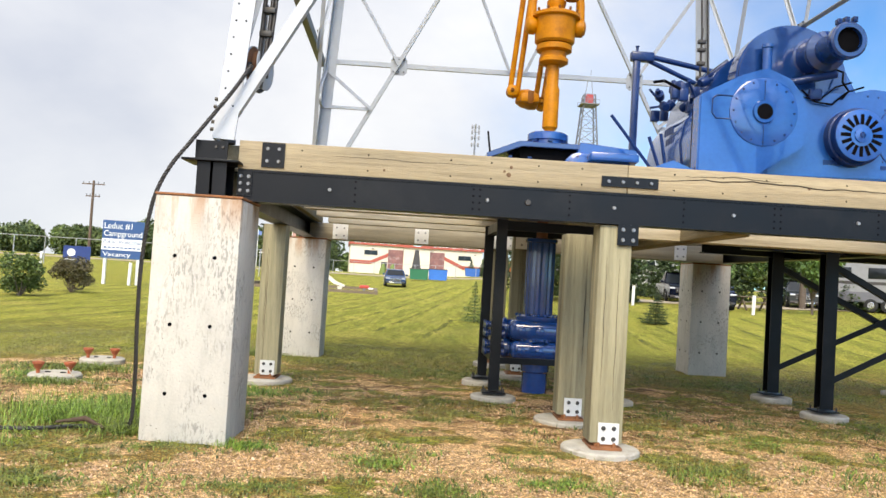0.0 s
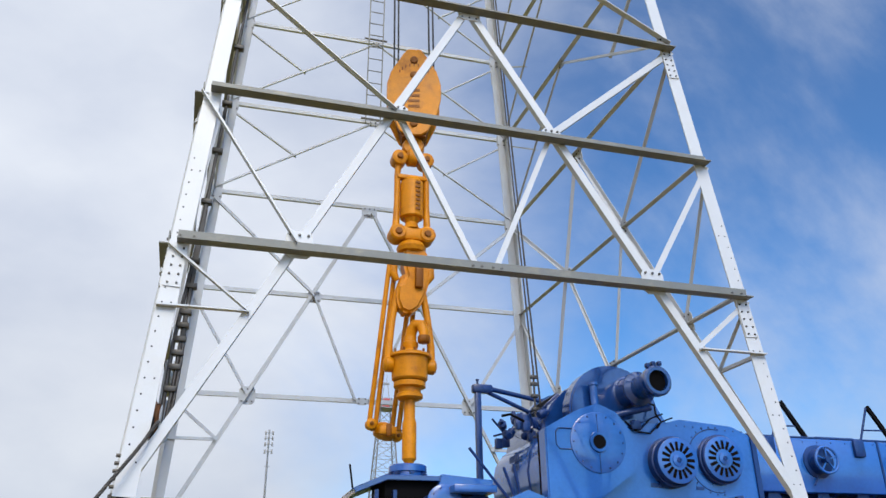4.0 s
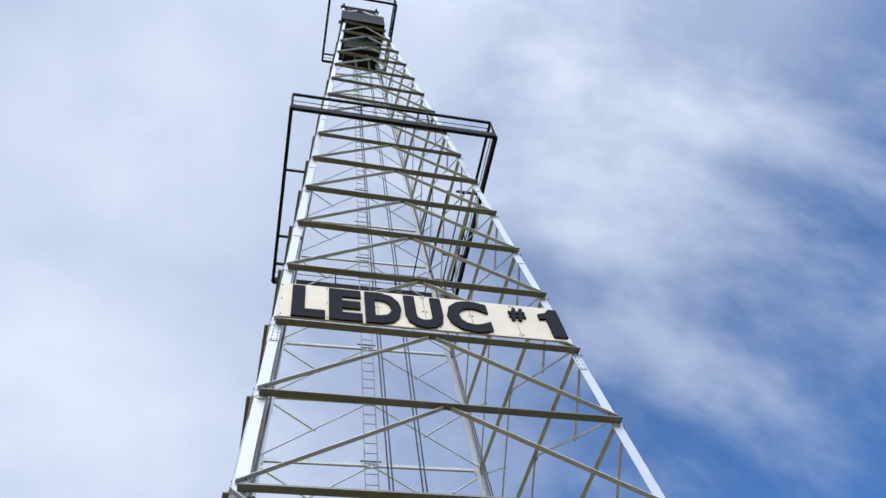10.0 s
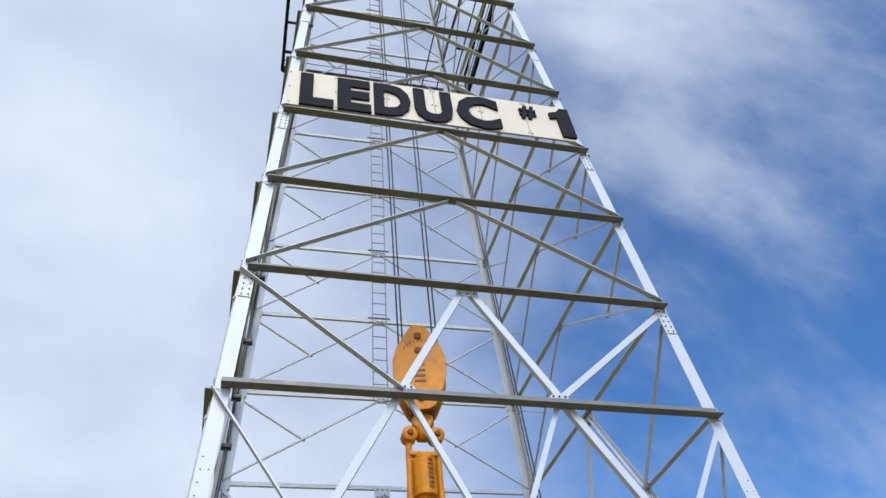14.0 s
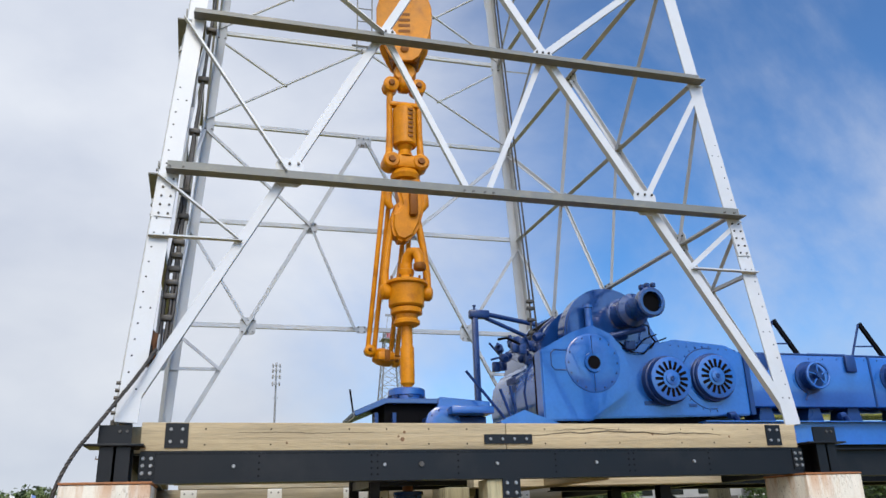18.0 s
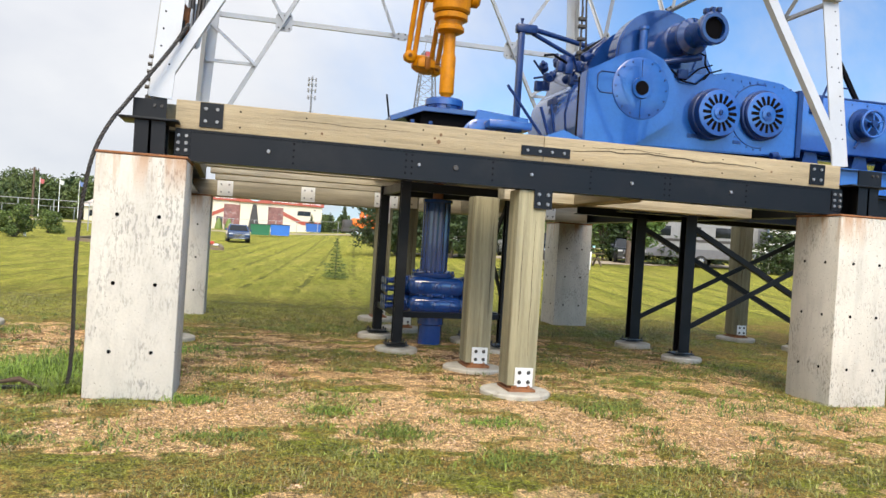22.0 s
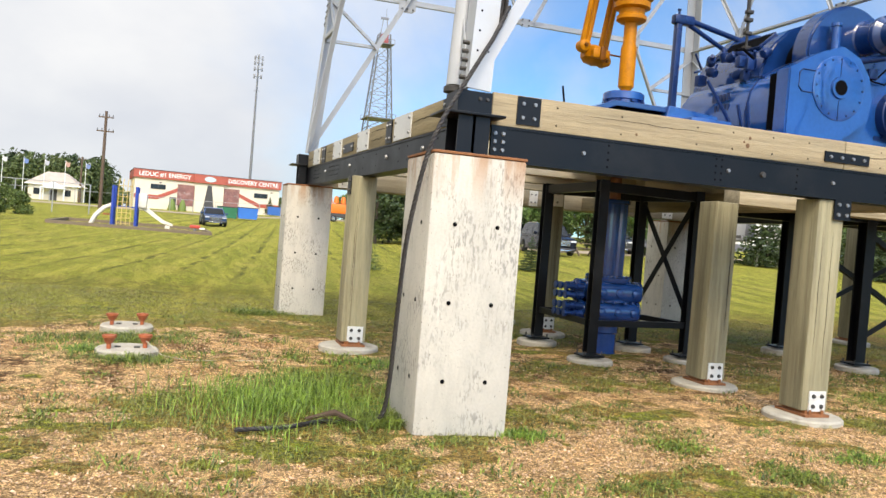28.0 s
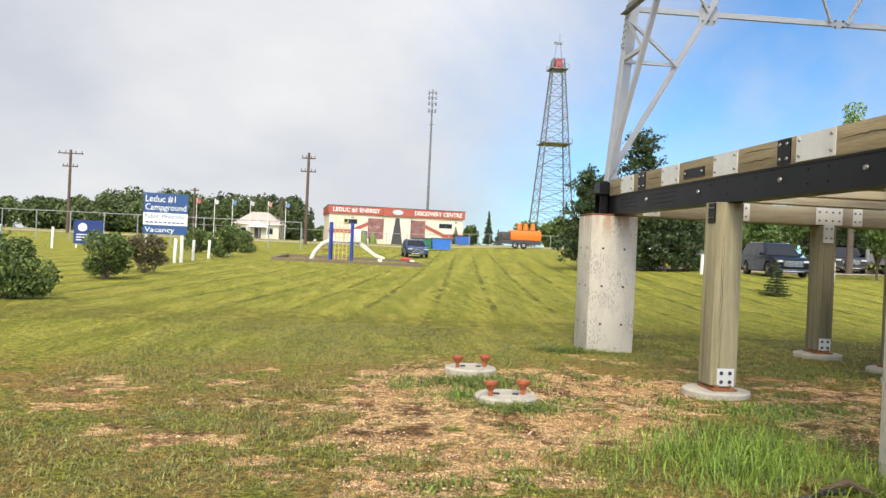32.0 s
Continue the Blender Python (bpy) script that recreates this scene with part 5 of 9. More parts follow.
    part("brake_band_cover", extrude(B(), [(-0.1, 0)] + arc(0.45, 0.0, 0.42, 180, 60, 10) + [(0.55, 0.1)], (3.48, 12.28, 3.0), (1, 0, 0), (0, 0, 1), 0.1), DARK_BLUE, d)
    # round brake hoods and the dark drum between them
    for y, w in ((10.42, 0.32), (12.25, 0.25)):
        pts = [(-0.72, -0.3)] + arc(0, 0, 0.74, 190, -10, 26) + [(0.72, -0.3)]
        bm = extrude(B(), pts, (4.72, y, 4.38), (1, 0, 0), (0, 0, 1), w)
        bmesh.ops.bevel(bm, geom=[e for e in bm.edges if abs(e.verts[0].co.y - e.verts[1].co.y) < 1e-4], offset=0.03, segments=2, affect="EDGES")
        part("brake_hood", bm, SHADED_BLUE, d, "blue enamelled hood with its shade in the paint colour")
    part("drum", rod(B(), (4.6, 10.45, 4.35), (4.6, 12.0, 4.35), 0.42, n=32), HOLE, d, "dark cable drum")
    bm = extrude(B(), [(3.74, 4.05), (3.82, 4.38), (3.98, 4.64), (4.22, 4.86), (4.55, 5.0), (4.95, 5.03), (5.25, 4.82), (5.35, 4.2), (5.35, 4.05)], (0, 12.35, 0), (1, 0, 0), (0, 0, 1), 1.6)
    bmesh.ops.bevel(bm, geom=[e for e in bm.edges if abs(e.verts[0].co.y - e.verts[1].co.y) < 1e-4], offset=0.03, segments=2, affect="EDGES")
    part("drum_hood", bm, SHADED_BLUE, d, "blue enamelled hood with its shade in the paint colour")
    part("hood_opening", extrude(B(), [(3.955, 4.625), (4.215, 4.866), (4.205, 4.876), (3.945, 4.635)], (0, 12.1, 0), (1, 0, 0), (0, 0, 1), 1.05), HOLE, d)
    part("hood_rim", tube(B(), [(3.95, 11.05, 4.63), (4.21, 11.05, 4.872), (4.21, 12.1, 4.872), (3.95, 12.1, 4.63)], 0.02, 8, close=True), DARK_BLUE, d)
    part("fin_plate", extrude(B(), [(0, 0), (0.86, 0), (0.42, 0.80), (0.1, 0.86), (0, 0.86)], (4.92, 10.40, 4.2), (1, 0, 0), (0, 0, 1), 0.06), BLUE, d)
    # catshaft with its flared spool
    part("catshaft_spool", turned(B(), (4.98, 10.25, 4.70), (0.02, -1, -0.02), [(0, 0.30), (0.12, 0.30), (0.16, 0.24), (0.36, 0.22), (0.42, 0.26), (0.48, 0.26), (0.54, 0.185), (0.80, 0.175), (0.86, 0.21), (0.92, 0.225), (1.00, 0.225), (1.02, 0.20), (1.02, 0.155), (0.8, 0.15)], 36), SHADED_BLUE, d)
    part("spool_bore", turned(B(), (5.0, 9.30, 4.685), (0.02, -1, -0.02), [(0, 0.15), (0.01, 0.148)], 24), HOLE, d)
    for k, (x, z) in enumerate(((4.99, 4.93), (5.09, 4.94), (4.90, 4.90))):
        part("lug", box(B(), x - 0.03, x + 0.03, 9.28, 9.36, z - 0.02, z + 0.05, 0.01), DARK_BLUE, d)
    part("vertical_cylinder", turned(B(), (4.33, 9.98, 4.30), (0, 0, 1), [(0, 0.06), (0.44, 0.06), (0.45, 0.075), (0.49, 0.075)], 20), BLUE, d)
    part("bracket_arm", rod(B(), (4.62, 9.9, 4.30), (5.15, 9.8, 4.42), 0.05, n=12), DARK_BLUE, d)
    rg = random.Random(11)
    for dx, dz in ((0.0, 0.0), (0.16, -0.05)):
        pts = [(4.62 + dx, 9.95, 4.28 + dz), (4.78 + dx, 9.90, 4.12 + dz), (5.0 + dx, 9.90, 4.10 + dz), (5.2 + dx, 9.92, 4.28 + dz), (5.42 + dx, 9.93, 4.36 + dz)]
        part("hose", tube(B(), pts, 0.012, 6), HOLE, d, "thin dark air hose")
    part("valve_block", box(B(), 4.86, 5.02, 9.88, 9.95, 4.10, 4.24, 0.015), DARK_BLUE, d)
    part("hose", tube(B(), [(5.25, 10.2, 4.62), (5.33, 9.98, 4.50), (5.30, 9.93, 4.36), (5.38, 9.92, 4.24), (5.30, 9.93, 4.14)], 0.014, 8), HOLE, d, "thin dark air hose")
    # brake levers, valves and rods on the driller's side
    for k in range(22):
        x, y, z = 3.35 + 0.5 * rg.random(), 10.6 + 1.3 * rg.random(), 4.1 + 0.32 * rg.random()
        if k % 3 == 0:
            part("valve", turned(B(), (x, y, z), (rg.uniform(-1, 1), rg.uniform(-1, 1), 0.4), [(0, 0.05), (0.03, 0.07), (0.13, 0.07), (0.15, 0.04), (0.22, 0.03)], 12), DARK_BLUE, d)
        elif k % 3 == 1:
            part("linkage", rod(B(), (x, y, z), (x + rg.uniform(-0.25, 0.25), y + rg.uniform(-0.3, 0.3), z + rg.uniform(-0.1, 0.2)), 0.018, n=8), DARK_BLUE, d)
        else:
            part("bracket", box(B(), x - 0.06, x + 0.06, y - 0.05, y + 0.05, z - 0.1, z + 0.06, 0.01), DARK_BLUE, d)
    part("brake_lever", tube(B(), [(3.35, 10.4, 4.25), (3.1, 10.3, 4.32), (2.95, 10.25, 4.28)], 0.02, 8), HOLE, d)
    for x0, z0, x1, z1 in ((2.35, 3.75, 2.95, 3.05), (2.85, 3.5, 3.05, 3.0), (3.0, 3.55, 3.12, 3.0)):
        part("control_lever", rod(B(), (x0, 10.0, z0), (x1, 10.05, z1), 0.022, n=8), DARK_BLUE, d)
    part("foot_cover", turned(B(), (3.2, 10.0, 2.98), (0, 1, 0), [(0, 0.18), (0.05, 0.2), (0.5, 0.2), (0.55, 0.16)], 24), DARK_BLUE, d)
    part("kick_plate", extrude(B(), [(0, 0), (0.9, 0), (0.9, 0.05), (0.35, 0.25), (0.0, 0.1)], (2.7, 10.0, 2.9), (1, 0, 0), (0, 0, 1), 0.4), BLUE, d)
    # davit
    part("davit_post", box(B(), 3.11, 3.21, 11.95, 12.05, 2.66, 5.18, 0.012), DARK_BLUE, d)
    part("davit_head", box(B(), 3.06, 3.42, 11.93, 12.07, 5.05, 5.20, 0.03), DARK_BLUE, d)
    part("davit_arm", rod(B(), (3.35, 12.0, 5.14), (4.75, 12.05, 4.92), 0.042, n=12), DARK_BLUE, d)
    part("davit_arm", rod(B(), (3.35, 12.0, 5.07), (4.25, 12.05, 4.72), 0.036, n=12), DARK_BLUE, d)
    part("davit_cap", turned(B(), (3.16, 12.0, 5.20), (0, 0, 1), [(0, 0.02), (0.06, 0.02), (0.07, 0.03), (0.09, 0.03)], 10), DARK_BLUE, d)
    part("clamped_rod", rod(B(), (3.92, 11.31, 4.1), (3.92, 11.31, 5.40), 0.018, n=10), DBOLT, d)
    for z in (4.45, 4.66, 4.88, 5.08, 5.2):
        part("rope_clamp", box(B(), 3.865, 3.98, 11.27, 11.35, z - 0.028, z + 0.028, 0.01), DBOLT, d)
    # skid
    # Near-black block under the gear case, in place of the gap's shade.
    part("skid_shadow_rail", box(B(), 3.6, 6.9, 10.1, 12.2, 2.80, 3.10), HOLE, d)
    part("skid", box(B(), 3.5, 7.0, 10.0, 10.2, 2.656, 2.82, 0.01), DARK_BLUE, d)
    part("nameplate", box(B(), 5.1, 5.32, Y0 - 0.008, Y0, 3.28, 3.34), DARK_BLUE, d)
    part("nameplate", box(B(), 5.85, 5.98, Y0 - 0.008, Y0, 3.26, 3.31), DARK_BLUE, d)
    part("end_flange", box(B(), 6.90, 6.98, Y0 - 0.03, 11.8, 3.15, 4.15), DARK_BLUE, d)
    return d


build_drawworks()
# the line that runs down to the clamped rod
single("drilling_line", rod(B(), (3.92, 11.31, 5.3), (axis_at(TOP - 8).x + 0.9, axis_at(TOP - 8).y + 0.2, TOP - 8), 0.014, n=8), CABLE, "dark greasy wire rope running up the derrick", "wire rope", "drilling lines")


def build_compound():
    c = thing("engine_compound", (9.7, 10.9, 2.4), "long blue-painted chain case of the engine drive on a blue skid", "machine")
    Y0 = 10.0
    part("chain_case", box(B(), 6.99, 13.6, Y0, 11.6, 3.28, 4.12, 0.03), BLUE, c)
    part("lid", box(B(), 7.0, 13.6, Y0 + 0.02, 11.6, 4.122, 4.15, 0.008), DARK_BLUE, c)
    for x, z in ((8.12, 3.75), (9.78, 3.77), (11.5, 3.77)):
        hub = part("hand_wheel_hub", turned(B(), (x, Y0, z), SOUTH, [(0, 0.26), (0.02, 0.26), (0.03, 0.2), (0.15, 0.18), (0.16, 0.06), (0.26, 0.05)], 30), DARK_BLUE, c)
        ring = [(x + 0.2 * math.cos(a), Y0 - 0.22, z + 0.2 * math.sin(a)) for a in [2 * math.pi * k / 28 for k in range(28)]]
        part("rim", tube(B(), ring, 0.022, 8, close=True), BLUE, hub)
        for k in range(5):
            a = 2 * math.pi * k / 5 + 0.3
            part("spoke", rod(B(), (x, Y0 - 0.22, z), (x + 0.2 * math.cos(a), Y0 - 0.22, z + 0.2 * math.sin(a)), 0.014, n=6), BLUE, hub)
        part("shift_lever", rod(B(), (x - 0.05, Y0 - 0.03, z - 0.22), (x - 0.16, Y0 - 0.05, z - 0.36), 0.016, n=6), DARK_BLUE, c)
    for x in (7.25, 8.95, 10.9):
        part("hinge_box", box(B(), x - 0.10, x + 0.10, Y0 - 0.06, Y0, 3.85, 4.12, 0.02), DARK_BLUE, c)
    for x in (9.35, 11.1, 12.8):
        part("joint_strip", box(B(), x - 0.02, x + 0.02, Y0 - 0.012, Y0, 3.30, 4.12), DARK_BLUE, c)
    for k in range(24):
        part("rivet", bolts([(7.1 + 0.27 * k, Y0, 4.06)], SOUTH, 0.012, 0.01), DARK_BLUE, c)
    for x in (7.95, 9.70, 11.4):
        part("prop", bar(B(), (x, Y0 + 0.4, 4.80), (x + 0.42, Y0 + 0.4, 4.14), 0.05, 0.07), HOLE, c)
        part("prop", rod(B(), (x - 0.02, Y0 + 0.4, 4.78), (x - 0.22, Y0 + 0.5, 4.14), 0.02, n=8), DARK_BLUE, c)
        part("prop_bar", rod(B(), (x - 0.12, Y0 + 0.45, 4.40), (x + 0.25, Y0 + 0.4, 4.40), 0.014, n=8), DARK_BLUE, c)
    part("top_plate", box(B(), 8.35, 9.1, Y0 + 0.2, 11.0, 4.15, 4.20, 0.01), DARK_BLUE, c)
    for x in (7.3, 8.2, 8.95, 10.0, 11.0, 12.2):
        part("foot", extrude(B(), [(-0.16, 0), (0.16, 0), (0.10, 0.24), (-0.10, 0.24)], (x, Y0 + 0.5, 3.04), (1, 0, 0), (0, 0, 1), 0.4), DARK_BLUE, c)
    part("skid_rail", i_beam(B(), (6.0, Y0 - 0.1, 2.86), (14.0, Y0 - 0.1, 2.86), 0.22, 0.36), BLUE, c, "blue skid beam")
    part("skid_rail", i_beam(B(), (6.0, 11.6, 2.86), (14.0, 11.6, 2.86), 0.22, 0.36), BLUE, c, "blue skid beam")
    part("skid_leg", box(B(), 7.0, 13.9, Y0 - 0.05, 11.5, 2.44, 2.68), BLACK, c)
    for x in (6.6, 8.6, 9.6):
        part("elbow", tube(B(), [(x, Y0 - 0.12, 3.06), (x - 0.08, Y0 - 0.15, 3.14), (x - 0.16, Y0 - 0.15, 3.12)], 0.05, 10), DARK_BLUE, c)
    return c


build_compound()

# ---- writing ----
def letters(text, size, m, material, parent, name="lettering", extrude_by=0.01, bold=0.0, label="", width=None, squash=1.0):
    """Raised letters with the built-in font; m places the left end of the base line, x along the text, z up out of the face."""
    cu = bpy.data.curves.new(name, "FONT")
    cu.body, cu.size, cu.extrude, cu.offset, cu.resolution_u = text, size, extrude_by, bold, 3
    tmp = bpy.data.objects.new("tmp_text", cu)
    scene.collection.objects.link(tmp)
    me = bpy.data.meshes.new_from_object(tmp.evaluated_get(bpy.context.evaluated_depsgraph_get()))
    bpy.data.objects.remove(tmp)
    bpy.data.curves.remove(cu)
    xs = [v.co.x for v in me.vertices]
    k = width / (max(xs) - min(xs)) if width else squash
    me.transform(Matrix.Translation((0, 0, extrude_by)) @ Matrix.Diagonal((k, 1, 1, 1)) @ Matrix.Translation((-min(xs), 0, 0)))
    me.transform(m)
    me.materials.clear()
    me.materials.append(material)
    me.name = name
    ob = new(name, me)
    ob.parent = parent
    ob.matrix_parent_inverse = Matrix.Translation(-origin_of(parent)) if parent.type == "EMPTY" else Matrix()
    return tagged(ob, label)


def facing(p, ex, ey):
    """A frame with x along ex and y along ey."""
    ex, ey = Vector(ex).normalized(), Vector(ey).normalized()
    ez = ex.cross(ey).normalized()
    m = Matrix((ex, ez.cross(ex), ez)).transposed().to_4x4()
    m.translation = p
    return m


# ---- name board high on the tower ----
CREAM = mat("cream_board", (0.47, 0.405, 0.30), 0.6, vary=0.1, scale=1.5, bump=0.05, stain=(0.5, 0.43, 0.32), stain_amount=0.4)
LETTER = mat("black_letters", (0.010, 0.010, 0.013), 0.9, vary=0.2, spec=0.15)
zs0, zs1 = LEVELS[4] + 0.04, LEVELS[4] + 1.24
nb = thing("name_board", (CX, 7.9, zs0), "cream name board with heavy black letters on the derrick", "sign")
ez = (Vector(face_point("south", 0, zs1)) - Vector(face_point("south", 0, zs0))).normalized()
x0, x1 = leg_at(-1, -1, zs0).x + 0.10, leg_at(1, -1, zs0).x - 0.20
y0 = face_point("south", 0, zs0).y - 0.12
nj = 6
for k in range(nj):
    xa, xb = x0 + (x1 - x0) * k / nj, x0 + (x1 - x0) * (k + 1) / nj
    part("panel", extrude(B(), [(0, 0), (xb - xa - 0.012, 0), (xb - xa - 0.012, 1.18), (0, 1.18)], (xa, y0, zs0), (1, 0, 0), ez, -0.04), CREAM, nb)
pts = [Vector((x0 + (x1 - x0) * (k + s) / nj, y0 - 0.002, zs0)) + ez * v for k in range(nj) for s in (0.03, 0.95) for v in (0.08, 0.6, 1.1)]
tagged(part("bolts", bolts(pts, SOUTH, 0.016, 0.012), DBOLT, nb), kind="stuff")
for ch, xa, w, h, lift in (("L", -0.90, 0.62, 1.0, 0.07), ("E", -0.21, 0.62, 1.0, 0.07), ("D", 0.47, 0.70, 1.0, 0.07), ("U", 1.24, 0.74, 1.0, 0.07), ("C", 2.06, 0.86, 1.0, 0.07), ("#", 3.36, 0.34, 0.42, 0.62)):
    m = facing(Vector((xa, y0 - 0.004, zs0)) + ez * lift, (1, 0, 0), ez)
    letters(ch, h * 1.38, m, LETTER, nb, "letter", 0.02, 0.07 if h > 0.5 else 0.02, width=w)

part("letter", extrude(B(), [(0.15, 0), (0.44, 0), (0.44, 1.0), (0.27, 1.0), (0.17, 0.86), (0.0, 0.79), (0.0, 0.60), (0.15, 0.64)], Vector((3.98, y0 - 0.004, zs0)) + ez * 0.07, (1, 0, 0), ez, 0.04), LETTER, nb)

# ---- racking platform and crown ----
DARK_STEEL = mat("dark_platform_steel", (0.009, 0.008, 0.009), 0.7, vary=0.25, scale=5.0, spec=0.12)


def ring_platform(name, z, hx, hy, label, rail=1.0, beam=0.24, cx=CX, cy=CY):
    r = thing(name, (cx, cy, z), label, "platform")
    c = [(cx - hx, cy - hy), (cx + hx, cy - hy), (cx + hx, cy + hy), (cx - hx, cy + hy)]
    for i in range(4):
        a, b = c[i], c[(i + 1) % 4]
        part("edge_beam", bar(B(), (*a, z), (*b, z), 0.10, beam), DARK_STEEL, r)
        part("rail", bar(B(), (*a, z + rail), (*b, z + rail), 0.07, 0.08), DARK_STEEL, r)
        part("mid_rail", rod(B(), (*a, z + rail * 0.5), (*b, z + rail * 0.5), 0.012, n=6), DARK_STEEL, r)
        n = 3
        for k in range(n):
            p = [a[j] + (b[j] - a[j]) * k / n for j in (0, 1)]
            part("rail_post", bar(B(), (*p, z), (*p, z + rail), 0.04, 0.04), DARK_STEEL, r)
    return r


MX, MY = axis_at(23.3).x + 0.10, axis_at(23.3).y
mb = ring_platform("racking_platform", 23.3, 3.0, 2.98, "dark steel working platform with rails round the derrick", cx=MX, cy=MY)
h = half_at(23.3)
for s in (-1, 1):
    part("outrigger", bar(B(), (MX + s * 3.0, MY - 1.0, 23.3), (MX + s * h, MY - 1.0, 23.3), 0.05, 0.08), DARK_STEEL, mb)
    part("outrigger", bar(B(), (MX + s * 3.0, MY + 1.3, 23.3), (MX + s * h, MY + 1.3, 23.3), 0.05, 0.08), DARK_STEEL, mb)
for k in range(3):
    part("finger", bar(B(), (MX + 1.45 + 0.5 * k, MY - 1.0, 23.3), (MX + 1.45 + 0.5 * k, MY + 2.9, 23.3), 0.03, 0.05), DARK_STEEL, mb)
TCX, TCY = axis_at(TOP).x, axis_at(TOP).y
CROWN = TOP + 1.1
cr = ring_platform("crown_platform", CROWN + 0.35, 1.62, 1.70, "dark steel crown platform with rails and sheaves at the derrick top", 1.15, 0.10, TCX - 0.05, TCY)
ht = half_at(TOP)
part("water_table", box(B(), TCX - ht, TCX + ht, TCY - ht, TCY + ht, TOP - 0.05, CROWN + 0.25), DARK_STEEL, cr)
for k in range(4):
    part("crown_sheave", turned(B(), (TCX - 0.35 + 0.22 * k, TCY, CROWN + 0.85), (1, 0, 0), [(0, 0.55), (0.03, 0.55), (0.05, 0.5), (0.07, 0.55), (0.1, 0.55)], 28), DARK_STEEL, cr)
for z in (TOP - 2.0, TOP - 1.0):
    part("sheave_box", box(B(), TCX - ht * 0.8, TCX + ht * 0.7, TCY - 0.3, TCY + 0.6, z, z + 0.75), DARK_STEEL, cr)
for s in (-1, 1):
    part("gin_pole", bar(B(), (TCX + s * ht * 0.8, TCY - ht * 0.6, CROWN + 0.2), (TCX + s * 0.62, TCY - 0.4, CROWN + 2.6), 0.09, 0.09), WHITE, cr)
    part("gin_pole", bar(B(), (TCX + s * ht * 0.8, TCY + ht * 0.6, CROWN + 0.2), (TCX + s * 0.62, TCY + 0.4, CROWN + 2.6), 0.09, 0.09), WHITE, cr)
    part("gin_brace", bar(B(), (TCX + s * ht * 0.8, TCY - ht * 0.6, CROWN + 0.3), (TCX, TCY - 0.4, CROWN + 2.5), 0.05, 0.05), WHITE, cr)
part("gin_beam", box(B(), TCX - 0.75, TCX + 0.75, TCY - 0.5, TCY - 0.3, CROWN + 2.55, CROWN + 2.75), DARK_STEEL, cr)
part("gin_beam", box(B(), TCX - 0.10, TCX + 0.10, TCY - 0.5, TCY + 0.5, CROWN + 2.45, CROWN + 2.75), DARK_STEEL, cr)
part("king_post", bar(B(), (TCX, TCY - 0.3, CROWN + 0.2), (TCX, TCY - 0.3, CROWN + 2.5), 0.10, 0.10), DARK_STEEL, cr)

# frame above the crown
for sx in (-1, 1):
    for sy in (-1, 1):
        part("frame_leg", bar(B(), (TCX + sx * 0.95, TCY + sy * 0.9, CROWN + 0.3), (TCX + sx * 0.85, TCY + sy * 0.35, CROWN + 3.1), 0.09, 0.09), WHITE, cr)
    part("frame_beam", bar(B(), (TCX + sx * 0.85, TCY - 0.6, CROWN + 3.1), (TCX + sx * 0.85, TCY + 0.6, CROWN + 3.1), 0.10, 0.14), DARK_STEEL, cr)
    part("frame_brace", bar(B(), (TCX + sx * 0.93, TCY - 0.85, CROWN + 0.6), (TCX, TCY - 0.4, CROWN + 3.0), 0.05, 0.05), WHITE, cr)
for sy in (-1, 1):
    part("frame_beam", bar(B(), (TCX - 1.0, TCY + sy * 0.4, CROWN + 3.15), (TCX + 1.0, TCY + sy * 0.4, CROWN + 3.15), 0.14, 0.18), DARK_STEEL, cr)
part("king_post", bar(B(), (TCX, TCY, CROWN + 0.9), (TCX, TCY, CROWN + 3.3), 0.12, 0.12), DARK_STEEL, cr)

# ---- ladder up the rear face ----
ld = thing("ladder", (1.55, 14.2, 7.0), "narrow white steel ladder up the derrick's rear face", "ladder")


def lad(u, z):
    return face_point("north", 0, z) + Vector((u - 0.03, -0.14, 0))


for u in (-0.16, 0.16):
    part("stringer", bar(B(), lad(u, 11.3), lad(u, TOP), 0.022, 0.05), DARKENED_WHITE, ld)
rm = mesh_of("rung", rod(B(), (-0.16, 0, 0), (0.16, 0, 0), 0.012, n=6), DARKENED_WHITE)
nr = 92
for k in range(nr):
    z = 11.4 + (TOP - 11.5) * k / nr
    piece("rung", rm, Matrix.Translation(lad(0, z)), ld)
for i in range(3, 12):
    part("ladder_clip", box(B(), lad(-0.26, LEVELS[i]).x, lad(0.26, LEVELS[i]).x, lad(0, LEVELS[i]).y + 0.02, lad(0, LEVELS[i]).y + 0.05, LEVELS[i] - 0.04, LEVELS[i] - 0.01), DBOLT, ld)

# ---- standpipe and tong lines at the front west leg ----
sp = thing("standpipe", (-2.0, 7.45, 2.66), "white-painted standpipe beside the derrick leg", "pipe")
a, b = leg_at(-1, -1, 2.72, 0.02, 0.36), leg_at(-1, -1, 12.0, 0.02, 0.36)
part("pipe", rod(B(), a, b, 0.082, n=20), WHITE, sp)
part("foot", turned(B(), a - Vector((0, 0, 0.05)), (0, 0, 1), [(0, 0.10), (0.04, 0.10), (0.05, 0.085)], 20), DBOLT, sp)
for z in (5.0, 7.0, 9.0):
    p = a + (b - a) * ((z - a.z) / (b.z - a.z))
    part("clamp", turned(B(), p, (b - a), [(0, 0.1), (0.06, 0.1)], 18), WHITE, sp)

rope_bundle = thing("rope_bundle", (-1.5, 7.4, 3.3), "dark greasy wire rope with rows of clamps beside the leg", "wire rope")


def leg_in(z, dx=0.3, dy=0.25):
    return leg_at(-1, -1, z, dx, dy)


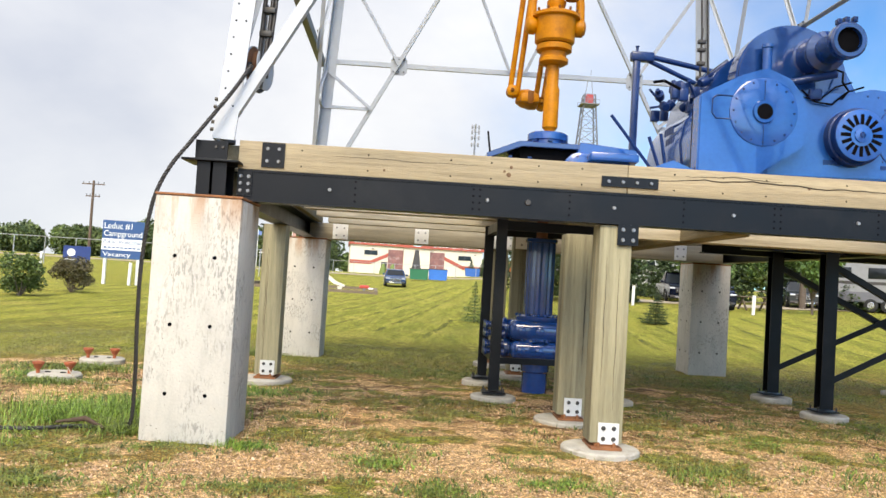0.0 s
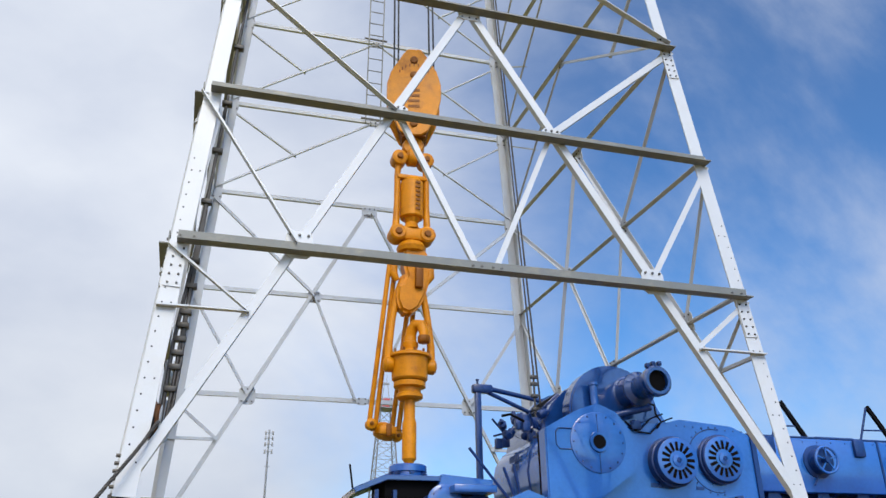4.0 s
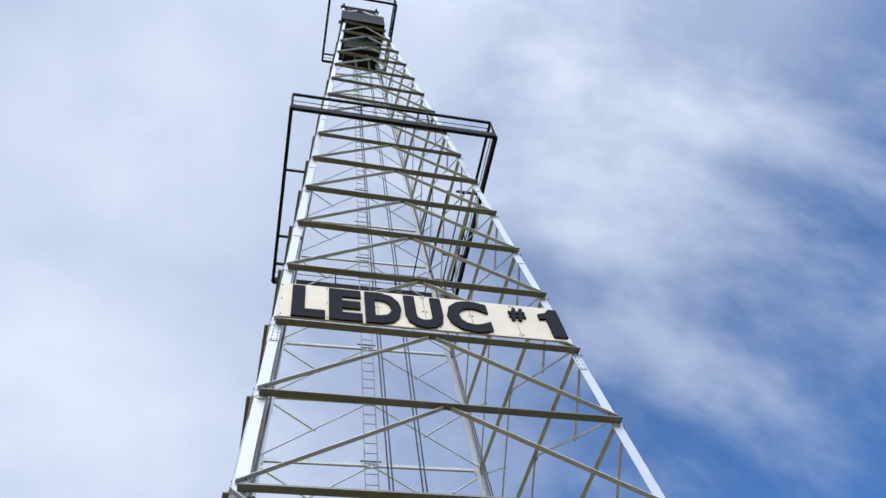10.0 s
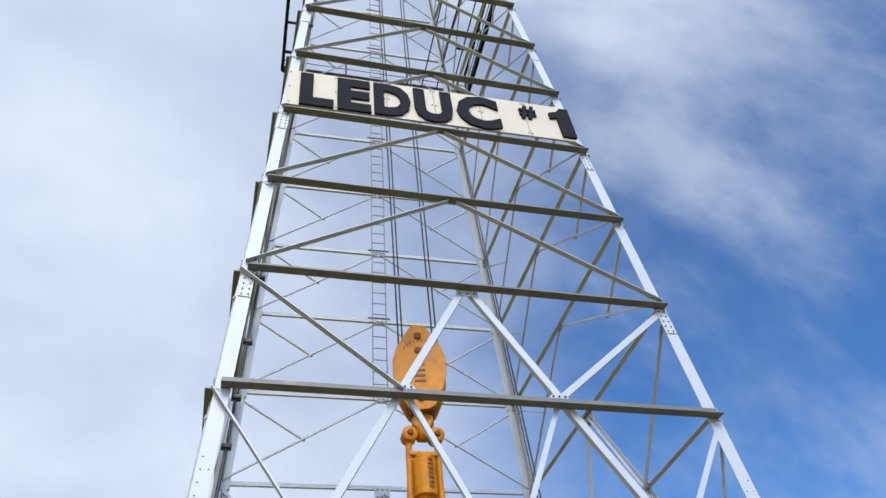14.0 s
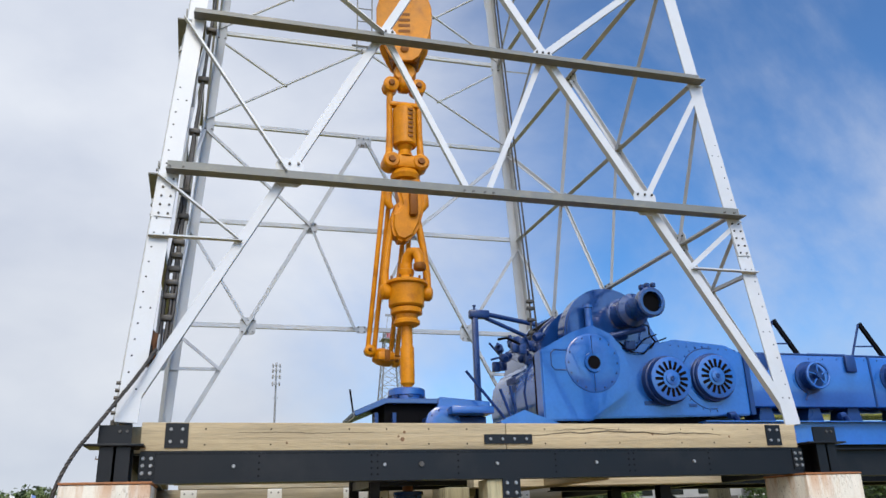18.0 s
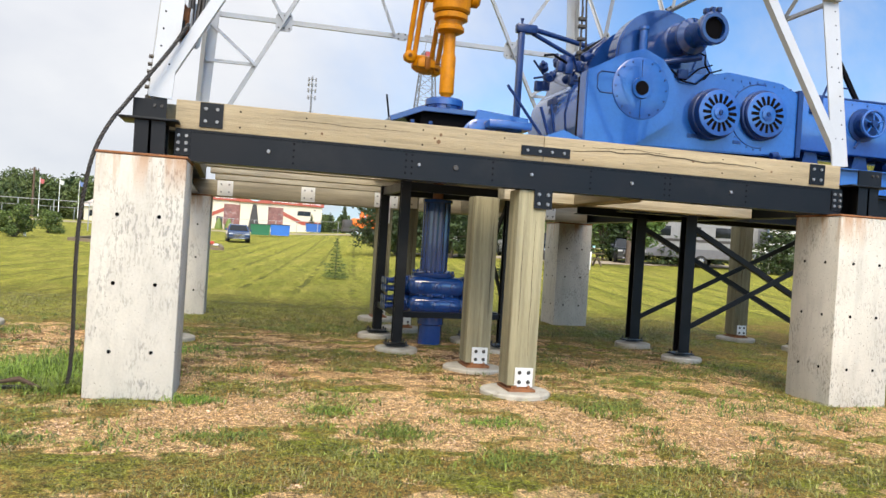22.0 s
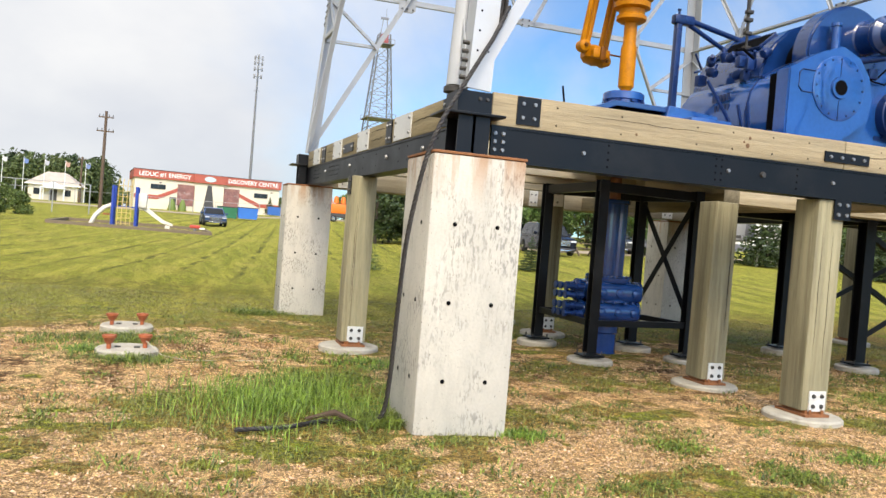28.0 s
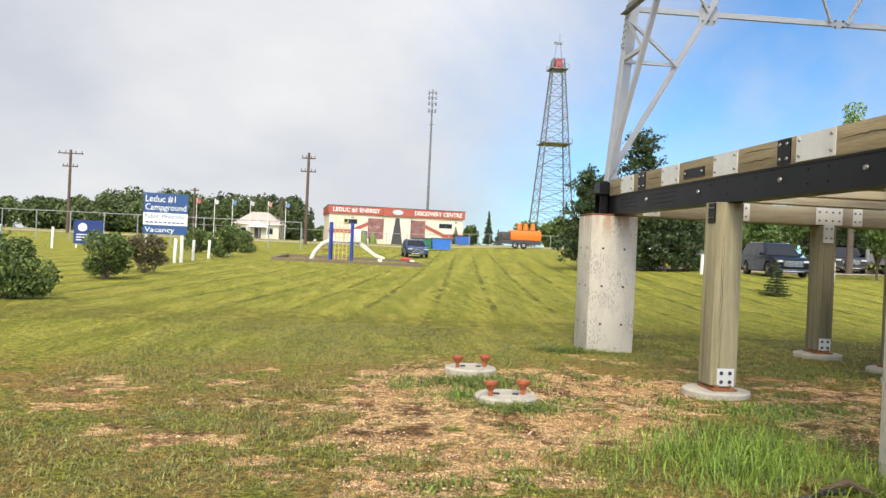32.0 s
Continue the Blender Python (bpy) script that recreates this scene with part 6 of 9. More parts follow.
part("rope", tube(B(), [leg_in(3.2), leg_in(3.8), leg_in(5, 0.27), leg_in(8, 0.24), leg_in(12, 0.24), leg_in(20, 0.2)], 0.020, 8), CABLE, rope_bundle)
part("rope", tube(B(), [leg_in(3.25, 0.26), leg_in(4.2, 0.22), leg_in(5.3, 0.25), leg_in(6.3, 0.26)], 0.022, 8), CABLE, rope_bundle)
part("rope", tube(B(), [leg_in(3.3, 0.34), leg_in(4.0, 0.33), leg_in(4.6, 0.29), leg_in(5.8, 0.27)], 0.018, 8), CABLE, rope_bundle)
for z in (3.72, 3.95, 4.1, 4.25, 4.4, 4.55, 4.85, 5.15, 5.45, 5.9, 6.6, 7.3, 8.2, 9.4):
    p = leg_in(z, 0.28 if z < 5 else 0.255)
    part("rope_clamp", box(B(), p.x - 0.06, p.x + 0.06, p.y - 0.045, p.y + 0.045, z - 0.028, z + 0.028, 0.01), DBOLT, rope_bundle)
sh = thing("snatch_block", (-1.68, 7.6, 3.4), "white-cheeked snatch block with a wire rope over it", "pulley")
c = Vector((-1.63, 7.56, 3.43))
ax = Vector((0.98, -0.18, 0)).normalized()
part("cheek", turned(B(), c + ax * 0.05, ax, [(0, 0.21), (0.012, 0.21), (0.02, 0.19)], 30), WHITE, sh)
part("cheek", turned(B(), c - ax * 0.07, ax, [(0, 0.19), (0.01, 0.21), (0.02, 0.21)], 30), WHITE, sh)
part("sheave", turned(B(), c - ax * 0.05, ax, [(0, 0.2), (0.03, 0.17), (0.07, 0.17), (0.1, 0.2)], 30), RUST, sh)
side = Vector((0, 0, 1)).cross(ax)
part("rope_turn", tube(B(), [c + (side * math.cos(t) + Vector((0, 0, 1)) * math.sin(t)) * 0.215 - ax * 0.01 for t in [math.pi * (1 + k / 14) for k in range(15)]], 0.022, 8), CABLE, sh)
part("hanger", bar(B(), c + Vector((0, 0, 0.1)), c + Vector((0.02, 0.0, 0.62)), 0.02, 0.06), WHITE, sh)
# the rope that hangs over the pier to the ground
hr = [(-1.60, 7.10, 3.34), (-1.73, 7.02, 3.08), (-1.88, 6.95, 2.83), (-2.03, 6.88, 2.58), (-2.17, 6.81, 2.34), (-2.27, 6.78, 2.08), (-2.33, 6.80, 1.75), (-2.365, 6.84, 1.4), (-2.375, 6.88, 1.0), (-2.375, 6.92, 0.65), (-2.38, 6.95, 0.36), (-2.40, 6.98, 0.13), (-2.47, 7.0, 0.05), (-2.62, 7.02, 0.035), (-2.85, 7.0, 0.05), (-3.15, 6.85, 0.045), (-3.5, 6.8, 0.04)]


def laid_rope(name, pts, r, label, strands=3, turn=0.11):
    """A rope of twisted strands along a line of points."""
    pts = [Vector(p) for p in pts]
    fine = []
    for i in range(len(pts) - 1):
        a, b, c, d = pts[max(0, i - 1)], pts[i], pts[i + 1], pts[min(len(pts) - 1, i + 2)]
        n = max(2, int((c - b).length / 0.018))
        for k in range(n):
            t = k / n
            fine.append(0.5 * ((2 * b) + (c - a) * t + (2 * a - 5 * b + 4 * c - d) * t * t + (3 * b - a - 3 * c + d) * t ** 3))
    bm = B()
    for q in range(strands):
        line, run = [], 0.0
        for i, p in enumerate(fine):
            d = (fine[min(i + 1, len(fine) - 1)] - fine[max(i - 1, 0)]).normalized()
            x = Vector((0.31, 0.93, 0.2)).cross(d).normalized()
            y = d.cross(x)
            run += (p - fine[i - 1]).length if i else 0
            a = 2 * math.pi * (run / turn + q / strands)
            line.append(p + (x * math.cos(a) + y * math.sin(a)) * r * 0.5)
        tube(bm, line, r * 0.55, 6)
    return single(name, bm, CABLE, label, "wire rope")


laid_rope("wire_rope", hr, 0.019, "thick dark wire rope hanging from a block to the ground")
single("driftwood", tube(B(), [(-2.6, 6.92, 0.06), (-2.78, 6.95, 0.13), (-3.0, 6.88, 0.10)], [0.014, 0.024, 0.010], 8), mat("dark_wood", (0.06, 0.035, 0.02), 0.9, vary=0.3), "short dark piece of rotten wood lying in grass", "wood")
# bolted steps on the leg's outer side
for k in range(5):
    z = 2.75 + 0.07 * k
    p = leg_at(-1, -1, z, 0, 0.08)
    part("step_bolt", rod(B(), p, p + WEST * 0.05, 0.018, n=8), DBOLT, derrick)

# ---- capped anchors in the grass ----
FLAG_ORANGE = mat("orange_cap", (0.33, 0.085, 0.03), 0.6, vary=0.25, scale=12.0)
for x, y in ((-4.40, 9.95), (-4.52, 11.7)):
    an = thing("anchor_pad", (x, y, 0), "round concrete pad with rusty orange bolt stubs in grass", "pad", "anchor pads")
    part("pad", turned(B(), (x, y, -0.1), (0, 0, 1), [(0, 0.31), (0.15, 0.31), (0.17, 0.29)], 28), PAD, an)
    for dx, dy in ((-0.17, -0.1), (0.17, 0.0)):
        part("stub", turned(B(), (x + dx, y + dy, 0.065), (0, 0, 1), [(0, 0.022), (0.06, 0.024), (0.065, 0.036), (0.115, 0.062), (0.12, 0.07), (0.145, 0.072), (0.147, 0.045), (0.11, 0.03)], 14), FLAG_ORANGE, an, "rusty orange cone-shaped cap")
        part("clamp", box(B(), x + dx * 0.55 - 0.03, x + dx * 0.55 + 0.03, y - 0.02, y + 0.02, 0.07, 0.085, 0.004), DBOLT, an)
single("guy_cord", tube(B(), [(-4.22, 9.85, 0.16), (-4.05, 9.7, 0.04), (-3.8, 9.62, 0.012), (-3.3, 9.66, 0.012), (-2.9, 9.74, 0.012)], 0.004, 6), mat("pale_cord", (0.45, 0.40, 0.30), 0.8), "thin pale cord lying on the gravel", "cord")

# ---- ground ----
def ground_material():
    m = bpy.data.materials.new("lawn_and_gravel")
    m.use_nodes = True
    nt = m.node_tree
    N, L = nt.nodes.new, nt.links.new
    b = nt.nodes["Principled BSDF"]
    tc, sep = N("ShaderNodeTexCoord"), N("ShaderNodeSeparateXYZ")
    L(tc.outputs["Object"], sep.inputs[0])

    def noise_at(scale, detail=5.0, rough=0.6, src=None):
        n = N("ShaderNodeTexNoise")
        n.inputs["Scale"].default_value, n.inputs["Detail"].default_value, n.inputs["Roughness"].default_value = scale, detail, rough
        L(src or tc.outputs["Object"], n.inputs["Vector"])
        return n.outputs["Fac"]

    def math_(op, a, c, d=None):
        n = N("ShaderNodeMath")
        n.operation = op
        for i, v in enumerate((a, c, d)):
            if v is None:
                continue
            if isinstance(v, (int, float)):
                n.inputs[i].default_value = v
            else:
                L(v, n.inputs[i])
        return n.outputs[0]

    def step(v, a, c, lo=0.0, hi=1.0):
        n = N("ShaderNodeMapRange")
        n.interpolation_type = "SMOOTHSTEP"
        n.inputs["From Min"].default_value, n.inputs["From Max"].default_value = a, c
        n.inputs["To Min"].default_value, n.inputs["To Max"].default_value = lo, hi
        L(v, n.inputs["Value"])
        return n.outputs["Result"]

    def blend(f, c0, c1):
        n = N("ShaderNodeMix")
        n.data_type = "RGBA"
        L(f, n.inputs["Factor"])
        for i, c in ((6, c0), (7, c1)):
            if isinstance(c, tuple):
                n.inputs[i].default_value = (*c, 1)
            else:
                L(c, n.inputs[i])
        return n.outputs[2]

    # pebbles
    vor = N("ShaderNodeTexVoronoi")
    vor.inputs["Scale"].default_value = 78.0
    L(tc.outputs["Object"], vor.inputs["Vector"])
    peb = step(vor.outputs["Distance"], 0.0, 0.9)
    cr = N("ShaderNodeValToRGB")
    e = cr.color_ramp.elements
    e[0].position, e[0].color = 0.0, (0.37, 0.235, 0.145, 1)
    e[1].position, e[1].color = 1.0, (0.86, 0.64, 0.47, 1)
    x = cr.color_ramp.elements.new(0.5)
    x.color = (0.74, 0.51, 0.345, 1)
    sepc = N("ShaderNodeSeparateColor")
    L(vor.outputs["Color"], sepc.inputs[0])
    L(sepc.outputs[0], cr.inputs["Fac"])
    gravel = blend(step(peb, 0.55, 1.0, 0.0, 0.6), cr.outputs["Color"], (0.20, 0.12, 0.06))
    litter = math_("MULTIPLY", step(noise_at(2.3, 9.0, 0.78), 0.49, 0.56), step(sep.outputs[1], 6.6, 8.6, 0.25, 0.92))
    gravel = blend(litter, gravel, (0.105, 0.05, 0.022))
    gravel = blend(step(noise_at(0.8, 4.0), 0.45, 0.65, 0.0, 0.5), gravel, (0.64, 0.40, 0.24))
    # short turf, dry and green
    dry = blend(noise_at(9.0), (0.22, 0.145, 0.055), (0.40, 0.29, 0.11))
    fresh = blend(noise_at(14.0), (0.10, 0.145, 0.016), (0.34, 0.385, 0.055))
    turf = blend(step(noise_at(1.3, 7.0, 0.7), 0.46, 0.60), dry, fresh)
    turf = blend(step(noise_at(34.0, 4.0, 0.7), 0.50, 0.66, 0.0, 0.75), turf, (0.05, 0.05, 0.016))
    turf = blend(step(noise_at(2.6, 8.0, 0.8), 0.52, 0.60, 0.0, 0.6), turf, (0.085, 0.05, 0.022))
    # lawn further off: mown stripes running away
    mp = N("ShaderNodeMapping")
    mp.inputs["Scale"].default_value = (0.55, 0.06, 1.0)
    mp.inputs["Rotation"].default_value = (0, 0, radians(12))
    L(tc.outputs["Object"], mp.inputs["Vector"])
    stripes = noise_at(6.0, 4.0, 0.7, mp.outputs[0])
    lawn = blend(step(stripes, 0.38, 0.60), (0.22, 0.245, 0.036), (0.35, 0.355, 0.080))
    lawn = blend(step(noise_at(0.35, 5.0), 0.47, 0.7, 0.0, 0.5), lawn, (0.40, 0.35, 0.12))
    lawn = blend(step(noise_at(2.2, 8.0, 0.78), 0.52, 0.66, 0.0, 0.40), lawn, (0.16, 0.24, 0.045))
    lawn = blend(step(noise_at(14.0, 5.0, 0.75), 0.50, 0.70, 0.0, 0.45), lawn, (0.12, 0.12, 0.02))
    # mown swaths running up to the building
    sw = N("ShaderNodeTexWave")
    sw.wave_type, sw.bands_direction = "BANDS", "X"
    sw.inputs["Scale"].default_value, sw.inputs["Distortion"].default_value, sw.inputs["Detail"].default_value = 0.20, 0.35, 2.0
    sw.inputs["Detail Scale"].default_value = 2.0
    ms = N("ShaderNodeMapping")
    ms.inputs["Rotation"].default_value = (0, 0, radians(9))
    L(tc.outputs["Object"], ms.inputs["Vector"])
    L(ms.outputs[0], sw.inputs["Vector"])
    lawn = blend(step(sw.outputs["Fac"], 0.35, 0.65, 0.0, 0.34), lawn, (0.15, 0.185, 0.028))
    # wheel ruts across the lawn
    wv = N("ShaderNodeTexWave")
    wv.wave_type, wv.bands_direction = "BANDS", "X"
    wv.inputs["Scale"].default_value, wv.inputs["Distortion"].default_value, wv.inputs["Detail"].default_value = 0.11, 2.5, 2.0
    mp2 = N("ShaderNodeMapping")
    mp2.inputs["Rotation"].default_value = (0, 0, radians(-28))
    L(tc.outputs["Object"], mp2.inputs["Vector"])
    L(mp2.outputs[0], wv.inputs["Vector"])
    lawn = blend(step(wv.outputs["Fac"], 0.97, 0.998, 0.0, 0.15), lawn, (0.12, 0.11, 0.03))
    # narrow lines of cuttings between the mower's passes
    ln = N("ShaderNodeTexWave")
    ln.wave_type, ln.bands_direction = "BANDS", "X"
    ln.inputs["Scale"].default_value, ln.inputs["Distortion"].default_value, ln.inputs["Detail"].default_value = 0.21, 0.5, 3.0
    ln.inputs["Detail Scale"].default_value = 1.5
    m3 = N("ShaderNodeMapping")
    m3.inputs["Rotation"].default_value = (0, 0, radians(7))
    L(tc.outputs["Object"], m3.inputs["Vector"])
    L(m3.outputs[0], ln.inputs["Vector"])
    cut = math_("MULTIPLY", step(ln.outputs["Fac"], 0.945, 0.99), step(noise_at(0.6, 6.0, 0.75), 0.42, 0.56, 0.0, 0.85))
    cut = math_("MULTIPLY", cut, step(sep.outputs[1], 16.0, 24.0))
    lawn = blend(cut, lawn, (0.085, 0.095, 0.02))
    # a ragged darker belt of clover where the lawn begins
    belt = math_("ADD", sep.outputs[1], math_("MULTIPLY_ADD", noise_at(0.55, 6.0, 0.7), 6.0, -3.0))
    belt = math_("MULTIPLY", step(belt, 15.6, 16.8), step(belt, 19.6, 18.0))
    lawn = blend(math_("MULTIPLY", belt, step(noise_at(3.2, 8.0, 0.8), 0.42, 0.56, 0.0, 0.75)), lawn, (0.13, 0.12, 0.03))
    # where grass has grown over the bare ground
    cov = N("ShaderNodeAttribute")
    cov.attribute_name = "cover"
    ragged = math_("ADD", cov.outputs["Fac"], math_("MULTIPLY_ADD", noise_at(5.0, 8.0, 0.82), 2.3, -1.15))
    grown = step(ragged, 0.43, 0.58)
    # pale trodden dust towards the viewer instead of gravel
    dust = blend(noise_at(7.0, 6.0, 0.7), (0.44, 0.31, 0.20), (0.70, 0.53, 0.37))
    dust = blend(step(noise_at(60.0, 3.0, 0.7), 0.50, 0.68, 0.0, 0.5), dust, (0.20, 0.13, 0.065))
    bare = blend(step(math_("MULTIPLY_ADD", noise_at(1.2, 5.0), 1.2, sep.outputs[1]), 5.2, 4.6), gravel, dust)
    close = blend(grown, bare, turf)
    far = step(math_("MULTIPLY_ADD", noise_at(0.5), 4.0, math_("ADD", sep.outputs[1], math_("MULTIPLY", sep.outputs[0], -0.25))), 14.6, 18.0)
    col = blend(far, close, lawn)
    # fine light and dark of single stalks and stones; shadows among grass are coloured in
    fleck = N("ShaderNodeVectorMath")
    fleck.operation = "SCALE"
    L(col, fleck.inputs[0])
    coarse = step(noise_at(13.0, 8.0, 0.88), 0.40, 0.61, 0.42, 1.46)
    finer = step(noise_at(62.0, 5.0, 0.85), 0.40, 0.62, 0.38, 1.50)
    L(math_("MULTIPLY", coarse, finer), fleck.inputs["Scale"])
    earth = N("ShaderNodeVectorMath")
    earth.operation = "MULTIPLY"
    earth.inputs[1].default_value = (1.14, 1.04, 0.72)
    L(fleck.outputs["Vector"], earth.inputs[0])
    col = earth.outputs["Vector"]
    L(col, b.inputs["Base Color"])
    b.inputs["Roughness"].default_value = 0.95
    b.inputs["Specular IOR Level"].default_value = 0.2
    bp = N("ShaderNodeBump")
    bp.inputs["Strength"].default_value, bp.inputs["Distance"].default_value = 1.0, 0.035
    L(math_("ADD", math_("MULTIPLY", peb, -0.15), math_("MULTIPLY", noise_at(45.0, 6.0, 0.7), 1.2)), bp.inputs["Height"])
    L(bp.outputs[0], b.inputs["Normal"])
    return m


def cover(x, y):
    """How far grass has grown over the bare ground, from 0 to 1."""
    v = 0.50 * noise.noise((x * 0.9 + 3, y * 1.2, 2)) + 0.50 * noise.noise((x * 2.4, y * 3.2, 5)) + 0.40 * noise.noise((x * 6.0, y * 8.0, 8))
    v += 0.60 * math.exp(-((y - 4.70 + 0.05 * x) / 0.36) ** 2) * (0.45 + 0.55 * rise(4.0 - x, 0, 3))
    v -= 0.26 * math.exp(-((y - 6.3) / 0.9) ** 2) * rise(x, -2.6, -1.6)
    v += 0.04 * (1 - rise(y, 3.6, 4.4))
    v -= 0.08 * rise(y, 7.4, 8.4) * (1 - rise(y, 10.5, 12.0))
    v += 0.26 * rise(y, 11.0, 13.0) + 0.45 * rise(x, 4.6, 6.5) * rise(y, 6.4, 7.4)
    v += 0.75 * math.exp(-((x + 3.05) / 0.85) ** 2 - ((y - 7.7) / 0.95) ** 2)
    v += 0.30 * max(0.0, noise.noise((x * 1.5 + 9, y * 1.9, 21))) * rise(y, 6.0, 7.0)
    v += 0.6 * math.exp(-((x + 4.5) / 0.5) ** 2 - ((y - 10.8) / 1.2) ** 2)
    v -= 0.34 * (1 - rise(x, -3.4, -2.4)) * rise(y, 7.4, 8.4) * (1 - rise(y, 11.5, 13.0))
    v -= 0.30 * (1 - rise(x, -3.8, -2.6)) * rise(x, -6.5, -5.5) * (1 - rise(y, 5.7, 6.3))
    v += 0.60 * (1 - rise(x, -6.9, -5.2)) * (0.55 + 0.45 * rise(y, 6.8, 8.8))
    return rise(v, -0.22, 0.26)


def ground_sheet():
    fx, fy = np.arange(-9.0, 10.01, 0.085), np.arange(1.0, 16.01, 0.085)
    out = 1.02 * (np.geomspace(1.0, 1900.0, 52) - 1.0) + 0.3
    xs = np.concatenate([fx[0] - out[::-1], fx, fx[-1] + out])
    out_y = np.concatenate([np.arange(0.4, 30, 0.8), 30 + 1.02 * (np.geomspace(1.0, 1900.0, 46) - 0.2)])
    ys = np.concatenate([fy[0] - out[::-1], fy, fy[-1] + out_y])
    vs, fs, cv = [], [], []
    nx, ny = len(xs), len(ys)
    for y in ys:
        for x in xs:
            near = -14 < x < 15 and -9 < y < 19
            bump = 0.03 * noise.noise((x * 0.7, y * 0.7, 0)) * (1 - rise(abs(y), 25, 45)) + (0.012 * noise.noise((x * 4, y * 4, 1)) if near else 0)
            c = cover(x, y) if near else 0.8
            vs.append((x, y, ground_z(x, y) + bump - 0.02 + 0.008 * c))
            cv.append(c)
    for j in range(ny - 1):
        for i in range(nx - 1):
            a = j * nx + i
            fs.append((a, a + 1, a + nx + 1, a + nx))
    me = bpy.data.meshes.new("ground")
    me.from_pydata(vs, [], fs)
    me.attributes.new("cover", "FLOAT", "POINT").data.foreach_set("value", cv)
    me.materials.append(ground_material())
    me.polygons.foreach_set("use_smooth", [True] * len(fs))
    tagged(new("ground", me), "patchy grass, bare gravel and mown lawn reaching to the horizon", "ground", kind="structure")


ground_sheet()


def blade_mat(name, c0, c1):
    m = bpy.data.materials.new(name)
    m.use_nodes = True
    nt = m.node_tree
    N, L = nt.nodes.new, nt.links.new
    b = nt.nodes["Principled BSDF"]
    g = N("ShaderNodeNewGeometry")
    cr = N("ShaderNodeValToRGB")
    cr.color_ramp.elements[0].color, cr.color_ramp.elements[1].color = (*c0, 1), (*c1, 1)
    L(g.outputs["Random Per Island"], cr.inputs["Fac"])
    L(cr.outputs["Color"], b.inputs["Base Color"])
    b.inputs["Roughness"].default_value = 0.6
    b.inputs["Subsurface Weight"].default_value = 0.0
    return m


def blades(name, spots, heights, widths, material, label, blades_each=5, spread=0.05, lean=0.5, seed=1):
    """Tufts of single blades: bent, tapering strips, all in one mesh."""
    rg = np.random.RandomState(seed)
    n = len(spots)
    k = blades_each
    P = np.repeat(np.asarray(spots), k, axis=0)
    P[:, :2] += rg.normal(0, spread, (n * k, 2))
    H = np.repeat(np.asarray(heights), k) * rg.uniform(0.5, 1.15, n * k)
    W = np.repeat(np.asarray(widths), k)
    a = rg.uniform(0, 2 * np.pi, n * k)
    ln = np.abs(rg.normal(0, lean, n * k)) + 0.1
    dx, dy = np.cos(a), np.sin(a)
    v = np.zeros((n * k, 5, 3))
    v[:, 0] = P + np.stack([-dy * W, dx * W, np.zeros_like(W)], 1)
    v[:, 1] = P - np.stack([-dy * W, dx * W, np.zeros_like(W)], 1)
    mid = P + np.stack([dx * H * ln * 0.3, dy * H * ln * 0.3, H * 0.6], 1)
    v[:, 2] = mid - np.stack([-dy * W, dx * W, np.zeros_like(W)], 1) * 0.8
    v[:, 3] = mid + np.stack([-dy * W, dx * W, np.zeros_like(W)], 1) * 0.8
    v[:, 4] = P + np.stack([dx * H * ln, dy * H * ln, H * (1 - 0.25 * np.minimum(ln, 1.5))], 1)
    me = bpy.data.meshes.new(name)
    fs = []
    for i in range(n * k):
        o = 5 * i
        fs += [(o, o + 1, o + 2, o + 3), (o + 3, o + 2, o + 4)]
    me.from_pydata(v.reshape(-1, 3).tolist(), [], fs)
    me.materials.append(material)
    return tagged(new(name, me), label, "grass", kind="stuff")


# The darkest tones of GRASS and LUSH stand for shadows between blades.
GRASS = blade_mat("grass_blades", (0.022, 0.028, 0.006), (0.34, 0.335, 0.07))
DRYGRASS = blade_mat("dry_grass_blades", (0.05, 0.03, 0.014), (0.40, 0.31, 0.15))
LUSH = blade_mat("lush_grass_blades", (0.015, 0.045, 0.004), (0.27, 0.40, 0.045))
WEED = blade_mat("weed_leaves", (0.018, 0.036, 0.004), (0.22, 0.28, 0.035))


def scatter(x0, x1, y0, y1, n, keep, seed):
    rg = np.random.RandomState(seed)
    out = []
    for x, y in zip(rg.uniform(x0, x1, n), rg.uniform(y0, y1, n)):
        if keep(x, y) > rg.uniform():
            out.append((x, y, ground_z(x, y) - 0.02))
    return out


def footing(x, y):
    """No grass on the concrete pads and piers."""
    for a, c, r in ((1.80, 7.27, 0.37), (1.76, 8.73, 0.37), (-1.95, 10.6, 0.37), (-4.40, 9.95, 0.33), (-4.52, 11.7, 0.33)):
        if (x - a) ** 2 + (y - c) ** 2 < r * r:
            return 0.0
    for a, c in PIERS:
        if a < x < a + 0.73 and c < y < c + 0.73:
            return 0.0
    return 1.0


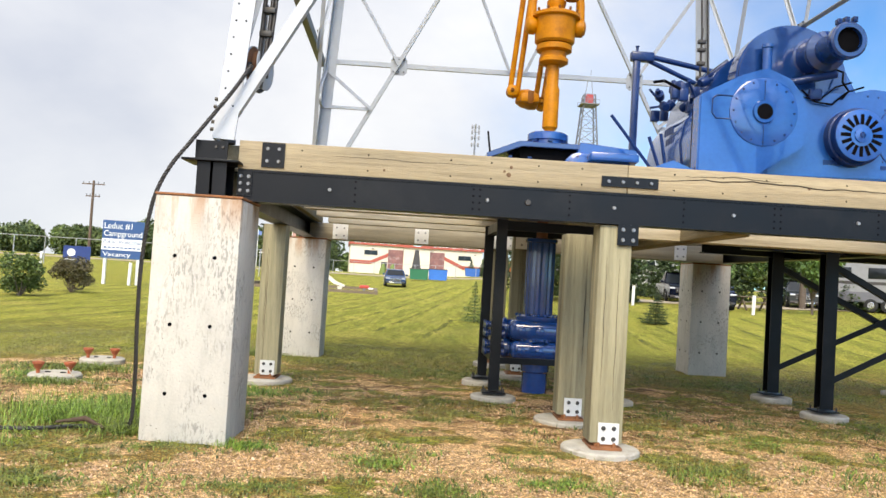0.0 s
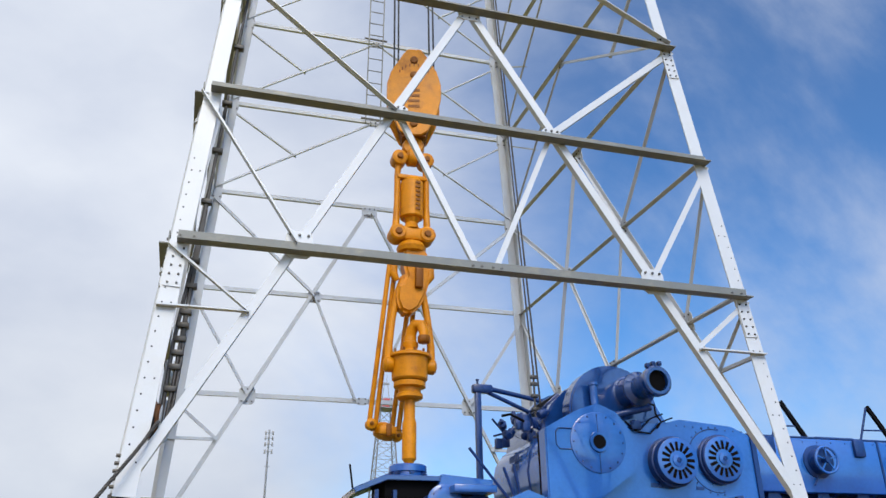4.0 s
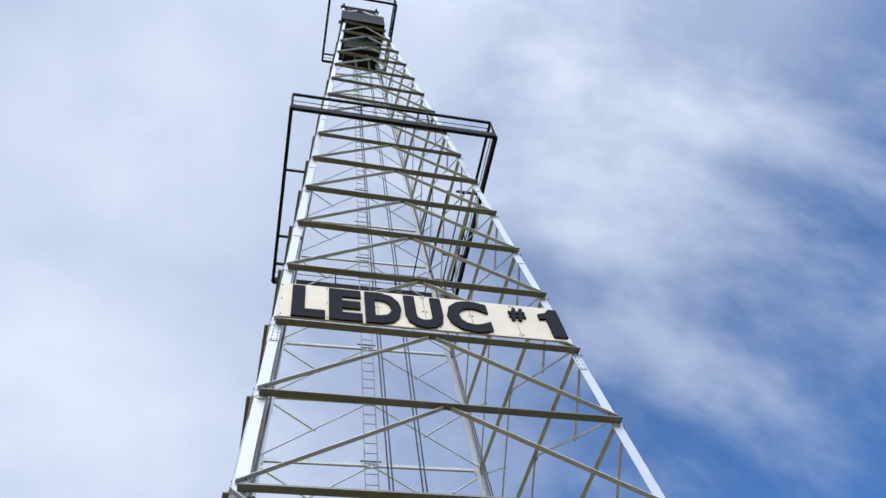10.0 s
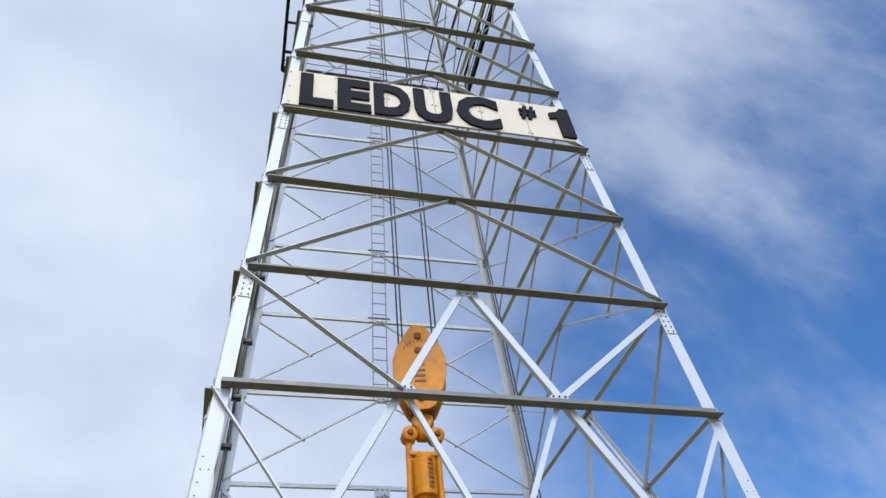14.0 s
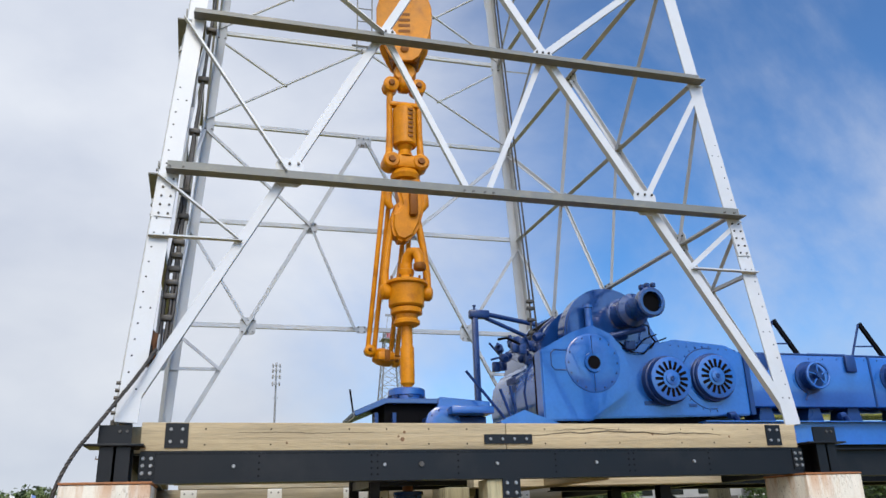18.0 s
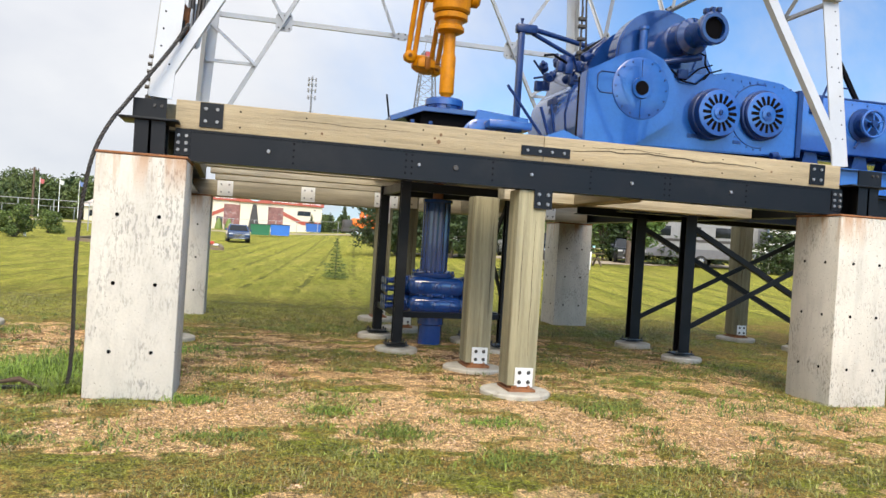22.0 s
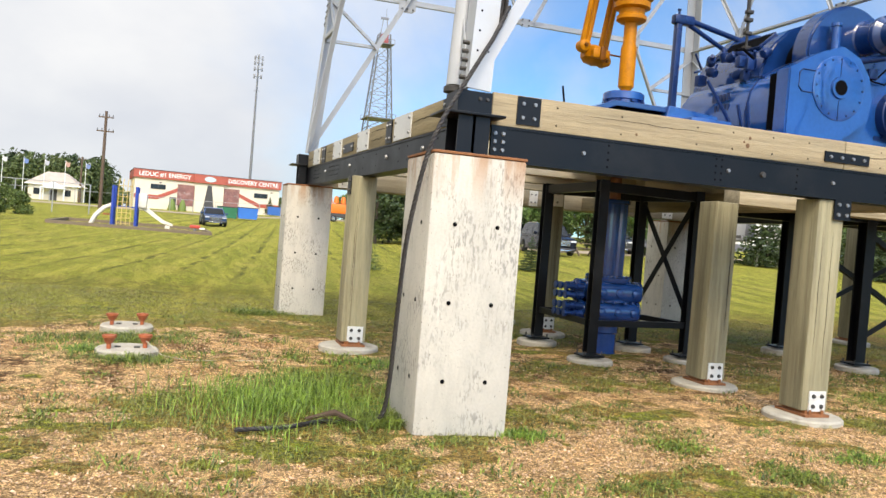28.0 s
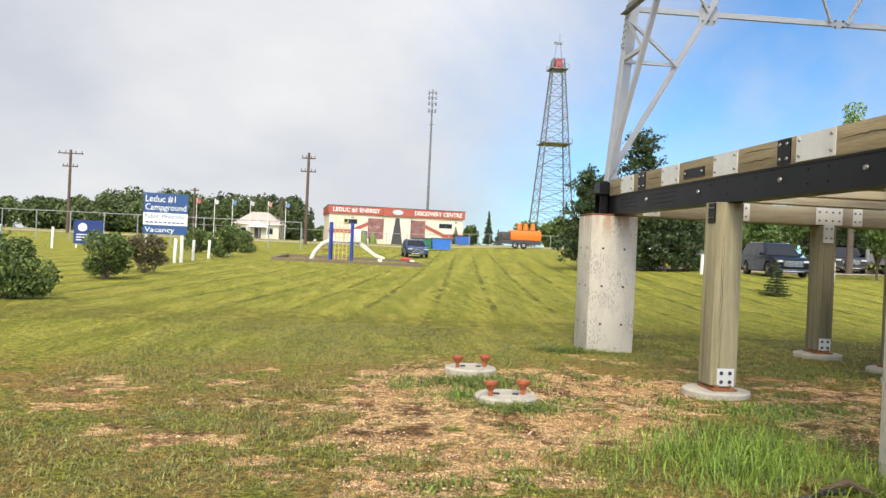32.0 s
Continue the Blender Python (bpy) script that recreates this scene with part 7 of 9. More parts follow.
s = scatter(-9, 9, 1.8, 17, 85000, lambda x, y: footing(x, y) * cover(x, y) ** 1.3 * (0.9 if y < 9 else 0.5), 4)
blades("grass_tufts", s, [0.045] * len(s), [0.0034] * len(s), GRASS, "short green grass tufts growing through gravel", 5, 0.05, 1.9, 2)
s = scatter(-8, 9, 1.8, 17, 42000, lambda x, y: footing(x, y) * (0.14 + 0.5 * cover(x, y)) * (1.0 if y < 4.6 or y > 8 else 0.6), 5)
blades("dry_grass_tufts", s, [0.032] * len(s), [0.0024] * len(s), DRYGRASS, "dry yellow-brown grass tufts in bare ground", 4, 0.06, 2.0, 3)
s = scatter(-5.0, -1.6, 5.8, 9.8, 5200, lambda x, y: footing(x, y) * math.exp(-((x + 3.05) / 0.66) ** 2 - ((y - 7.75) / 0.72) ** 2) * (0.35 + 0.65 * cover(x, y)) * (0.4 + max(0.0, 0.9 * noise.noise((x * 2.2, y * 2.2, 4)) + 0.35)), 6)
rg0 = np.random.RandomState(3)
blades("tall_grass", s, 0.10 + 0.17 * rg0.uniform(0, 1, len(s)) ** 2, [0.0030] * len(s), LUSH, "tall bright green grass beside a concrete pier", 9, 0.08, 1.3, 4)
CLUMPS = ((-2.1, 6.60, 0.16, 36, 0.08), (-1.35, 6.72, 0.14, 40, 0.10), (-2.35, 7.05, 0.22, 170, 0.19), (-2.6, 8.7, 0.4, 160, 0.12), (-1.9, 9.6, 0.5, 130, 0.10), (0.6, 12.6, 0.9, 240, 0.09), (-4.4, 9.55, 0.34, 130, 0.13), (-4.75, 10.1, 0.24, 70, 0.14), (-4.5, 10.9, 0.4, 150, 0.14), (-2.75, 14.0, 0.3, 120, 0.16), (6.3, 7.2, 0.9, 260, 0.08), (4.6, 9.2, 1.2, 240, 0.07), (5.6, 13.4, 1.3, 320, 0.08), (1.2, 6.0, 0.22, 50, 0.06), (0.3, 5.6, 0.2, 50, 0.07), (-1.0, 5.55, 0.22, 50, 0.07), (-0.2, 6.35, 0.16, 40, 0.06), (0.9, 4.9, 0.3, 80, 0.09), (2.6, 6.7, 0.3, 60, 0.06), (3.5, 8.0, 0.4, 90, 0.07), (-2.6, 5.4, 0.22, 50, 0.07))
for i, (x, y, r, n, hh) in enumerate(CLUMPS):
    rg = random.Random(20 + i)
    s = [(x + rg.gauss(0, r * 0.8), y + rg.gauss(0, r * 0.5)) for _ in range(n)]
    s = [(a, c, ground_z(a, c) - 0.02) for a, c in s if footing(a, c)]
    blades("weed_clump", s, [hh * rg.uniform(0.35, 0.85) for _ in s], [0.0045] * len(s), LUSH if i % 3 == 1 else WEED, "clump of green weeds on bare ground", 9, 0.05, 1.8, 30 + i)

# low broad-leaved weeds dotted over the gravel
s = scatter(-5.5, 7.0, 4.6, 14.0, 1700, lambda x, y: footing(x, y) * 0.36 * (1 - 0.6 * cover(x, y)) * (1.0 if noise.noise((x * 0.8, y * 0.8, 11)) > -0.1 else 0.25), 14)
rg0 = np.random.RandomState(15)
blades("low_weeds", s, rg0.uniform(0.03, 0.065, len(s)), rg0.uniform(0.004, 0.008, len(s)), WEED, "low broad-leaved weeds dotted over gravel", 34, 0.085, 1.9, 16)


def pebbles():
    rg = np.random.RandomState(8)
    base = [(1, 0, 0), (-1, 0, 0), (0, 1, 0), (0, -1, 0), (0, 0, 0.7), (0, 0, -0.7)]
    tri = [(0, 2, 4), (2, 1, 4), (1, 3, 4), (3, 0, 4), (2, 0, 5), (1, 2, 5), (3, 1, 5), (0, 3, 5)]
    vs, fs = [], []
    for k in range(46000):
        x, y = rg.uniform(-6, 8), 4.3 + 7.7 * rg.uniform() ** 1.4
        if cover(x, y) > 0.6:
            continue
        r = abs(rg.normal(0.004, 0.003)) + 0.0035
        a = rg.uniform(0, 6.28)
        o = len(vs)
        for p in base:
            q = [p[0] * rg.uniform(0.7, 1.3), p[1] * rg.uniform(0.6, 1.1), p[2]]
            vs.append((x + r * (q[0] * math.cos(a) - q[1] * math.sin(a)), y + r * (q[0] * math.sin(a) + q[1] * math.cos(a)), ground_z(x, y) - 0.012 + r * q[2]))
        fs += [(o + a_, o + b_, o + c_) for a_, b_, c_ in tri]
    me = bpy.data.meshes.new("pebbles")
    me.from_pydata(vs, [], fs)
    me.materials.append(blade_mat("pebble_stone", (0.24, 0.125, 0.06), (0.78, 0.53, 0.33)))
    tagged(new("pebbles", me), "loose tan gravel stones on the ground", "gravel", kind="stuff")


pebbles()

# ---- plants ----
def leaf_mat(name, c0, c1, rough=0.6):
    m = blade_mat(name, c0, c1)
    m.node_tree.nodes["Principled BSDF"].inputs["Roughness"].default_value = rough
    return m


CONIFER = leaf_mat("conifer_needles", (0.008, 0.020, 0.005), (0.060, 0.095, 0.020))
BROAD = leaf_mat("broad_leaves", (0.030, 0.070, 0.012), (0.12, 0.19, 0.035))
SHRUB = leaf_mat("shrub_leaves", (0.022, 0.045, 0.008), (0.14, 0.19, 0.035))
REDSHRUB = leaf_mat("reddish_leaves", (0.050, 0.045, 0.015), (0.14, 0.11, 0.045))
BARK = mat("bark", (0.10, 0.075, 0.055), 0.9, vary=0.3, scale=6.0, bump=0.4)


def leaf_cards(centres, size, rg, flat=0.0):
    """Small folded leaf clumps at the given places."""
    n = len(centres)
    a = rg.normal(size=(n, 3))
    a[:, 2] *= 1 - flat
    a /= np.linalg.norm(a, axis=1)[:, None]
    b = np.cross(a, rg.normal(size=(n, 3)))
    b /= np.linalg.norm(b, axis=1)[:, None]
    s = size * rg.uniform(0.6, 1.3, n)[:, None]
    c = np.cross(a, b)
    v = np.stack([centres - a * s, centres - b * s * 0.55 + c * s * 0.2, centres + a * s, centres + b * s * 0.55 + c * s * 0.2], 1)
    fs = [(4 * i, 4 * i + 1, 4 * i + 2, 4 * i + 3) for i in range(n)]
    return v.reshape(-1, 3), fs


def crown_mesh(name, v, fs, material):
    me = bpy.data.meshes.new(name)
    me.from_pydata(v.tolist(), [], fs)
    me.materials.append(material)
    return me


def crown_part(name, v, fs, material, parent, label=""):
    ob = new(name, crown_mesh(name, v, fs, material))
    ob.parent = parent
    ob.matrix_parent_inverse = Matrix.Translation(-origin_of(parent))
    return tagged(ob, label)


def conifer(x, y, h, r, seed, label, dens=1.0, name="conifer", needles=None):
    rg = np.random.RandomState(seed)
    z0 = ground_z(x, y)
    t = thing(name, (x, y, z0), label, "tree")
    part("trunk", rod(B(), (x, y, z0 - 0.1), (x, y, z0 + h * 0.95), 0.022 * h, 0.004 * h, 10), BARK, t)
    pts = []
    tiers = int(11 + h * 1.6)
    for k in range(tiers):
        f = k / tiers
        zz = z0 + h * (0.06 + 0.92 * f)
        R = r * (1 - f) ** 0.95 * rg.uniform(0.7, 1.2)
        nb_ = max(5, int(13 * (1 - f) + 4))
        for j in range(nb_):
            a = 2 * np.pi * (j + rg.uniform()) / nb_
            L = R * rg.uniform(0.65, 1.15)
            m = max(3, int(dens * 44 * (L / max(r, 0.1)) + 3))
            u = rg.uniform(0.12, 1, m) ** 0.8
            px = x + np.cos(a) * L * u + rg.normal(0, 0.05 * r, m)
            py = y + np.sin(a) * L * u + rg.normal(0, 0.05 * r, m)
            pz = zz - 0.22 * L * u + 0.10 * L * u ** 2 * 2 + rg.normal(0, 0.025 * h * 0.5, m)
            pts.append(np.stack([px, py, pz], 1))
    P = np.concatenate(pts)
    v, fs = leaf_cards(P, 0.013 * h + (0.04 if h > 2 else 0.012), rg, 0.4)
    crown_part("crown", v, fs, needles or CONIFER, t)
    return t


def broadleaf(x, y, h, r, seed, label, material, n=3500, trunk=0.25, leaf=0.10, name="tree", squash=1.0):
    rg = np.random.RandomState(seed)
    z0 = ground_z(x, y)
    t = thing(name, (x, y, z0), label, "bush" if name == "bush" else "tree")
    bm = B()
    if name == "bush":
        trunk = 0.0
    zt = z0 + h * trunk
    rod(bm, (x, y, z0 - 0.1), (x, y, zt + 0.1 * h), 0.018 * h, 0.012 * h, 9)
    lobes = []
    nl = 11
    for k in range(nl):
        a = 2 * np.pi * k / nl * 2.4
        f = rg.uniform(0.02 if name == "bush" else 0.15, 0.95)
        rad = r * rg.uniform(0.25, 0.75) * (1 - 0.5 * max(0, f - 0.5))
        c = np.array([x + np.cos(a) * rad, y + np.sin(a) * rad, zt + (h * (1 - trunk)) * (0.12 + 0.72 * f)])
        lobes.append((c, r * rg.uniform(0.32, 0.52)))
        rod(bm, (x, y, zt - 0.05 * h), tuple(c), 0.012 * h, 0.004 * h, 6)
    part("trunk", bm, BARK, t)
    pts = []
    for c, lr in lobes:
        m = n // nl
        d = rg.normal(size=(m, 3))
        d /= np.linalg.norm(d, axis=1)[:, None]
        d *= (lr * rg.uniform(0.35, 1.12, m) ** 0.6)[:, None]
        d[:, 2] *= 0.8 * squash
        pts.append(c + d)
    P = np.concatenate(pts)
    P = P[P[:, 2] > z0 + 0.02 * h]
    v, fs = leaf_cards(P, leaf, rg)
    crown_part("crown", v, fs, material, t)
    return t


def pine(x, y, h, r, seed, label, low=0.05):
    """A bushy pine: limbs that sweep up from the trunk, each with tufts of long needles."""
    rg = np.random.RandomState(seed)
    z0 = ground_z(x, y)
    t = thing("pine", (x, y, z0), label, "tree")
    bm = rod(B(), (x, y, z0 - 0.1), (x, y, z0 + h * 0.96), 0.02 * h, 0.004 * h, 10)
    P = []
    n = int(9 * h)
    for k in range(n):
        f = low + (0.97 - low) * ((k + rg.uniform()) / n) ** 1.1
        reach = r * (1 - 0.80 * f ** 1.6) * rg.uniform(0.45, 1.2)
        a = 2.4 * k + rg.uniform(-0.4, 0.4)
        base = np.array([x, y, z0 + h * f])
        tip = base + np.array([math.cos(a) * reach, math.sin(a) * reach, reach * rg.uniform(0.05, 0.45)])
        tip[2] = min(tip[2], z0 + h)
        if k % 2 == 0:
            rod(bm, tuple(base), tuple(tip), 0.006 * h, 0.002 * h, 5)
        for u in np.linspace(0.3, 1.0, 5):
            c = base + (tip - base) * u + rg.normal(0, 0.07 * r, 3)
            P.append(c + rg.normal(0, 1, (26, 3)) * np.array([0.15, 0.15, 0.10]))
    part("trunk", bm, BARK, t)
    v, fs = leaf_cards(np.concatenate(P), 0.10, rg, 0.2)
    crown_part("crown", v, fs, CONIFER, t)
    return t


for i, (x, y, h, r) in enumerate(((6.3, 45.3, 5.6, 1.75), (9.9, 47.0, 7.9, 2.5), (7.6, 47.2, 5.2, 2.0), (10.2, 43.6, 4.2, 1.9), (11.7, 44.6, 3.8, 1.9), (8.8, 44.4, 4.4, 1.8))):
    pine(x, y, h, r, 40 + i, "dark green bushy pine tree at the lawn's edge")
conifer(8.93, 29.52, 1.42, 0.53, 51, "small young spruce on the lawn", 1.0, "young_spruce")
conifer(1.95, 27.2, 1.5, 0.5, 52, "small sparse young pine on the lawn", 0.35, "young_pine", leaf_mat("pine_needles", (0.05, 0.085, 0.015), (0.19, 0.24, 0.06)))
for i, (x, y, h, r) in enumerate(((33.06, 35.39, 5.32, 2.28), (30.35, 41.63, 4.75, 2.09), (37.46, 41.0, 6.17, 2.47), (26.39, 47.42, 4.75, 1.9), (39.67, 33.34, 5.13, 2.18))):
    conifer(x, y, h, r, 60 + i, "dark green spruce tree by the campsite")
broadleaf(20.65, 41.08, 4.14, 1.89, 70, "leafy green broadleaf tree by the campsite road", BROAD, 5200, 0.22, 0.12)
broadleaf(17.77, 49.25, 4.50, 2.07, 71, "leafy green broadleaf tree by the campsite road", BROAD, 4200, 0.22, 0.13)
broadleaf(23.3, 47.6, 11.4, 1.5, 69, "tall leafy light green tree behind the campsite", leaf_mat("light_leaves", (0.06, 0.13, 0.02), (0.22, 0.33, 0.06)), 2400, 0.40, 0.10)
broadleaf(24.25, 53.6, 5.40, 2.52, 72, "leafy green broadleaf tree by the campsite road", BROAD, 4200, 0.22, 0.14)
broadleaf(43.44, 45.98, 5.85, 2.88, 73, "leafy green broadleaf tree by the campsite road", BROAD, 4200, 0.22, 0.14)
broadleaf(-13.37, 19.88, 1.95, 0.95, 74, "dense dark green rounded shrub on the lawn", SHRUB, 5200, 0.12, 0.05, "bush")
broadleaf(-13.95, 28.09, 1.53, 0.88, 75, "dense dark green rounded shrub on the lawn", SHRUB, 4200, 0.15, 0.055, "bush")
broadleaf(-13.86, 31.99, 1.49, 0.84, 76, "reddish-brown rounded shrub on the lawn", REDSHRUB, 3400, 0.2, 0.055, "bush")
broadleaf(-14.31, 49.86, 2.19, 1.16, 77, "dense dark green rounded shrub on the lawn", SHRUB, 3200, 0.1, 0.08, "bush")
broadleaf(-14.49, 58.52, 1.77, 1.02, 78, "dense dark green rounded shrub on the lawn", SHRUB, 2600, 0.1, 0.08, "bush")
broadleaf(-16.72, 54.38, 1.67, 0.93, 79, "dense dark green rounded shrub on the lawn", SHRUB, 2200, 0.1, 0.08, "bush")
conifer(12.61, 121.86, 5.39, 0.83, 80, "slim dark columnar conifer by the building", 0.8)
conifer(-12.87, 102.01, 4.50, 0.45, 81, "slim dark columnar conifer beside a pole", 0.8)
for i, (x, y, h) in enumerate(((7.81, 123.83, 2.86), (9.49, 124.89, 2.2), (14.28, 122.59, 2.53), (10.67, 123.77, 3.3))):
    conifer(x, y, h, 0.9, 85 + i, "dark conifer shrub by the building", 0.5)


for i, (x, y, h, r) in enumerate(((21.0, 54.0, 6.5, 2.4), (25.5, 52.0, 7.0, 2.6), (17.5, 56.0, 6.0, 2.3), (30.0, 50.0, 7.2, 2.6))):
    conifer(x, y, h, r, 90 + i, "dark green spruce tree by the campsite")


def woods(name, rows, seed, label, material, m=700, leaf=0.55):
    """A far wood: many crowns joined."""
    rg = np.random.RandomState(seed)
    P = []
    for x0, y0, x1, y1, h, n in rows:
        for k in range(n):
            f = (k + rg.uniform()) / n
            x, y = x0 + (x1 - x0) * f + rg.normal(0, 1), y0 + (y1 - y0) * f + rg.normal(0, 3)
            hh, r = h * rg.uniform(0.75, 1.15), h * rg.uniform(0.3, 0.5)
            d = rg.normal(size=(m, 3))
            d /= np.linalg.norm(d, axis=1)[:, None]
            d *= rg.uniform(0.5, 1.05, (m, 1))
            P.append(np.array([x, y, ground_z(x, y) + hh * 0.5]) + d * np.array([r, r, hh * 0.5]))
    P = np.concatenate(P)
    v, fs = leaf_cards(P, leaf, rg)
    ob = new(name, crown_mesh(name, v, fs, material))
    tagged(ob, label, "wood", kind="stuff")


woods("far_wood", [(-88, 118, -44, 150, 5.0, 44), (-62, 140, -40, 160, 6.0, 14), (-40, 165, -22, 172, 8.5, 12), (-56, 160, -36, 170, 8.0, 14)], 5, "far line of leafy green trees", leaf_mat("far_leaves", (0.028, 0.048, 0.012), (0.12, 0.155, 0.04)), 1500, 0.34)
woods("far_conifers", [(-46, 176, -20, 182, 9.0, 20)], 6, "far line of dark conifers", CONIFER)
woods("far_scrub", [(-30, 260, 30, 260, 6.0, 22), (30, 175, 90, 120, 7.0, 26), (90, 120, 130, 40, 8.0, 22), (-190, 200, -60, 300, 9.0, 30), (130, 40, 150, -40, 8, 20)], 7, "far scrub and trees along the horizon", SHRUB)

# ---- road strips ----
TRACK = mat("gravel_track", (0.36, 0.29, 0.20), 0.95, vary=0.15, scale=2.0, bump=0.1)


def strip(name, pts, w, label, lift=0.02):
    vs, fs = [], []
    for i, (x, y) in enumerate(pts):
        a, b = pts[max(0, i - 1)], pts[min(len(pts) - 1, i + 1)]
        d = Vector((b[0] - a[0], b[1] - a[1], 0)).normalized()
        nx, ny = -d.y, d.x
        for s in (-1, 1):
            px, py = x + nx * s * w / 2, y + ny * s * w / 2
            vs.append((px, py, ground_z(px, py) + lift))
    for i in range(len(pts) - 1):
        fs.append((2 * i, 2 * i + 1, 2 * i + 3, 2 * i + 2))
    me = bpy.data.meshes.new(name)
    me.from_pydata(vs, [], fs)
    me.materials.append(TRACK)
    tagged(new(name, me), label, "road", kind="structure")


strip("road", [(x, 96 + 0.02 * x) for x in range(-70, 60, 4)], 7, "pale gravel road in front of the building", 0.04)
strip("track", [(x, 46.5 + 0.12 * (x - 8)) for x in range(9, 70, 2)], 4.5, "pale gravel campsite track", 0.03)


# ---- visitor building ----
STUCCO = mat("cream_stucco", (0.66, 0.58, 0.46), 0.85, vary=0.06, scale=0.8, bump=0.1)
REDBAND = mat("brick_red_metal", (0.36, 0.075, 0.045), 0.5, vary=0.1, scale=0.6)
GLASS = mat("dark_window_glass", (0.012, 0.015, 0.018), 0.12, vary=0.1, bump=0.0, spec=0.35)
MURAL = mat("faded_mural", (0.22, 0.10, 0.09), 0.7, vary=0.5, scale=1.4, stain=(0.42, 0.34, 0.32), stain_amount=0.8, stain_scale=1.1)
WHITE_LETTER = mat("white_letters", (0.8, 0.8, 0.78), 0.5, vary=0.05, bump=0.0)
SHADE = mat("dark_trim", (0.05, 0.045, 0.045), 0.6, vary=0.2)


def build_centre():
    zb = 1.55
    b = thing("visitor_building", (-4.0, 122.0, zb), "cream two-storey building with red roof band and lettering", "building")
    X0, X1, YF, H = -14.0, 6.1, 120.0, 5.55
    part("wall", box(B(), X0, X1, YF, YF + 14, zb - 0.5, zb + H), STUCCO, b)
    part("bay", box(B(), -6.0, -2.0, YF - 0.5, YF - 0.01, zb - 0.5, zb + H - 0.9), STUCCO, b)
    part("roof", box(B(), X0 - 0.2, X1 + 0.2, YF - 0.3, YF + 14.2, zb + H - 1.15, zb + H), REDBAND, b)
    part("centre_fascia", box(B(), -6.2, -1.8, YF - 0.8, YF - 0.31, zb + H - 1.2, zb + H - 0.02), REDBAND, b)
    part("roof_cap", box(B(), X0 - 0.25, X1 + 0.25, YF - 0.35, YF + 14.25, zb + H + 0.005, zb + H + 0.08), SHADE, b)
    m = facing(Vector((-13.5, YF - 0.31, zb + H - 0.85)), (1, 0, 0), (0, 0, 1))
    letters("LEDUC #1 ENERGY", 0.85, m, WHITE_LETTER, b, "lettering", 0.02, 0.01, "white capital letters", width=6.9)
    m = facing(Vector((-1.4, YF - 0.31, zb + H - 0.85)), (1, 0, 0), (0, 0, 1))
    letters("DISCOVERY CENTRE", 0.85, m, WHITE_LETTER, b, "lettering", 0.02, 0.01, "white capital letters", width=7.2)
    part("emblem", extrude(B(), oval(0, 0, 0.8, 0.38, 24), (-4.0, YF - 0.81, zb + H - 0.6), (1, 0, 0), (0, 0, 1), 0.02), mat("pale_emblem", (0.45, 0.55, 0.58), 0.6), b, "pale oval emblem")
    # lower red band and stair-like diagonals
    for xa, xb, z0, z1 in ((-14.0, -10.9, 1.55, 1.55), (-10.9, -8.3, 1.55, 2.8), (0.3, 3.2, 2.8, 1.55), (3.2, 6.1, 1.55, 1.55)):
        part("red_band", extrude(B(), [(xa, z0), (xb, z1), (xb, z1 + 0.55), (xa, z0 + 0.55)], (0, YF - 0.04, zb), (1, 0, 0), (0, 0, 1), 0.03), REDBAND, b)
    for xa, xb in ((-8.3, -6.0), (-2.0, 0.3)):
        part("mural", box(B(), xa, xb, YF - 0.06, YF - 0.005, zb + 0.9, zb + 3.9), MURAL, b, "faded photo mural in brown and grey")
    part("mural", extrude(B(), [(-0.85, 0), (0.85, 0), (0.28, 3.9), (-0.28, 3.9)], (-4.0, YF - 0.51, zb + 0.2), (1, 0, 0), (0, 0, 1), 0.03), SHADE, b, "dark derrick-shaped mural")
    for xa in (-11.9, 2.4):
        w = part("window", box(B(), xa, xa + 2.0, YF - 0.05, YF - 0.004, zb + 2.95, zb + 3.65), SHADE, b)
        for k in range(2):
            part("pane", box(B(), xa + 0.08 + 0.96 * k, xa + 0.96 + 0.96 * k, YF - 0.07, YF - 0.05, zb + 3.02, zb + 3.58), GLASS, w)
    for xa in (-9.3, -8.1):
        part("door", box(B(), xa, xa + 0.9, YF - 0.05, YF - 0.004, zb - 0.1, zb + 2.0), SHADE, b)
    for xa in (-10.8, 4.8):
        part("vent", box(B(), xa, xa + 0.35, YF - 0.05, YF - 0.004, zb + 3.8, zb + 3.95), SHADE, b)
    for x in (-9.0, -7.6):
        part("planter", turned(B(), (x, YF - 1.2, zb - 0.1), (0, 0, 1), [(0, 0.5), (0.4, 0.6), (1.4, 0.35), (1.9, 0.1)], 10), SHRUB, b, "clipped green shrub")
    return b


centre = build_centre()
centre.matrix_basis = Matrix.Translation((-0.95, 134.0, 1.45)) @ Matrix.Rotation(radians(6.0), 4, "Z") @ Matrix.Scale(1.117, 4) @ Matrix.Translation((4.0 - 0.0, -120.0 + 0.0, -1.55)) @ centre.matrix_basis

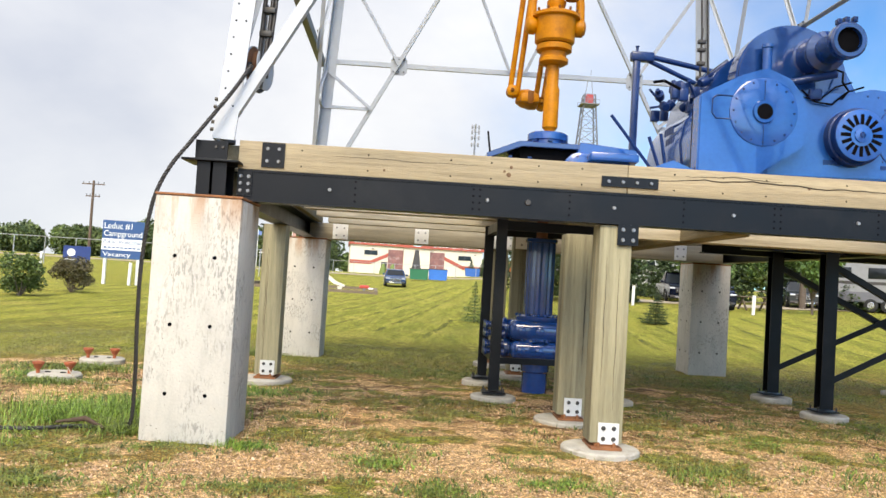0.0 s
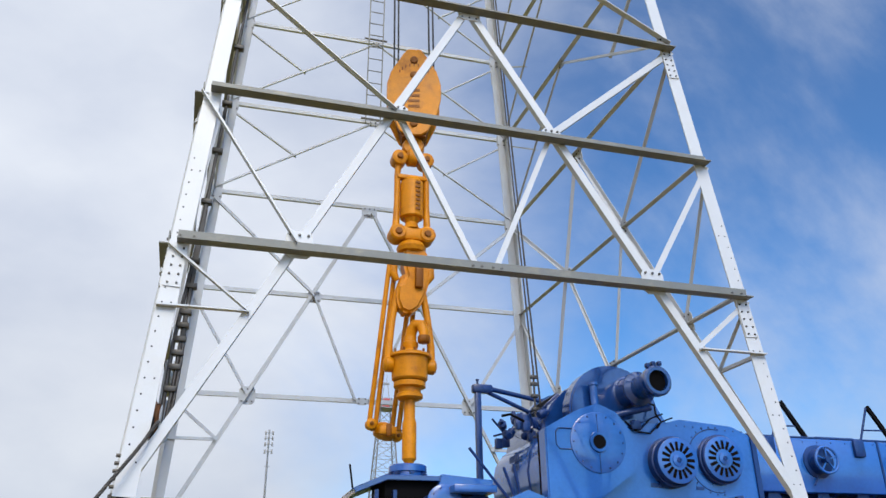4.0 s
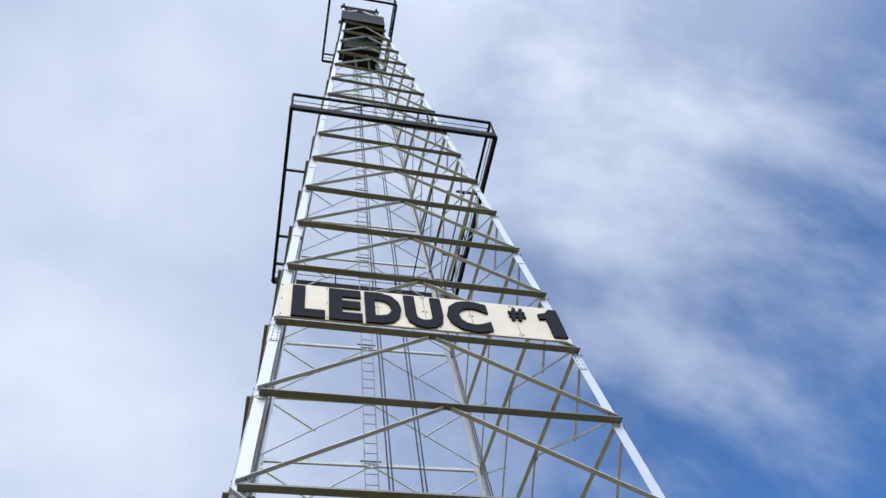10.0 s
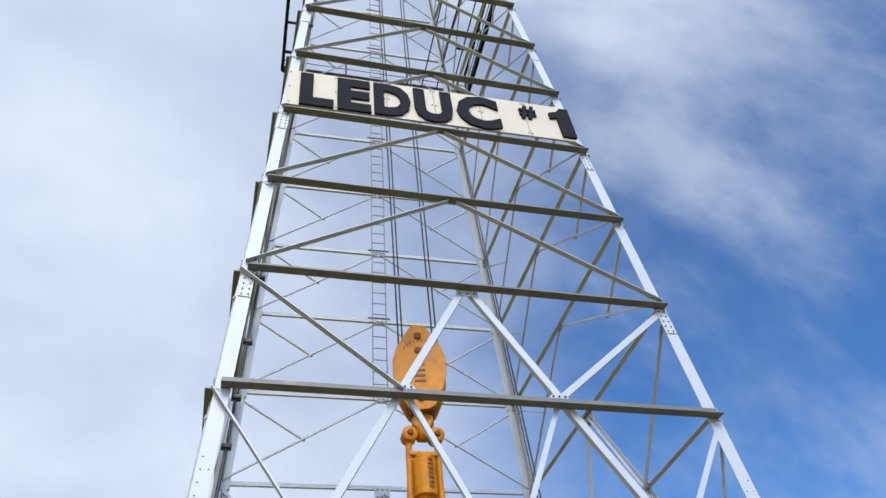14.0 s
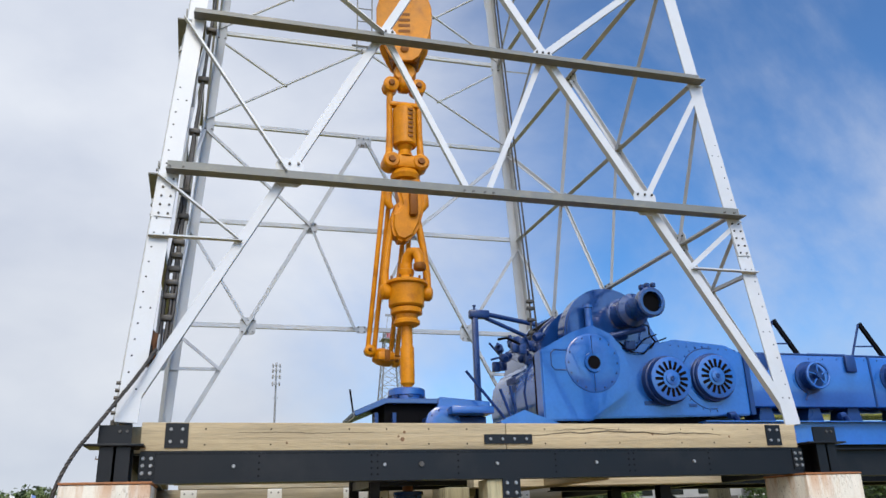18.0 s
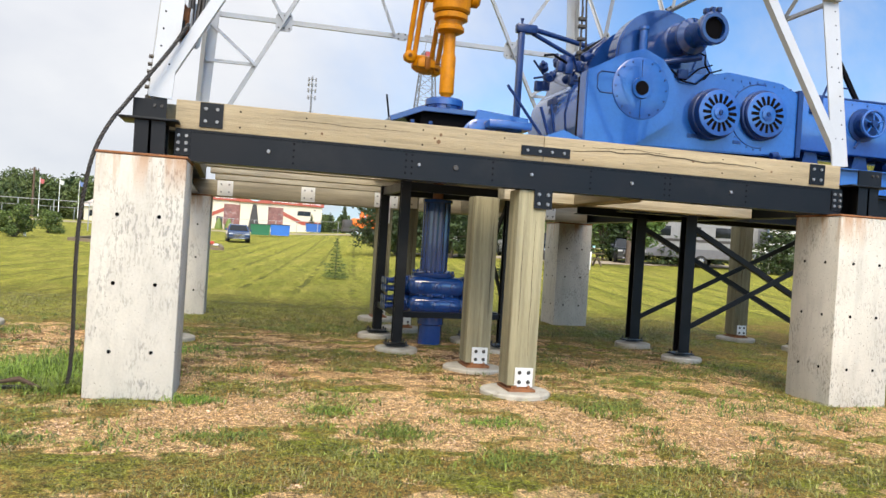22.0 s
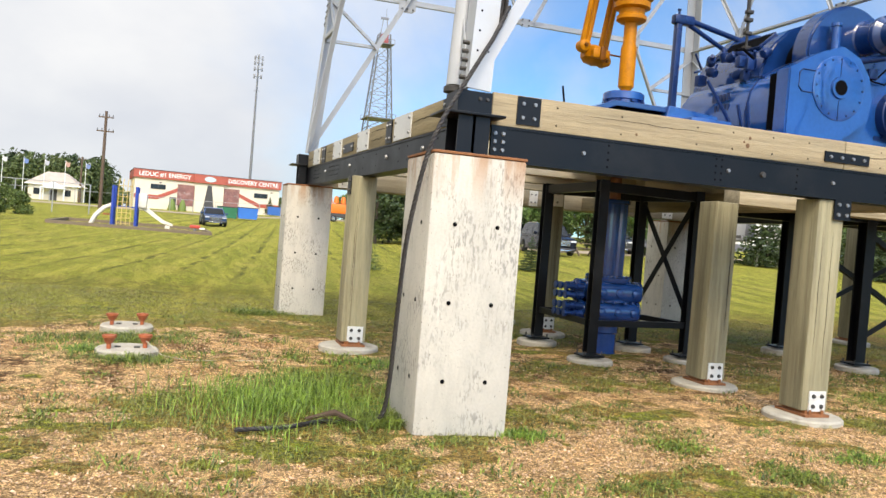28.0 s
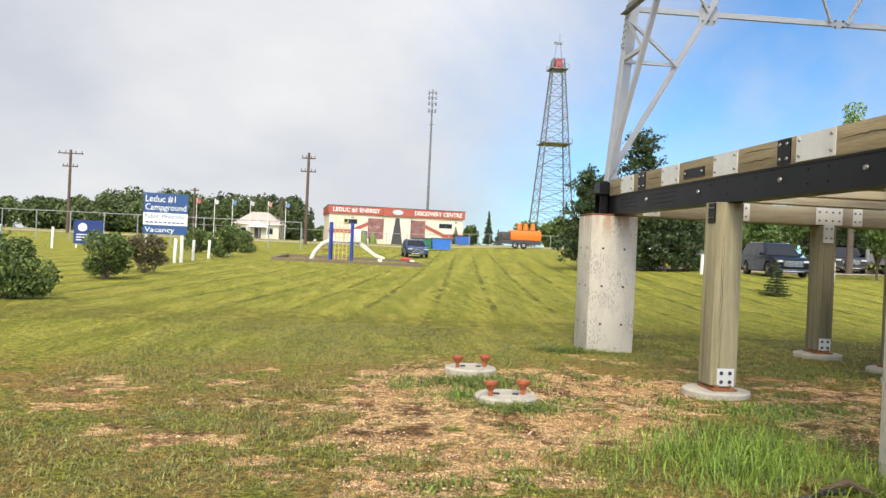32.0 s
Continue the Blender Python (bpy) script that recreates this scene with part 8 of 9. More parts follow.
# chain-link fence along the road
MESH_WIRE = mat("fence_wire", (0.35, 0.35, 0.35), 0.5, 0.5, vary=0.1)
fence = thing("chain_link_fence", (-5, 101, 1.2), "grey chain-link fence with posts and rails", "fence")
for k in range(22):
    x = -32 + 2.6 * k
    z = ground_z(x, 101)
    part("post", rod(B(), (x, 101, z - 0.1), (x, 101, z + 1.6), 0.04, n=8), MESH_WIRE, fence)
for k in range(21):
    x, z0, z1 = -32 + 2.6 * k, ground_z(-32 + 2.6 * k, 101), ground_z(-29.4 + 2.6 * k, 101)
    part("rail", rod(B(), (x, 101, z0 + 1.55), (x + 2.6, 101, z1 + 1.55), 0.025, n=6), MESH_WIRE, fence)
lf = thing("chain_link_fence", (-28, 68, 0.3), "grey chain-link fence beside the campground sign", "fence")
for k in range(14):
    x, y = -45 + 2.6 * k, 68
    z = ground_z(x, y)
    part("post", rod(B(), (x, y, z - 0.1), (x, y, z + 2.3), 0.045, n=8), MESH_WIRE, lf)
    if k:
        part("rail", rod(B(), (x - 2.6, y, z + 2.28), (x, y, z + 2.28), 0.03, n=6), MESH_WIRE, lf)

# ---- utility poles, mast, second derrick ----
POLEWOOD = mat("pole_wood", (0.10, 0.065, 0.045), 0.9, vary=0.3, scale=3.0, bump=0.2)
GREYSTEEL = mat("grey_mast_steel", (0.17, 0.17, 0.18), 0.5, 0.4, vary=0.15)


def utility_pole(x, y, top, arms):
    z = ground_z(x, y)
    p = thing("utility_pole", (x, y, z), "dark wooden utility pole with cross arm", "pole", "utility poles")
    part("pole", rod(B(), (x, y, z - 0.2), (x, y, top), 0.18, 0.13, 12), POLEWOOD, p)
    for zz, w in arms:
        part("cross_arm", box(B(), x - w, x + w, y - 0.06, y + 0.06, zz - 0.06, zz + 0.06), POLEWOOD, p)
        for s in (-0.9, -0.4, 0.4, 0.9):
            part("insulator", rod(B(), (x + s * w, y, zz + 0.06), (x + s * w, y, zz + 0.28), 0.05, n=8), GREYSTEEL, p)


utility_pole(-12.3, 87.09, 10.9, [(10.3, 0.7), (8.9, 0.8)])
utility_pole(-38.2, 91.77, 10.3, [(9.9, 1.3), (8.5, 0.8)])
utility_pole(-20.62, 140.39, 9.0, [(8.6, 0.6)])
utility_pole(-31.06, 120.62, 8.6, [(8.2, 0.6)])
z = ground_z(4.3, 192)
ma = thing("radio_mast", (4.3, 192, z), "tall thin grey radio mast with antenna panels", "mast")
part("mast", rod(B(), (4.3, 192, z), (4.3, 192, 39.4), 0.36, 0.16, 12), GREYSTEEL, ma)
for zz, w in ((38.6, 0.95), (37.4, 0.95), (36.0, 0.95), (34.3, 0.9), (31.0, 0.7)):
    for k in range(3):
        a = 2 * math.pi * k / 3 + 0.4
        cx_, cy_ = 4.3 + w * math.cos(a), 192 + w * math.sin(a)
        if zz > 33:
            part("antenna", box(B(), cx_ - 0.2, cx_ + 0.2, cy_ - 0.1, cy_ + 0.1, zz - 0.45, zz + 0.55, 0.03), GREYSTEEL, ma)
        part("arm", rod(B(), (4.3, 192, zz), (cx_, cy_, zz), 0.05, n=6), GREYSTEEL, ma)
ma.matrix_basis = Matrix.Translation((20.3, 351.0, 1.6)) @ Matrix.Scale(1.858, 4) @ Matrix.Translation((-4.3, -192.0, -z)) @ ma.matrix_basis


def far_derrick():
    x, y = 37.6, 187.5
    z0 = ground_z(x, y)
    d = thing("far_derrick", (x, y, z0), "distant grey steel lattice derrick with platforms", "derrick")
    H = 45.0

    def corner(i, f):
        w = 4.7 + (1.25 - 4.7) * f
        sx, sy = ((-1, -1), (1, -1), (1, 1), (-1, 1))[i]
        return Vector((x + sx * w, y + sy * w, z0 + H * f))

    for i in range(4):
        part("leg", bar(B(), corner(i, 0), corner(i, 1), 0.24, 0.24), GREYSTEEL, d)
    n = 16
    for k in range(n):
        f0, f1 = k / n, (k + 1) / n
        for i in range(4):
            j = (i + 1) % 4
            part("girt", bar(B(), corner(i, f1), corner(j, f1), 0.10, 0.10), GREYSTEEL, d)
            part("brace", bar(B(), corner(i, f0), corner(j, f1), 0.08, 0.08), GREYSTEEL, d)
            part("brace", bar(B(), corner(j, f0), corner(i, f1), 0.08, 0.08), GREYSTEEL, d)
    for f, w in ((0.55, 3.5), (0.945, 2.2)):
        zz = z0 + H * f
        part("platform", box(B(), x - w, x + w, y - w, y + w, zz - 0.1, zz + 0.1), GREYSTEEL, d)
        for s in (-1, 1):
            part("rail", box(B(), x - w, x + w, y + s * w - 0.03, y + s * w + 0.03, zz + 1.0, zz + 1.1), GREYSTEEL, d)
            for k in range(4):
                px = x - w + 2 * w * k / 3
                part("rail_post", rod(B(), (px, y + s * w, zz), (px, y + s * w, zz + 1.1), 0.05, n=6), GREYSTEEL, d)
    part("cabin", box(B(), x - 0.7, x + 0.9, y - 0.8, y + 0.8, z0 + H * 0.955, z0 + H * 1.0), mat("red_cabin", (0.40, 0.05, 0.05), 0.6), d, "red cabin")
    for s in (-1, 1):
        part("top_frame", bar(B(), (x + s * 0.9, y, z0 + H), (x + s * 0.4, y, z0 + H + 4), 0.14, 0.14), GREYSTEEL, d)
    part("top_beam", box(B(), x - 1.1, x + 0.8, y - 0.2, y + 0.2, z0 + H + 3.6, z0 + H + 4.1), GREYSTEEL, d)
    part("beacon", rod(B(), (x + 0.2, y, z0 + H + 4), (x + 0.2, y, z0 + H + 6.2), 0.05, n=6), GREYSTEEL, d)


far_derrick()

# ---- campground sign and markers ----
SIGNBLUE = mat("sign_blue", (0.022, 0.07, 0.20), 0.5, vary=0.08)
SIGNWHITE = mat("sign_white", (0.78, 0.78, 0.76), 0.5, vary=0.05)
POSTWHITE = mat("white_post", (0.72, 0.70, 0.64), 0.7, vary=0.12)


def campground_sign():
    x, y = -15.43, 41.2
    z = ground_z(x, y)
    s = thing("campground_sign", (x, y, z), "blue and white campground sign board on posts", "sign")
    ex, w = Vector((0.97, 0.24, 0)).normalized(), 1.0
    up = Vector((0, 0, 1))
    o = Vector((x, y, 1.52))
    nrm = Vector((ex.y, -ex.x, 0))

    def panel(z0, z1, material, out):
        return part("panel", extrude(B(), [(-w, z0), (w, z0), (w, z1), (-w, z1)], o + nrm * (out - 0.04), ex, up, 0.04), material, s)

    panel(0, 1.95, SIGNBLUE, 0.0)
    panel(0.43, 1.01, SIGNWHITE, 0.012)
    tl = lambda txt, size, z0, width, material: letters(txt, size, facing(o + ex * (-w + 0.08) + up * z0 + nrm * 0.016, ex, up), material, s, "lettering", 0.004, 0.0, width=width)
    tl("Leduc #1", 0.45, 1.53, 1.34, WHITE_LETTER)
    tl("Campground", 0.42, 1.14, 1.84, WHITE_LETTER)
    tl("Public Welcome", 0.31, 0.75, 1.8, SIGNBLUE)
    tl("Vacancy", 0.33, 0.1, 1.34, WHITE_LETTER)
    for k in range(9):
        u = -w + 0.1 + 0.2 * k
        part("text_bar", extrude(B(), [(u, 0.52), (u + 0.15, 0.52), (u + 0.15, 0.59), (u, 0.59)], o + nrm * 0.013, ex, up, 0.004), SIGNBLUE, s)
    for u in (-0.8, 0.8):
        p = o + ex * u - nrm * 0.12
        part("post", bar(B(), (p.x, p.y, z - 0.1), (p.x, p.y, 3.4), 0.14, 0.14), POSTWHITE, s)


campground_sign()
for i, (x, y, h) in enumerate(((-14.86, 40.9, 1.15), (-14.7, 44.12, 1.06), (-14.53, 47.33, 1.01), (-14.17, 51.47, 1.01), (-28.04, 52.69, 1.29), (-24.73, 52.16, 1.29), (15.98, 37.46, 0.92), (29.7, 41.75, 1.2), (37.07, 42.05, 1.1), (11.09, 40.88, 1.01))):
    z = ground_z(x, y)
    single("marker_post", bar(B(), (x, y, z - 0.1), (x + 0.03, y, z + h), 0.13, 0.13, bev=0.01), POSTWHITE, "weathered white wooden marker post", "post", "marker posts")
bs = thing("info_sign", (-23.4, 54.4, 0.2), "small dark blue sign board with a pale emblem", "sign")
part("panel", extrude(B(), [(-0.85, 0), (0.85, 0), (0.85, 1.5), (-0.85, 1.5)], (-23.4, 54.4, 0.7), (0.92, 0.39, 0), (0, 0, 1), 0.05), mat("deep_blue_sign", (0.02, 0.04, 0.16), 0.5), bs)
part("emblem", extrude(B(), oval(-0.35, 1.05, 0.26, 0.26, 20), (-23.4, 54.4, 0.7), (0.92, 0.39, 0), (0, 0, 1), 0.06), SIGNWHITE, bs)
for k in range(3):
    part("text_bar", extrude(B(), [(-0.7, 0.55 - 0.17 * k), (-0.05, 0.55 - 0.17 * k), (-0.05, 0.62 - 0.17 * k), (-0.7, 0.62 - 0.17 * k)], (-23.4, 54.4, 0.7), (0.92, 0.39, 0), (0, 0, 1), 0.06), SIGNWHITE, bs)
for u in (-0.7, 0.7):
    part("post", bar(B(), (-23.4 + 0.92 * u, 54.48 + 0.39 * u, -0.1), (-23.4 + 0.92 * u, 54.48 + 0.39 * u, 2.1), 0.1, 0.1), POSTWHITE, bs)

# ---- playground ----
PLAYBLUE = mat("play_blue", (0.02, 0.05, 0.30), 0.4)
PLAYYELLOW = mat("play_yellow", (0.55, 0.40, 0.12), 0.45)
SLIDE = mat("slide_plastic", (0.66, 0.60, 0.52), 0.4, vary=0.08)


def playground():
    x, y = -7.31, 49.59
    z = ground_z(x, y)
    p = thing("playground", (x, y, z), "blue and yellow climbing frame with pale slides", "play equipment")
    for px, py in ((-0.62, -0.6), (0.62, -0.6), (-0.62, 0.6), (0.62, 0.6)):
        part("post", rod(B(), (x + px, y + py, z - 0.1), (x + px, y + py, z + 2.35), 0.09, n=12), PLAYBLUE, p)
    part("deck", box(B(), x - 0.62, x + 0.62, y - 0.6, y + 0.6, z + 1.15, z + 1.22), PLAYBLUE, p)
    part("side_panel", box(B(), x + 0.66, x + 1.15, y - 0.5, y + 0.5, z + 1.2, z + 2.0, 0.05), SLIDE, p)
    for px in (-0.35, -0.12, 0.12, 0.35):
        part("climber_bar", tube(B(), [(x + px, y - 0.75, z), (x + px, y - 0.72, z + 1.3), (x + px, y - 0.62, z + 2.5), (x + px, y - 0.2, z + 2.75)], 0.02, 8), PLAYYELLOW, p)
    for k in range(8):
        part("climber_rung", rod(B(), (x - 0.36, y - 0.73, z + 0.25 + 0.3 * k), (x + 0.36, y - 0.73, z + 0.25 + 0.3 * k), 0.016, n=8), PLAYYELLOW, p)
    part("slide", extrude(B(), [(0.6, 1.2), (0.95, 1.12), (2.0, 0.42), (2.6, 0.28), (2.6, 0.4), (2.05, 0.6), (1.0, 1.4), (0.6, 1.45)], (x, y + 0.3, z), (1, 0, 0), (0, 0, 1), 0.55), SLIDE, p)
    part("slide_foot", box(B(), x + 2.2, x + 2.45, y - 0.2, y + 0.2, z, z + 0.3), SLIDE, p)
    part("curved_slide", tube(B(), [(x - 0.7, y, z + 1.25), (x - 1.1, y - 0.2, z + 1.05), (x - 1.5, y - 0.3, z + 0.6), (x - 1.75, y - 0.3, z + 0.05)], 0.12, 10), SLIDE, p)
    part("bench", box(B(), x - 1.2, x - 0.7, y + 0.5, y + 0.8, z + 0.65, z + 0.75), mat("orange_brown", (0.35, 0.12, 0.04), 0.6), p)
    return p


playground()
KERB = mat("border_timber", (0.16, 0.12, 0.08), 0.9, vary=0.2)
for i, (a, b_) in enumerate((((-11.22, 49.18), (-2.61, 47.91)), ((-2.61, 47.91), (-2.99, 53.65)), ((-2.99, 53.65), (-10.93, 54.65)), ((-10.93, 54.65), (-11.22, 49.18)))):
    single("border_timber", bar(B(), (*a, ground_z(*a) + 0.06), (*b_, ground_z(*b_) + 0.06), 0.2, 0.22), KERB, "low timber edging round the play area", "edging", "play area edging")
RX, RY = -3.41, 49.67
rk = thing("spring_rider", (RX, RY, 0.1), "small red and white spring rider", "play equipment")
zr = ground_z(RX, RY)
part("body", box(B(), RX - 0.35, RX + 0.25, RY - 0.1, RY + 0.1, zr + 0.25, zr + 0.45, 0.05), mat("red_plastic", (0.45, 0.05, 0.03), 0.5), rk)
part("seat", box(B(), RX + 0.2, RX + 0.5, RY - 0.15, RY + 0.15, zr + 0.2, zr + 0.3, 0.03), SIGNWHITE, rk)
part("spring", rod(B(), (RX - 0.05, RY, zr), (RX - 0.05, RY, zr + 0.28), 0.08, n=10), GREYSTEEL, rk)

# ---- vehicles ----
TYRE = mat("tyre_rubber", (0.012, 0.012, 0.012), 0.8, vary=0.1)
CHROME = mat("chrome", (0.6, 0.6, 0.62), 0.2, 0.9, vary=0.05, bump=0.0)
LAMP = mat("lamp_glass", (0.55, 0.56, 0.58), 0.15, vary=0.05, bump=0.0)


def vehicle(name, x, y, yaw, paint, label, length=4.7, width=1.9, height=1.75, bonnet=0.3, pickup=False):
    v = thing(name, (0, 0, 0), label, name.replace("_", " "))
    L, W, H = length / 2, width / 2, height
    belt, nose = H * 0.60, L - length * bonnet
    axles, rw = (-L * 0.60, L * 0.63), 0.36

    def arch(c):
        return [(c + (rw + 0.07) * math.cos(q), rw + (rw + 0.07) * math.sin(q)) for q in [math.radians(-12 + 204 * i / 10) for i in range(11)]]

    # side outline with the wheel arches cut out of the sill
    body = [(-L, 0.42), (-L - 0.02, H * 0.42), (-L + 0.05, belt), (nose, belt - 0.01), (L - 0.45, H * 0.565), (L - 0.12, H * 0.50), (L, H * 0.42), (L - 0.01, 0.34), (L - 0.10, 0.26)]
    body += arch(axles[1]) + arch(axles[0])
    bm = extrude(B(), body, (0, W, 0), (1, 0, 0), (0, 0, 1), 2 * W)
    for p in bm.verts:
        # plan tapers to nose and tail, flanks lean in above the waist
        f = abs(p.co.x) / L
        p.co.y *= (1 - 0.13 * max(0.0, f - 0.6) / 0.4) * (1 - 0.05 * max(0.0, p.co.z - H * 0.42) / (H * 0.18))
    part("body", bm, paint, v)
    part("underbody", box(B(), -L + 0.15, L - 0.15, -W + 0.16, W - 0.16, 0.22, H * 0.5), SHADE, v, "black underbody")
    rear = -L + 0.12 if not pickup else -0.35
    lean = lambda z: 1 - 0.20 * max(0.0, z - belt) / (H - belt)
    roof = [(rear, belt - 0.03), (rear + 0.10, H * 0.78), (rear + 0.36, H * 0.965), (rear + 0.9, H), (nose - 1.0, H * 0.995), (nose - 0.62, H * 0.95), (nose + 0.02, belt - 0.03)]
    bm = extrude(B(), roof, (0, W - 0.06, 0), (1, 0, 0), (0, 0, 1), 2 * W - 0.12)
    for p in bm.verts:
        p.co.y *= lean(p.co.z)
    part("cabin", bm, paint, v)
    cuts = (rear + 0.28, rear + (nose - rear) * 0.34, rear + (nose - rear) * 0.62, nose - 0.12) if not pickup else (rear + 0.15, rear + (nose - rear) * 0.5, nose - 0.12)
    for s in (-1, 1):
        for a, c in zip(cuts, cuts[1:]):
            top = H * 0.925
            a2, c2 = max(a, rear + 0.33) + 0.02, min(c, nose - 0.66) - 0.02
            q = [(a + 0.03, belt + 0.03), (c - 0.03, belt + 0.03), (c2, top), (a2, top)]
            bm = B()
            inner = [bm.verts.new((px, s * ((W - 0.06) * lean(pz) + 0.004), pz)) for px, pz in q]
            outer = [bm.verts.new((px, s * ((W - 0.06) * lean(pz) + 0.016), pz)) for px, pz in q]
            bm.faces.new(outer), bm.faces.new(inner[::-1])
            for i in range(4):
                bm.faces.new((outer[i], inner[i], inner[(i + 1) % 4], outer[(i + 1) % 4]))
            bmesh.ops.recalc_face_normals(bm, faces=bm.faces)
            part("side_window", bm, GLASS, v)
        part("roof_rail", bar(B(), (rear + 0.6, s * (W - 0.06) * 0.76, H + 0.02), (nose - 1.0, s * (W - 0.06) * 0.76, H + 0.015), 0.03, 0.04), CHROME, v)
        part("headlight", box(B(), L - 0.22, L - 0.005, s * W * 0.70 - 0.15, s * W * 0.70 + 0.15, H * 0.43, H * 0.485, 0.01), LAMP, v)
        part("mirror", box(B(), nose - 0.38, nose - 0.22, s * (W + 0.05) - 0.09, s * (W + 0.05) + 0.09, belt + 0.04, belt + 0.19, 0.03), paint, v)
        for c in axles:
            w = part("wheel", turned(B(), (c, s * (W - 0.23), rw), (0, s, 0), [(0, 0.28), (0.02, rw), (0.2, rw), (0.225, 0.29)], 24), TYRE, v)
            bm = turned(B(), (c, s * (W - 0.012), rw), (0, s, 0), [(0, 0.07), (0.012, 0.05)], 12)
            for k in range(5):
                q = math.radians(72 * k + 18)
                bar(bm, (c, s * (W - 0.005), rw), (c + 0.23 * math.cos(q), s * (W - 0.005), rw + 0.23 * math.sin(q)), 0.05, 0.012, (0, 1, 0))
            part("rim", bm, CHROME, w)
    bm = B()
    q = []
    for zz, side in ((belt + 0.04, -1), (belt + 0.04, 1), (H * 0.93, 1), (H * 0.93, -1)):
        px = nose + 0.02 - 0.64 * (zz - belt + 0.03) / (H * 0.95 - belt + 0.03)
        q.append(bm.verts.new((px + 0.02, side * ((W - 0.06) * lean(zz) - 0.09), zz + 0.012)))
    q2 = [bm.verts.new((p.co.x - 0.015, p.co.y, p.co.z - 0.010)) for p in q]
    bm.faces.new(q), bm.faces.new(q2[::-1])
    for i in range(4):
        bm.faces.new((q[i], q2[i], q2[(i + 1) % 4], q[(i + 1) % 4]))
    bmesh.ops.recalc_face_normals(bm, faces=bm.faces)
    part("windscreen", bm, GLASS, v)
    grille = part("grille", box(B(), L - 0.05, L + 0.012, -W * 0.50, W * 0.50, H * 0.31, H * 0.475, 0.01), SHADE, v, "black grille with bright bars")
    for k in range(4):
        z = H * (0.325 + 0.045 * k)
        part("grille_bar", bar(B(), (L + 0.016, -W * 0.48, z), (L + 0.016, W * 0.48, z), 0.012, 0.018), CHROME, grille)
    part("bumper", box(B(), L - 0.04, L + 0.035, -W * 0.82, W * 0.82, 0.30, 0.40, 0.02), SHADE, v)
    part("skid_plate", box(B(), L - 0.04, L + 0.045, -W * 0.55, W * 0.55, 0.27, 0.315, 0.008), CHROME, v)
    v.matrix_basis = Matrix.Translation((x, y, ground_z(x, y))) @ Matrix.Rotation(radians(yaw), 4, "Z")
    return v


NAVY = mat("navy_car_paint", (0.004, 0.006, 0.014), 0.2, vary=0.05, bump=0.0, coat=0.1, spec=0.3)
BLUECAR = mat("blue_car_paint", (0.02, 0.05, 0.13), 0.15, vary=0.05, bump=0.0, coat=0.6)
GREYCAR = mat("dark_grey_car_paint", (0.03, 0.035, 0.042), 0.15, vary=0.05, bump=0.0, coat=0.6)
vehicle("car", -2.07, 64.06, -86, BLUECAR, "dark blue sedan parked on the grass before the building", 4.3, 1.75, 1.38, 0.28)
vehicle("suv", 15.2, 41.4, -96, NAVY, "dark navy sport utility vehicle parked on the campsite track", 4.7, 1.9, 1.70, 0.27)
vehicle("pickup_truck", 16.4, 50.3, 262, NAVY, "dark blue pickup truck parked on the campsite", 5.6, 2.0, 1.85, 0.3, pickup=True)
vehicle("pickup_truck", 24.5, 50.4, 250, GREYCAR, "dark grey pickup truck parked on the campsite", 5.6, 2.0, 1.70, 0.3, pickup=True)


def bin_box(x, y, paint, label):
    z = ground_z(x, y)
    d = thing("dumpster", (x, y, z), label, "dumpster", "dumpsters")
    bm = extrude(B(), [(-0.9, 0.12), (0.9, 0.12), (1.0, 1.2), (-1.0, 1.2)], (x, y + 0.7, z), (1, 0, 0), (0, 0, 1), 1.4)
    part("body", bm, paint, d)
    part("lid", box(B(), x - 1.02, x + 1.02, y - 0.75, y + 0.75, z + 1.205, z + 1.28, 0.02), SHADE, d)
    for s in (-0.9, 0.9):
        part("rib", box(B(), x + s - 0.05, x + s + 0.05, y - 0.76, y - 0.7, z + 0.3, z + 1.1), paint, d)


bin_box(1.8, 83.5, mat("bin_blue", (0.02, 0.13, 0.45), 0.5), "bright blue steel dumpster by the road")
bin_box(-0.2, 83.5, mat("bin_green", (0.01, 0.12, 0.05), 0.5), "dark green steel dumpster by the road")
bin_box(6.96, 107.77, mat("bin_blue_2", (0.02, 0.10, 0.35), 0.5), "bright blue steel dumpster by the road")


def trailer():
    x, y = 10.94, 88.68
    z = ground_z(x, y)
    t = thing("cargo_trailer", (x, y, z), "orange equipment trailer with black cage end and two axles", "trailer")
    org = mat("safety_orange", (0.75, 0.16, 0.01), 0.5)
    part("body", box(B(), x - 1.1, x + 2.3, y - 0.9, y + 0.9, z + 0.95, z + 2.0, 0.05), org, t)
    part("chassis", box(B(), x - 2.2, x + 2.3, y - 0.85, y + 0.85, z + 0.5, z + 0.94), SHADE, t)
    part("cage", box(B(), x - 2.1, x - 1.15, y - 0.85, y + 0.85, z + 0.95, z + 1.8, 0.03), SHADE, t)
    for xx in (-0.6, 0.35):
        w = part("wheel", turned(B(), (x + xx, y - 0.9, z + 0.36), SOUTH, [(0, 0.36), (0.2, 0.36), (0.21, 0.3)], 20), TYRE, t)
        part("rim", turned(B(), (x + xx, y - 1.11, z + 0.36), SOUTH, [(0, 0.2), (0.02, 0.18)], 16), CHROME, w)
    for xx in (0.0, 0.7, 1.5):
        part("barrel", turned(B(), (x + xx, y, z + 2.1), (0, 0, 1), [(0, 0.3), (0.7, 0.2), (0.72, 0.05)], 12), org, t)
    part("tow_bar", rod(B(), (x - 2.2, y, z + 0.6), (x - 3.3, y, z + 0.55), 0.06, n=8), SHADE, t)


trailer()


